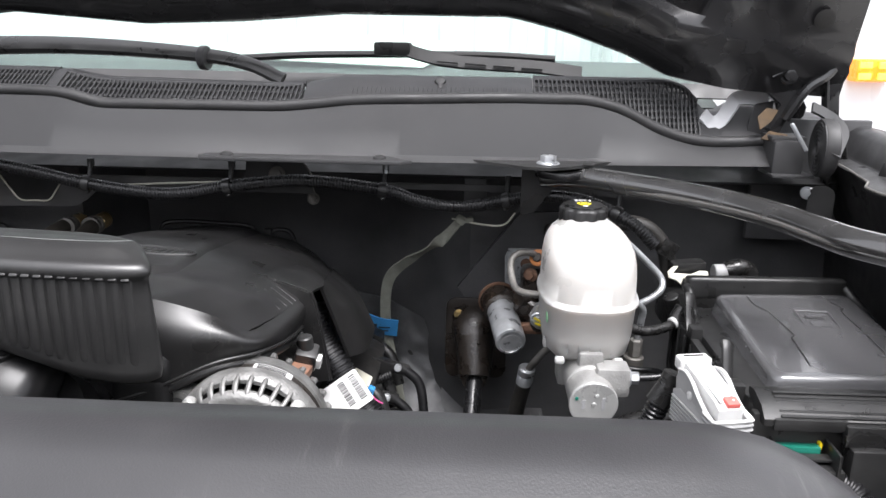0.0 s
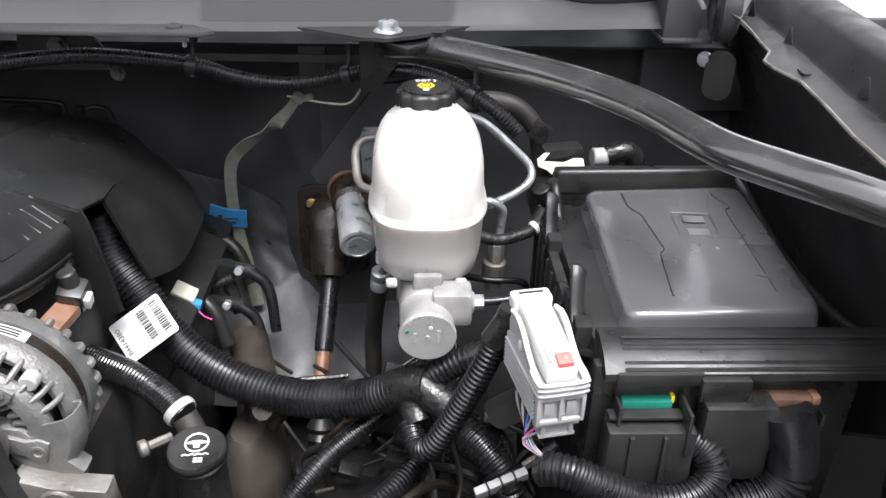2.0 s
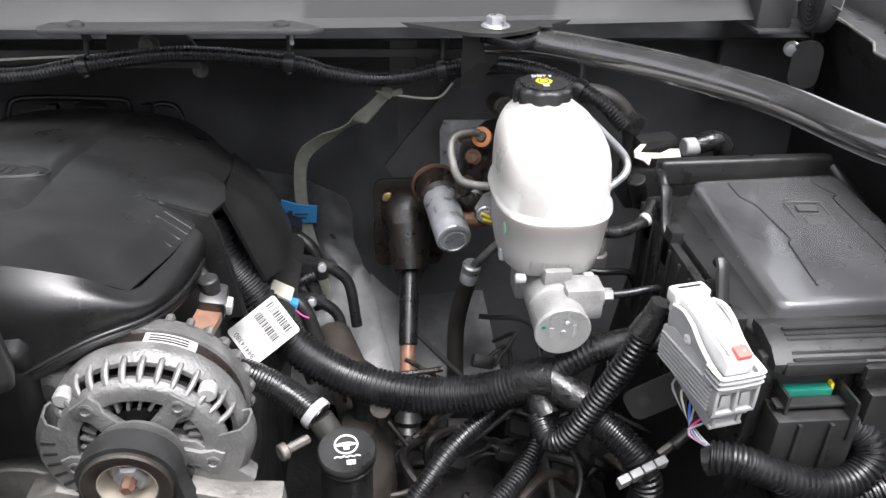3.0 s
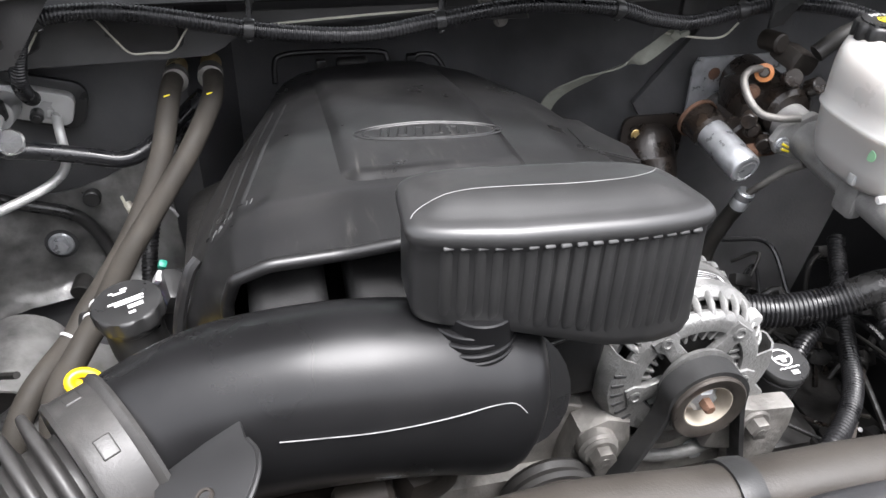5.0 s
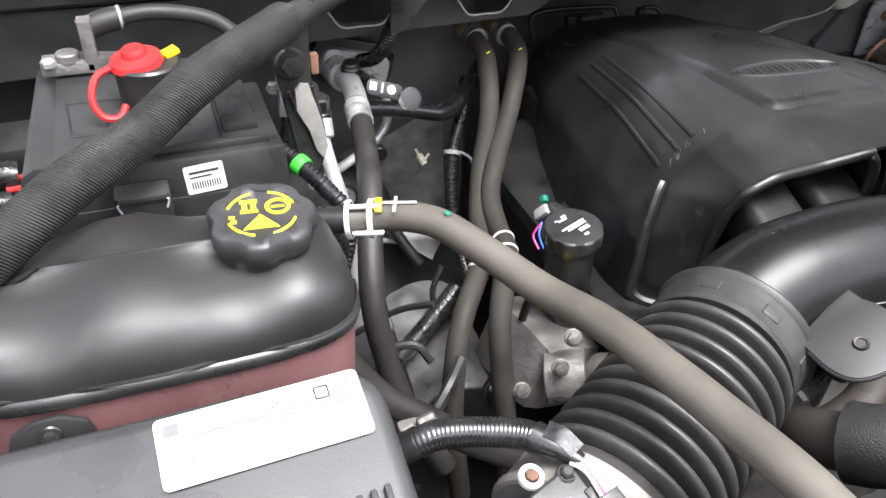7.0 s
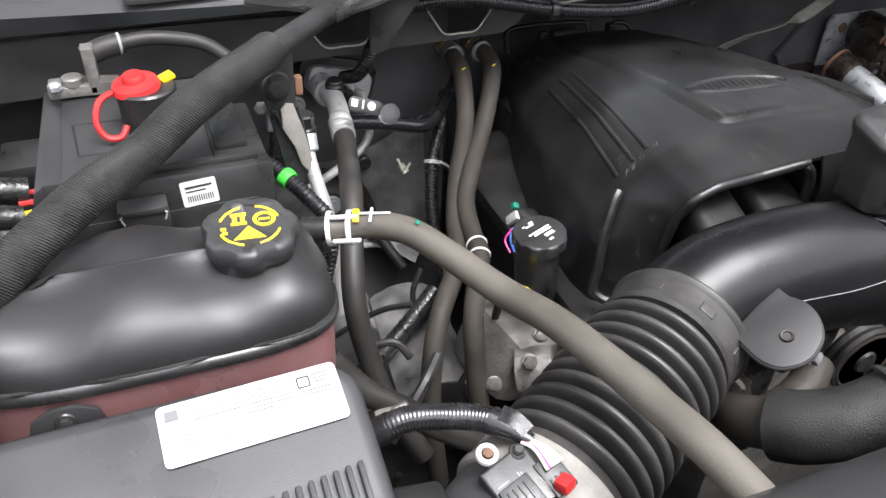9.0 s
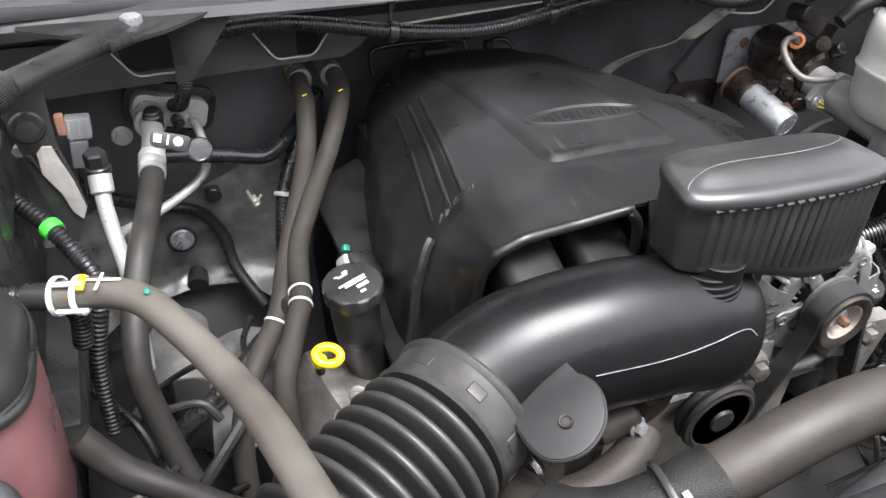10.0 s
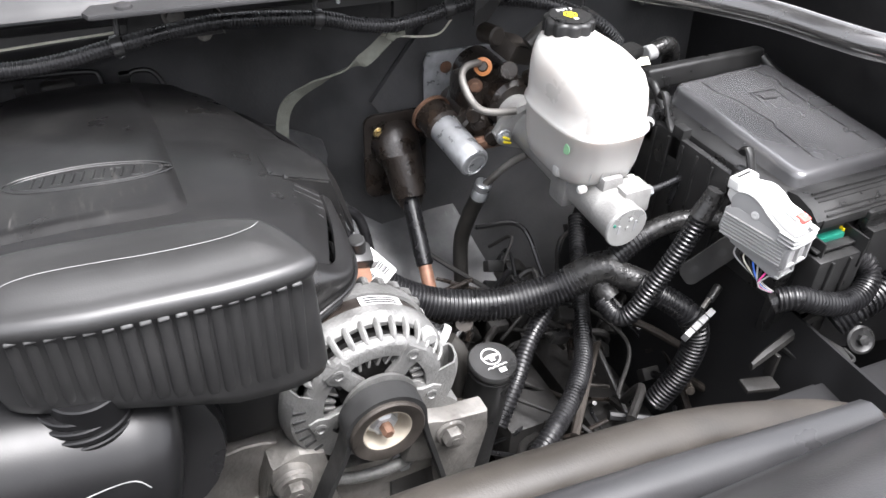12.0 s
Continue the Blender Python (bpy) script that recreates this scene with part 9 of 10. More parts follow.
bars([(-0.004, 0.0068, 0.074, 0.0006)], em @ pose(0, 0, 0.001), INKSHADE, "label_rule", es, 0.0002)
for a, b in (((0.034, 0.0165), (0.0425, 0.0165)), ((0.034, 0.0085), (0.0425, 0.0085)), ((0.034, 0.0085), (0.034, 0.0165)), ((0.0425, 0.0085), (0.0425, 0.0165))):
    part("label_square", rod(em @ V(*a, 0.001), em @ V(*b, 0.001), 0.0006, 5), INKSHADE, es)
bars([(0.05, 0.0165, 0.012, 0.0011), (0.051, 0.0135, 0.011, 0.0011), (0.05, 0.0105, 0.009, 0.0011), (0.045, 0.005, 0.024, 0.001), (0.047, 0.002, 0.02, 0.001), (-0.054, 0.014, 0.009, 0.008), (0.015, 0.0035, 0.03, 0.0009), (0.005, 0.0005, 0.02, 0.0009)] + [(-0.045 + 0.012 * k, -0.003 - 0.003 * j, 0.005, 0.0008) for k in range(4) for j in range(4)], em @ pose(0, 0, 0.001), PRINT, "fine_print", es, 0.0002)
part("tube_stub", rod(V(-0.99, 0.5, 1.03), V(-0.955, 0.495, 1.03), 0.062, 32), BLACK, ab2, "outlet stub")

# ---------- battery with cover ----------
bat = thing("battery", (-1.11, 0.96, 1.0), "truck battery under a black plastic cover with fuse block", "battery")
part("case", box((-1.105, 0.965, 1.06), (0.19, 0.24, 0.17), 0.008), BLACK, bat, "black battery case")
part("cover", prism([(-1.195, 0.885), (-1.1, 0.876), (-1.03, 0.872), (-1.01, 0.885), (-1.025, 0.99), (-1.03, 1.075), (-1.2, 1.085), (-1.205, 0.87)], 0.03, Matrix.Translation((0, 0, 1.138)), 0.006), BATPL, bat, "moulded black cover")
part("cover_step", prism([(-1.18, 0.87), (-1.06, 0.865), (-1.035, 0.9), (-1.05, 1.06), (-1.18, 1.065)], 0.006, Matrix.Translation((0, 0, 1.167)), 0.003), BATPL, bat, "raised step of the cover")
part("front_block", box((-1.087, 0.864, 1.148), (0.178, 0.03, 0.05), 0.004, (-12, 0, 0)), BLACK, bat, "black fuse block at the front")
fuse = part("side_block", box((-1.024, 0.925, 1.15), (0.048, 0.11, 0.054), 0.005), BLACK, bat, "black fuse block at the side")
part("block_lid", box((-1.03, 0.93, 1.179), (0.03, 0.09, 0.008), 0.003), BLACK, fuse)
part("front_ridge", box((-1.09, 0.872, 1.1745), (0.165, 0.008, 0.006), 0.002), BLACK, bat)
part("socket", merge(box((-1.117, 0.838, 1.15), (0.042, 0.022, 0.026), 0.003), box((-1.117, 0.826, 1.161), (0.036, 0.004, 0.005), 0.001)), INKSHADE, bat, "empty black socket")
part("socket_rim", tube([V(-1.134, 0.826, 1.15), V(-1.134, 0.826, 1.159), V(-1.1, 0.826, 1.159), V(-1.1, 0.826, 1.15)], 0.0009, 6, 0.004), GREYINK, bat, "pale paler rim with the arc highlight put into its colour of the socket")
lbm = facing(V(-1.067, 0.85, 1.157), (0.0, -0.978, 0.208), (-0.06, 0.2, 1))
bl_ = sheet(0.032, 0.024, lbm, LABEL, "label", bat, label="small white bar code label")
bars([(0, 0.006, 0.024, 0.002), (-0.003, 0.002, 0.018, 0.0012)] + [(-0.011 + 0.002 * k, -0.005, 0.001, 0.006) for k in range(12)], lbm @ pose(0, 0, 0.0006), INKSHADE, "print", bl_)
for a, b in (((-1.17, 0.985, 1.1735), (-1.08, 0.98, 1.1735)), ((-1.08, 0.98, 1.1735), (-1.07, 0.915, 1.1735)), ((-1.07, 0.915, 1.1735), (-1.165, 0.92, 1.1735)), ((-1.165, 0.92, 1.1735), (-1.17, 0.985, 1.1735))):
    part("moulded_frame", rod(V(*a), V(*b), 0.001, 6), BLACK, bat)
jump = thing("jump_terminal", (-1.103, 0.965, 1.17), "red-capped positive jump terminal in a black cup", "battery terminal")
part("cup", lathe([(0.0275, 0), (0.0285, 0.042), (0.0265, 0.044), (0.018, 0.044)], V(-1.095, 0.965, 1.17), (0, 0, 1), 28), BLACK, jump, "black cup")
part("cap", lathe([(0.022, 0), (0.0235, 0.002), (0.0215, 0.007), (0.0115, 0.01), (0.0105, 0.014), (0.009, 0.016), (0, 0.017)], V(-1.103, 0.965, 1.212), (-0.1, -0.1, 1), 32), RED, jump, "bright red rubber cap")
part("tether", tube([V(-1.126, 0.958, 1.214), V(-1.138, 0.948, 1.211), V(-1.144, 0.938, 1.196), V(-1.138, 0.932, 1.182), V(-1.125, 0.932, 1.18), V(-1.118, 0.938, 1.188)], 0.0032, 8, 0.004), RED, jump, "red tether loop")
part("tag", box((-1.074, 0.975, 1.216), (0.014, 0.014, 0.004), 0.001, (0, -15, 20)), YELLOWPL, jump, "yellow warning tag")
term = thing("battery_clamp", (-1.16, 1.06, 1.17), "lead-grey battery terminal clamp and cable", "battery terminal")
part("clamp", merge(box((-1.165, 1.055, 1.182), (0.05, 0.03, 0.012), 0.003), prism([(0, 0), (0.03, 0), (0.03, 0.012), (0.012, 0.014), (0.012, 0.05), (0, 0.05)], 0.02, facing(V(-1.15, 1.06, 1.176), (0, -1, 0)), 0.002)), ALUDULL, term, "dull grey clamp")
part("clamp_bolt", rod(V(-1.165, 1.05, 1.186), V(-1.165, 1.05, 1.196), 0.011, 18), ALUDULL, term)
part("clamp_nut", rod(V(-1.182, 1.04, 1.186), V(-1.182, 1.04, 1.194), 0.007, 6), ZINC, term)
part("cable", tube([V(-1.15, 1.075, 1.206), V(-1.12, 1.08, 1.212), V(-1.08, 1.085, 1.214), V(-1.03, 1.08, 1.205), V(-1.0, 1.07, 1.185)], 0.0078, 14, 0.006), RUBBER, term, "thick black battery cable")
part("boot", tube([V(-1.15, 1.073, 1.205), V(-1.13, 1.078, 1.211), V(-1.11, 1.082, 1.213)], 0.0115, 14, 0.005), RUBBER, term, "rubber cable boot")
part("ring", rod(V(-1.115, 1.081, 1.213), V(-1.111, 1.0815, 1.213), 0.012, 14), LIGHTGREY, term, "pale ring on the cable")
lw = thing("battery_wiring", (-1.24, 0.95, 1.12), "taped black cables with red and yellow wires beside the battery", "wiring")
part("cable", tube([V(-1.3, 0.93, 1.14), V(-1.26, 0.94, 1.14), V(-1.22, 0.945, 1.13)], 0.014, 12, 0.005), TAPE, lw)
part("cable", tube([V(-1.3, 0.9, 1.13), V(-1.26, 0.91, 1.128), V(-1.225, 0.915, 1.12)], 0.012, 12, 0.005), TAPE, lw)
for k, m_ in enumerate((RED, RED, YELLOWPL)):
    part("wire", tube([V(-1.228, 0.94 - 0.012 * k, 1.131 - 0.004 * k), V(-1.21, 0.942 - 0.012 * k, 1.13 - 0.004 * k), V(-1.195, 0.942 - 0.012 * k, 1.128 - 0.004 * k)], 0.003, 8, 0.005), m_, lw)
part("side_bracket", box((-1.225, 1.0, 1.13), (0.04, 0.06, 0.025), 0.004), BLACK, lw)
solo("battery_tray", box((-1.11, 0.95, 0.95), (0.26, 0.3, 0.05), 0.008), BLACK, "black tray below the battery", "tray")

# green-banded conduit
GP = [V(-1.015, 0.99, 1.13), V(-1.0, 0.965, 1.12), V(-0.978, 0.938, 1.108), V(-0.955, 0.9, 1.092), V(-0.942, 0.875, 1.078), V(-0.946, 0.866, 1.05), V(-0.96, 0.86, 0.99), V(-0.965, 0.85, 0.9)]
gc = thing("battery_conduit", (-0.97, 0.92, 1.05), "black corrugated conduit with a bright green band", "wiring harness")
part("conduit", loom(GP, 0.0088, 0.0054, 0.0014, 12), CONDUIT, gc)
band(GP, (-0.974, 0.932, 1.105), 0.0104, 0.011, GREEN, "band", gc, "bright green tape band")
G2 = [V(-1.03, 0.83, 1.12), V(-1.0, 0.83, 1.11), V(-0.972, 0.834, 1.097), V(-0.96, 0.84, 1.07), V(-0.965, 0.845, 1.03)]
g2 = thing("battery_conduit", (-0.98, 0.83, 1.05), "thin black corrugated conduit beside the tank", "wiring harness")
part("conduit", loom(G2, 0.0095, 0.0054, 0.0014, 12), CONDUIT, g2)
# brace bracket with bolt
bb = thing("brace_bracket", (-0.97, 0.97, 1.1), "black steel bracket hanging from the brace with a hexagon bolt", "bracket")
part("plate", prism([(-0.02, 0.03), (0.022, 0.035), (0.02, -0.02), (0.028, -0.1), (0.012, -0.13), (0.0, -0.1), (-0.012, -0.02)], 0.005, facing(V(-0.972, 0.965, 1.2), (0.15, -1, 0.1)), 0.001), STEELBLACK, bb)
hexbolt("bolt", V(-0.971, 0.959, 1.199), (0.15, -1, 0.1), 0.0105, STEELBLACK, bb, "black painted bolt")
part("rag", prism([(-0.012, 0.024), (-0.006, 0.03), (0.002, 0.028), (0.006, 0.014), (0.012, -0.012), (0.016, -0.04), (0.01, -0.052), (0.003, -0.042), (-0.002, -0.02), (-0.013, 0.004)], 0.004, facing(V(-0.9575, 0.956, 1.15), (0.2, -1, 0.1)), 0.001), DUSTY, bb, "scrap of pale torn tape")
part("rim", tube([V(-0.976, 0.95, 1.176), V(-0.968, 0.955, 1.15), V(-0.957, 0.957, 1.112), V(-0.95, 0.958, 1.1), V(-0.943, 0.96, 1.106), V(-0.944, 0.958, 1.13), V(-0.952, 0.955, 1.176)], 0.0022, 8, 0.004), STEELBLACK, bb, "folded rim of the bracket")
gp = thing("grey_connector", (-0.948, 1.13, 1.07), "dull grey ribbed wiring connector beside the pipes", "connector")
part("body", box((-0.945, 1.136, 1.106), (0.027, 0.018, 0.026), 0.003, (0, 4, 0)), LIGHTGREY, gp, "upper grey housing")
part("lower_body", box((-0.95, 1.13, 1.075), (0.02, 0.016, 0.034), 0.003, (0, 6, 0)), PRINT, gp, "darker lower housing")
for k in range(3):
    part("rib", box((-0.954 + 0.009 * k, 1.1255, 1.106), (0.003, 0.004, 0.022), 0.001, (0, 4, 0)), LIGHTGREY, gp)
part("lead", tube([V(-0.952, 1.13, 1.06), V(-0.954, 1.13, 1.04), V(-0.96, 1.14, 1.0)], 0.006, 10, 0.005), TAPE, gp)
part("copper_bit", box((-0.945, 0.975, 1.19), (0.008, 0.01, 0.02), 0.002), COPPER, bb, "rusty stud")
part("nut", rod(V(-0.985, 0.985, 1.165), V(-0.987, 0.975, 1.167), 0.007, 6), ALUDULL, bb)

# ---------- air conditioning lines ----------
ac = thing("ac_pipe_block", (-0.84, 1.22, 1.05), "aluminium air conditioning pipe block at the firewall", "pipe block")
part("gasket", prism(rounded(0.118, 0.062, 0.02), 0.012, facing(V(-0.84, 1.245, 1.066), (0.1, -1, 0.1), (0.3, 0, 1)), 0.003), BLACK, ac, "black rubber gasket")
part("block", prism(rounded(0.095, 0.04, 0.012), 0.022, facing(V(-0.842, 1.235, 1.067), (0.1, -1, 0.1), (0.3, 0, 1)), 0.003), ALUSMOOTH, ac, "bright aluminium block")
part("stud", merge(rod(V(-0.835, 1.212, 1.06), V(-0.833, 1.196, 1.06), 0.008, 14), rod(V(-0.833, 1.196, 1.06), V(-0.8325, 1.192, 1.06), 0.005, 14)), BLACK, ac)
part("boss", rod(V(-0.868, 1.215, 1.072), V(-0.868, 1.17, 1.078), 0.019, 20), ALUSMOOTH, ac)
ln = thing("ac_suction_line", (-0.9, 0.95, 0.95), "dark rubber air conditioning hose with crimped aluminium end", "hose")
SL = [V(-0.874, 1.09, 1.078), V(-0.877, 1.058, 1.071), V(-0.89, 0.99, 1.063), V(-0.904, 0.93, 1.054), V(-0.919, 0.882, 1.02), V(-0.926, 0.848, 0.973), V(-0.916, 0.828, 0.905), V(-0.9, 0.8, 0.85), V(-0.87, 0.77, 0.79)]
part("elbow", tube([V(-0.868, 1.175, 1.078), V(-0.867, 1.15, 1.083), V(-0.868, 1.12, 1.08), V(-0.872, 1.095, 1.078)], 0.0135, 18, 0.004), ALUSMOOTH, ln, "aluminium elbow")
part("ferrule", lathe([(0.0135, 0), (0.0155, 0.002), (0.0155, 0.01), (0.014, 0.012), (0.0155, 0.014), (0.0155, 0.022), (0.014, 0.024), (0.0155, 0.026), (0.015, 0.034)], V(-0.873, 1.094, 1.077), V(-0.877, 1.058, 1.071) - V(-0.873, 1.094, 1.077), 24), ALUSMOOTH, ln, "crimped aluminium ferrule")
part("hose", tube(SL, 0.0132, 18, 0.006), RUBBER, ln)
part("service_cap", merge(rod(V(-0.863, 1.158, 1.078), V(-0.863, 1.154, 1.102), 0.0122, 20, 0.003), rod(V(-0.863, 1.154, 1.1), V(-0.863, 1.153, 1.106), 0.0102, 20, 0.002)), BLACK, ln, "black service port cap")
tg = part("tag", prism(rounded(0.044, 0.018, 0.007), 0.003, facing(V(-0.85, 1.055, 1.112), (0.1, -0.85, 0.5), (0.35, 0.2, 1)), 0.001), BLACK, ln, "black plastic tag with white symbols")
tgm = facing(V(-0.85, 1.0535, 1.1145), (0.1, -0.85, 0.5), (0.35, 0.2, 1))
bars([(-0.014, 0, 0.008, 0.009), (-0.003, 0, 0.002, 0.011)], tgm @ pose(0, 0, 0.0008), WHITEINK, "symbol", tg)
part("symbol", lathe([(0.003, 0), (0.0052, 0), (0.0052, 0.0006), (0.003, 0.0006)], tgm @ V(0.008, 0, 0.0008), (0.1, -0.85, 0.5), 18), WHITEINK, tg)
part("clear_cap", lathe([(0.0135, 0), (0.014, 0.004), (0.012, 0.009), (0, 0.011)], V(-0.822, 1.05, 1.1), (0.1, -0.85, 0.5), 22), CLEAR, ln, "clear plastic cap")
l2 = thing("ac_liquid_line", (-0.88, 1.1, 1.0), "bare aluminium air conditioning pipe with bends", "pipe")
part("pipe", tube([V(-0.815, 1.215, 1.056), V(-0.81, 1.19, 1.045), V(-0.808, 1.18, 1.02), V(-0.812, 1.175, 1.0), V(-0.83, 1.165, 0.985), V(-0.87, 1.14, 0.975), V(-0.91, 1.11, 0.975), V(-0.935, 1.08, 0.985)], 0.006, 12, 0.004), ALUSMOOTH, l2)
l3 = thing("ac_service_pipe", (-0.93, 1.0, 1.0), "aluminium service pipe with a black hexagon cap", "pipe")
part("pipe", tube([V(-0.929, 1.036, 1.09), V(-0.93, 1.02, 1.07), V(-0.927, 0.995, 1.045), V(-0.922, 0.97, 1.015), V(-0.922, 0.95, 0.97), V(-0.925, 0.93, 0.9)], 0.0085, 14, 0.004), ALUSMOOTH, l3)
part("fitting", rod(V(-0.929, 1.038, 1.096), V(-0.9295, 1.026, 1.078), 0.0125, 18), ALUSMOOTH, l3)
part("cap", merge(rod(V(-0.929, 1.042, 1.102), V(-0.929, 1.04, 1.122), 0.012, 6, 0.002), rod(V(-0.929, 1.04, 1.094), V(-0.929, 1.041, 1.104), 0.0135, 20)), BLACK, l3, "black cap")
hexbolt("bolt", V(-0.905, 1.215, 1.045), (0, -1, 0.1), 0.009, ALUSMOOTH, None, "bright round bolt head in the firewall")
bar_ = thing("cable_sleeve", (-0.75, 1.1, 1.05), "flat black cable sleeve running across the firewall", "cable")
part("sleeve", tube([V(-0.866, 1.13, 1.054), V(-0.82, 1.143, 1.041), V(-0.774, 1.15, 1.027), V(-0.735, 1.155, 1.017), V(-0.7, 1.178, 1.026), V(-0.64, 1.24, 1.058)], 0.0105, 14, 0.006), SHAFT, bar_)

# ---------- heater hoses ----------
HA = [V(-0.668, 1.236, 1.09), V(-0.672, 1.2, 1.09), V(-0.675, 1.162, 1.082), V(-0.69, 1.109, 1.035), V(-0.722, 1.053, 0.982), V(-0.748, 0.993, 0.96), V(-0.765, 0.94, 0.955), V(-0.78, 0.913, 0.94), V(-0.818, 0.866, 0.914), V(-0.84, 0.83, 0.87), V(-0.846, 0.81, 0.8), V(-0.84, 0.79, 0.7)]
HB = [V(-0.625, 1.233, 1.093), V(-0.622, 1.2, 1.092), V(-0.626, 1.166, 1.08), V(-0.656, 1.115, 1.041), V(-0.698, 1.058, 1.0), V(-0.727, 1.01, 0.975), V(-0.742, 0.952, 0.967), V(-0.75, 0.908, 0.966), V(-0.765, 0.877, 0.955), V(-0.787, 0.835, 0.93), V(-0.792, 0.81, 0.88), V(-0.788, 0.79, 0.8), V(-0.78, 0.78, 0.7)]
for pts, marks in ((HA, ((-0.78, 0.913, 0.94),)), (HB, ((-0.749, 0.926, 0.966), (-0.75, 0.905, 0.966)))):
    hh = thing("heater_hose", (pts[5].x, pts[5].y, 0.9), "grey-brown rubber heater hose with white ring marks", "hose", "heater hoses")
    part("hose", tube(pts, 0.0128, 18, 0.006), HEATERHOSE, hh)
    part("ferrule", lathe([(0.0135, 0), (0.0158, 0.001), (0.0158, 0.008), (0.0145, 0.01), (0.0158, 0.012), (0.0158, 0.02), (0.0135, 0.021)], pts[0] + V(0, -0.004, 0), (0, -1, 0.02), 24), ALUDULL, hh, "crimped dull end ring")
    part("inlet", rod(pts[0] + V(0, 0.03, 0), pts[0], 0.0135, 18), BRASS, hh, "brassy inlet stub")
    for at in marks:
        band(pts, at, 0.0134, 0.003, WHITE, "ring_mark", hh, "white painted ring")
    part("paint_mark", box((pts[2].x, pts[2].y - 0.004, pts[2].z + 0.0125), (0.008, 0.0018, 0.0012), 0.0005, (30, 0, 30)), YELLOW, hh, "yellow paint dash")
tie = thing("hose_separator", (-0.762, 0.93, 0.95), "black plastic separator clipped between the heater hoses", "clip")
part("clip", box((-0.757, 0.922, 0.955), (0.03, 0.014, 0.02), 0.004, (0, 20, 40)), BLACK, tie)

# ---------- depth at the left: foil shield, wiring, exhaust and bell housing ----------
fs = thing("heat_shield", (-0.87, 1.27, 0.7), "stained silver sheet metal shield low on the firewall", "heat shield")
rows = curve_rows([[V(-1.03, 1.19, 0.925), V(-0.95, 1.23, 0.937), V(-0.86, 1.242, 0.93), V(-0.79, 1.244, 0.944), V(-0.705, 1.24, 0.985)],
                   [V(-1.04, 1.17, 0.86), V(-0.95, 1.222, 0.87), V(-0.86, 1.245, 0.87), V(-0.79, 1.248, 0.87), V(-0.7, 1.235, 0.87)],
                   [V(-1.04, 1.16, 0.78), V(-0.95, 1.22, 0.79), V(-0.86, 1.25, 0.79), V(-0.79, 1.24, 0.79), V(-0.7, 1.215, 0.78)],
                   [V(-1.02, 1.16, 0.74), V(-0.95, 1.21, 0.755), V(-0.86, 1.23, 0.76), V(-0.79, 1.215, 0.765), V(-0.74, 1.17, 0.755)]], 60, 52)
for r in rows:
    for p in r:
        p.y += 0.005 * noise.noise(p * 22) + 0.0018 * noise.noise(p * 75)
part("foil", surface(rows), FOIL, fs, solid=0.003)
hexbolt("bolt", V(-0.859, 1.236, 0.852), (0, -1, 0.1), 0.0115, ZINC, fs, "plated bolt in a dark recess")
part("recess", lathe([(0.021, 0), (0.022, 0.002), (0.018, 0.003), (0, 0.0025)], V(-0.859, 1.2385, 0.852), (0, -1, 0.1), 24), INKSHADE, fs)
part("socket", rod(V(-0.804, 1.25, 0.922), V(-0.804, 1.228, 0.922), 0.0115, 18), BLACK, fs, "black plug")
part("stud", rod(V(-0.845, 1.255, 0.775), V(-0.85, 1.225, 0.77), 0.016, 16), DARK, fs, "dark rubber stud")
part("black_tube", tube([V(-0.95, 1.2, 0.97), V(-0.89, 1.22, 0.93), V(-0.83, 1.23, 0.9), V(-0.8, 1.23, 0.85), V(-0.79, 1.21, 0.8), V(-0.76, 1.17, 0.75)], 0.009, 12, 0.006), BLACK, fs, "black drain tube")
fh = thing("left_harness", (-0.715, 1.15, 0.9), "black taped harness with grey cable ties", "wiring harness")
FH = [V(-0.67, 1.24, 1.02), V(-0.69, 1.2, 0.99), V(-0.714, 1.168, 0.945), V(-0.728, 1.13, 0.89), V(-0.732, 1.09, 0.84), V(-0.73, 1.04, 0.8)]
part("tape", tube(FH, 0.0095, 12, 0.005), TAPE, fh)
part("conduit", loom(FH[2:], 0.0105, 0.0054, 0.0014, 12), CONDUIT, fh)
for at in ((-0.714, 1.168, 0.945), (-0.731, 1.1, 0.853)):
    c = band(FH, at, 0.0128, 0.006, LIGHTGREY, "tie", fh, "grey cable tie")
    part("tie_tail", tube([V(*at) + V(0.008, -0.01, 0.004), V(*at) + V(0.02, -0.014, -0.004), V(*at) + V(0.026, -0.014, -0.016)], 0.0022, 6, 0.004), LIGHTGREY, c)
part("clip", merge(rod(V(-0.755, 1.2, 0.93), V(-0.748, 1.19, 0.918), 0.0055, 10), tube([V(-0.76, 1.2, 0.94), V(-0.752, 1.19, 0.925), V(-0.742, 1.19, 0.935)], 0.0022, 6, 0.004)), CREAM, fh, "cream plastic clip")
inj = thing("injector_plug", (-0.68, 0.94, 0.98), "green and white wiring plug with thin leads", "connector")
part("body", box((-0.69, 0.94, 0.985), (0.01, 0.013, 0.022), 0.003, (30, 25, 0)), LIGHTGREY, inj)
part("lock", box((-0.685, 0.949, 0.997), (0.009, 0.009, 0.009), 0.003, (30, 25, 0)), TEAL, inj, "green plug lock")
part("wire", tube([V(-0.695, 0.93, 0.978), V(-0.702, 0.92, 0.968), V(-0.7, 0.91, 0.955)], 0.0014, 6, 0.004), BLUEWIRE, inj)
part("wire", tube([V(-0.697, 0.928, 0.978), V(-0.707, 0.925, 0.965), V(-0.706, 0.91, 0.955)], 0.0014, 6, 0.004), PINKWIRE, inj)
part("black_plug", box((-0.672, 0.93, 0.975), (0.035, 0.04, 0.03), 0.006, (20, 20, 20)), BLACK, inj)
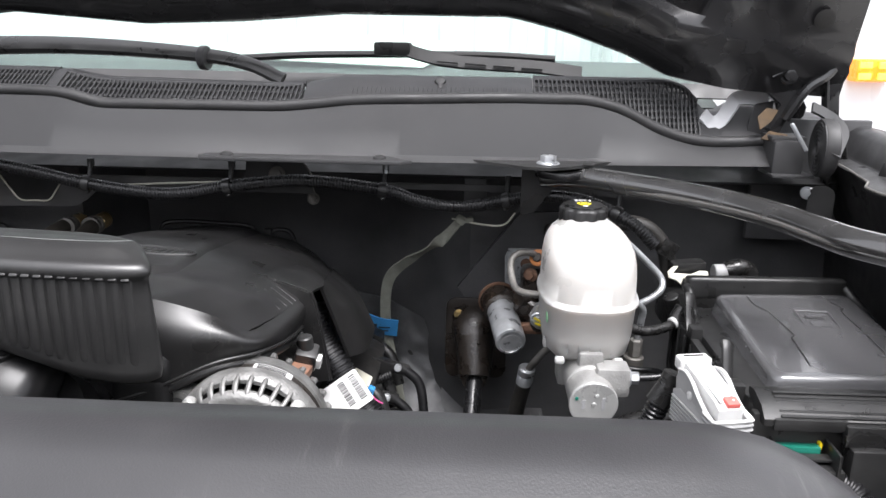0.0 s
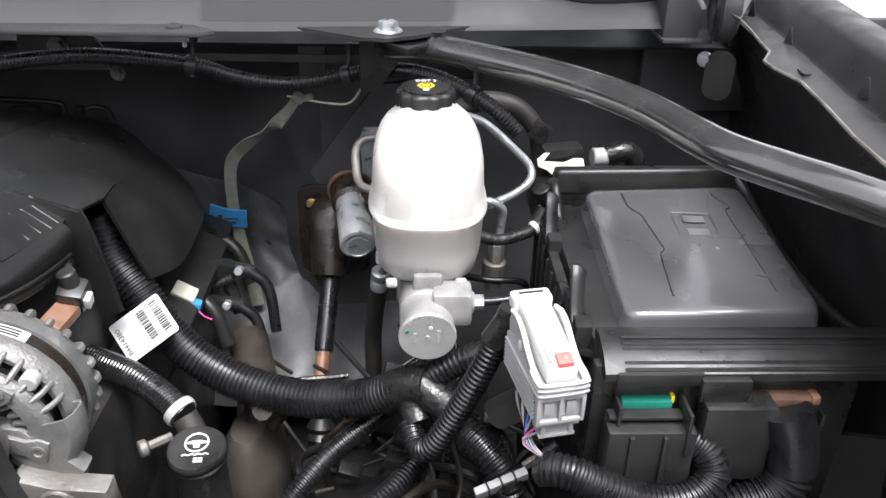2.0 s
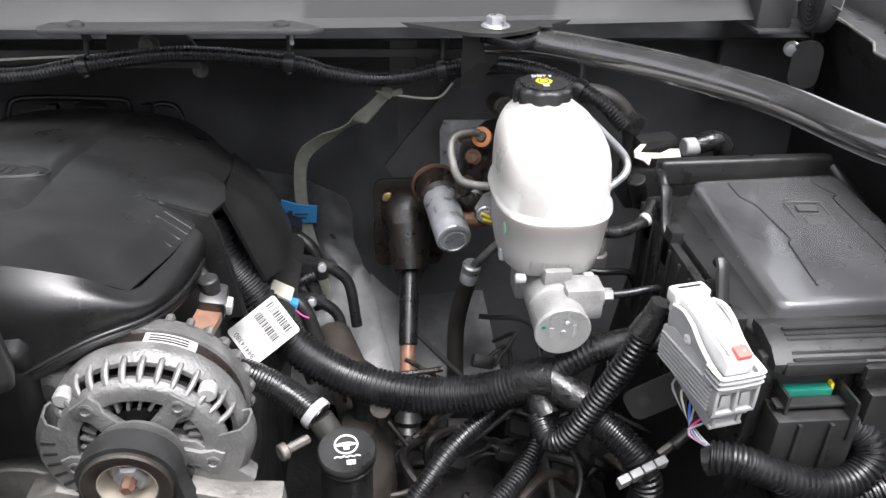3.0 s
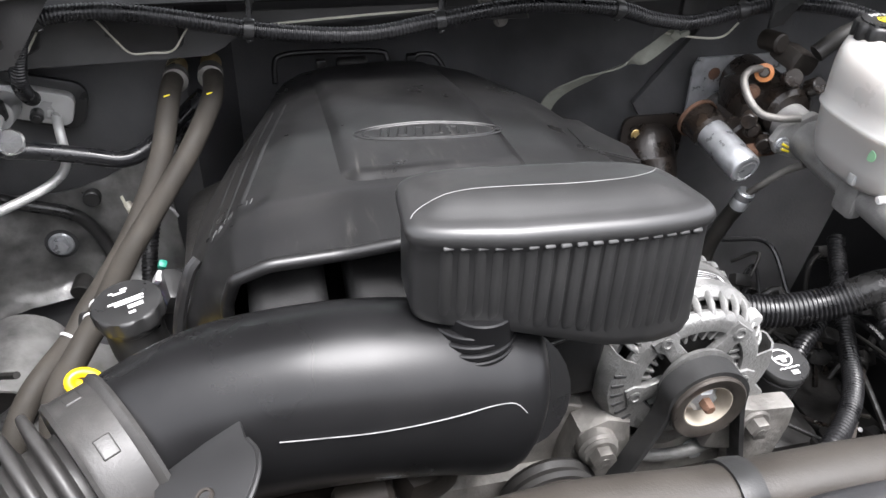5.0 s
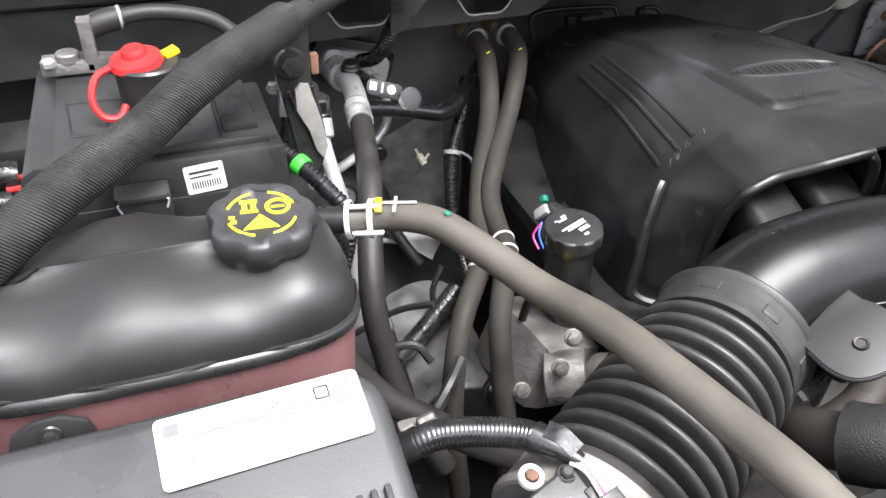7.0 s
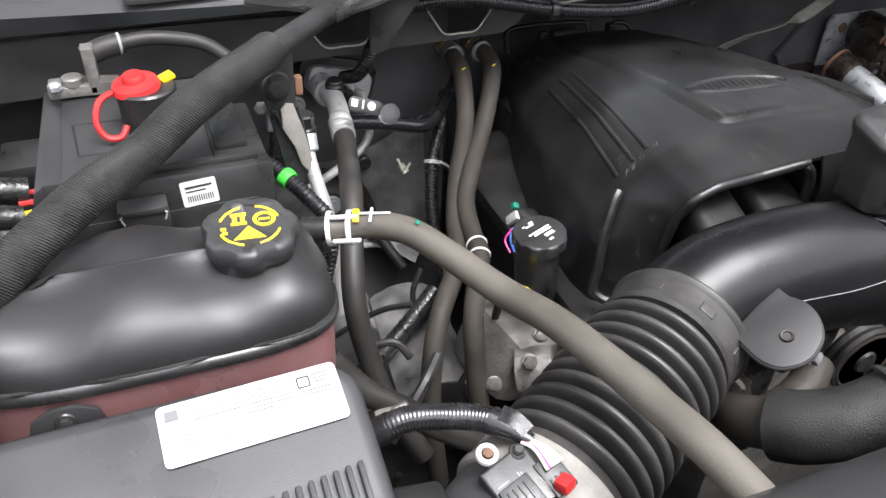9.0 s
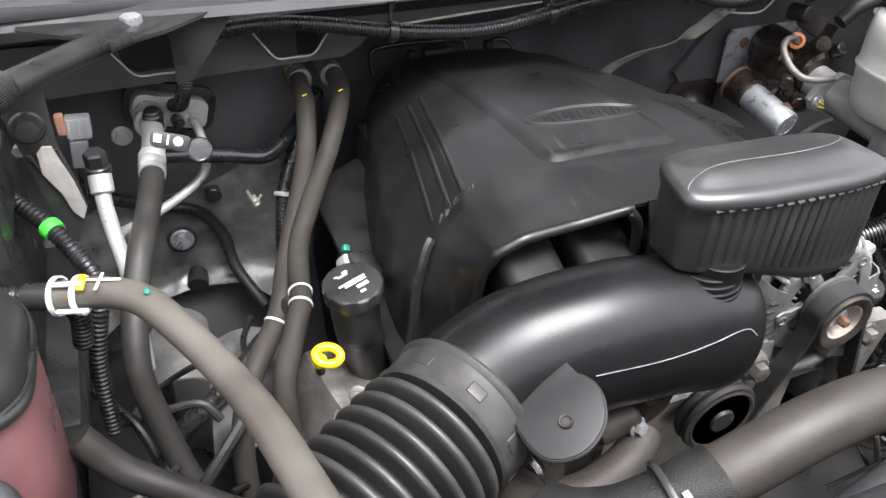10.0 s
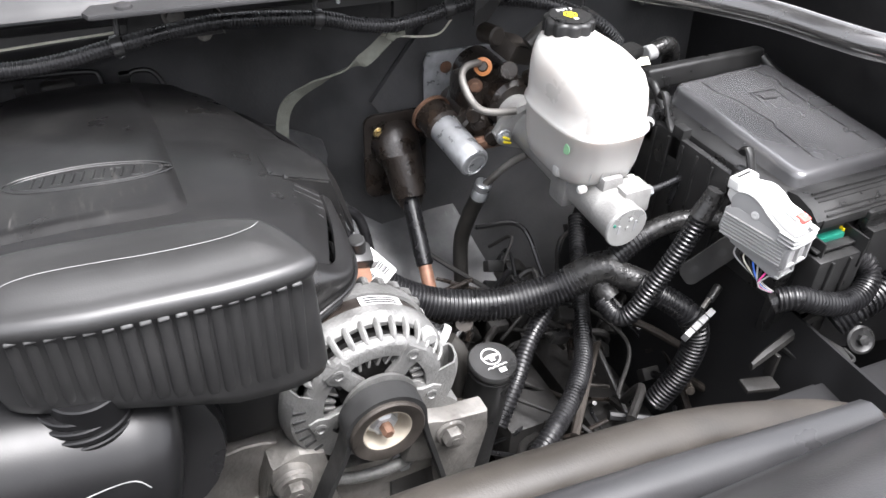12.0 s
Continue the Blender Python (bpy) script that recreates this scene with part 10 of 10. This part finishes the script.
ex = thing("exhaust_manifold", (-0.8, 0.92, 0.75), "dull grey heat-stained exhaust manifold and shield", "exhaust")
rows = []
for j in range(13):
    a = -0.2 + 1.9 * j / 12
    rows.append([V(-0.83 + 0.07 * math.cos(a + 0.6) + 0.02 * u, 0.84 + 0.2 * u, 0.76 + 0.07 * math.sin(a + 0.6)) + V(0, 0, 0.006 * noise.noise(V(u * 9, a * 4, 0))) for u in [k / 12 for k in range(13)]])
part("shield", surface(rows), FOIL, ex, "dented metal heat shield", solid=0.003)
part("shield", moved(surface([[p.copy() for p in r] for r in [[V(-0.9 + 0.055 * math.cos(0.4 + 2.0 * j / 10), 0.98 + 0.14 * k / 8, 0.77 + 0.055 * math.sin(0.4 + 2.0 * j / 10)) for k in range(9)] for j in range(11)]]), Matrix()), FOIL, ex, "dented metal heat shield", solid=0.003)
part("casting", merge(box((-0.72, 0.86, 0.84), (0.1, 0.12, 0.1), 0.03, (0, 20, 10)), rod(V(-0.74, 0.8, 0.86), V(-0.7, 0.78, 0.87), 0.03, 18), rod(V(-0.68, 0.78, 0.86), V(-0.66, 0.73, 0.9), 0.028, 18)), ALUDULL, ex, "cast aluminium head casting")
for at in ((-0.775, 0.79, 0.86), (-0.74, 0.775, 0.9), (-0.69, 0.755, 0.905), (-0.72, 0.79, 0.925)):
    hexbolt("bolt", V(*at), (-0.3, -0.8, 0.5), 0.0068, ALUDULL, ex)
part("black_sensor", tube([V(-0.93, 0.9, 0.8), V(-0.88, 0.91, 0.83), V(-0.83, 0.93, 0.86), V(-0.79, 0.95, 0.885)], 0.012, 12, 0.006), TAPE, ex, "black taped sleeve")
part("loop", tube([V(-0.79, 0.82, 0.87), V(-0.805, 0.82, 0.84), V(-0.795, 0.82, 0.81), V(-0.77, 0.82, 0.8)], 0.004, 8, 0.004), BLACK, ex)
part("loop", tube([V(-0.8, 0.98, 0.9), V(-0.815, 0.97, 0.87), V(-0.81, 0.96, 0.84), V(-0.79, 0.96, 0.83)], 0.004, 8, 0.004), BLACK, ex)
lh = thing("lower_hose", (-0.93, 0.75, 0.85), "dark rubber hose low beside the tank", "hose")
part("hose", tube([V(-0.98, 0.76, 1.0), V(-0.95, 0.745, 0.96), V(-0.91, 0.73, 0.93), V(-0.87, 0.715, 0.9), V(-0.82, 0.7, 0.87)], 0.014, 14, 0.006), RUBBER, lh)
part("fitting", merge(rod(V(-0.945, 0.66, 1.015), V(-0.93, 0.66, 1.02), 0.005, 8), box((-0.95, 0.665, 1.005), (0.02, 0.014, 0.014), 0.004)), ALUDULL, lh, "small brassy fitting")
lo = thing("left_frame_rail", (-0.95, 0.8, 0.6), "dark chassis rail and lower clutter", "frame rail")
part("rail", box((-0.98, 0.85, 0.6), (0.12, 0.8, 0.14), 0.01), DARK, lo)
part("liner", prism([(-0.35, 0.0), (0.5, 0.0), (0.5, 0.3), (-0.35, 0.3)], 0.005, facing(V(-1.04, 0.8, 0.62), (1, 0.1, 0.15))), FIREWALL, lo, "black plastic wing liner")
rnd = random.Random(21)
for k in range(14):
    p = V(rnd.uniform(-0.97, -0.85), rnd.uniform(0.72, 1.05), rnd.uniform(0.7, 0.88))
    d = V(rnd.uniform(-0.05, 0.05), rnd.uniform(-0.06, 0.06), rnd.uniform(-0.05, 0.05))
    part("lead", tube([p - d, p + V(0.01, 0, 0.015), p + d], rnd.choice((0.004, 0.005, 0.007)), 8, 0.008), rnd.choice((BLACK, DARK, CONDUIT, DARK)), lo)
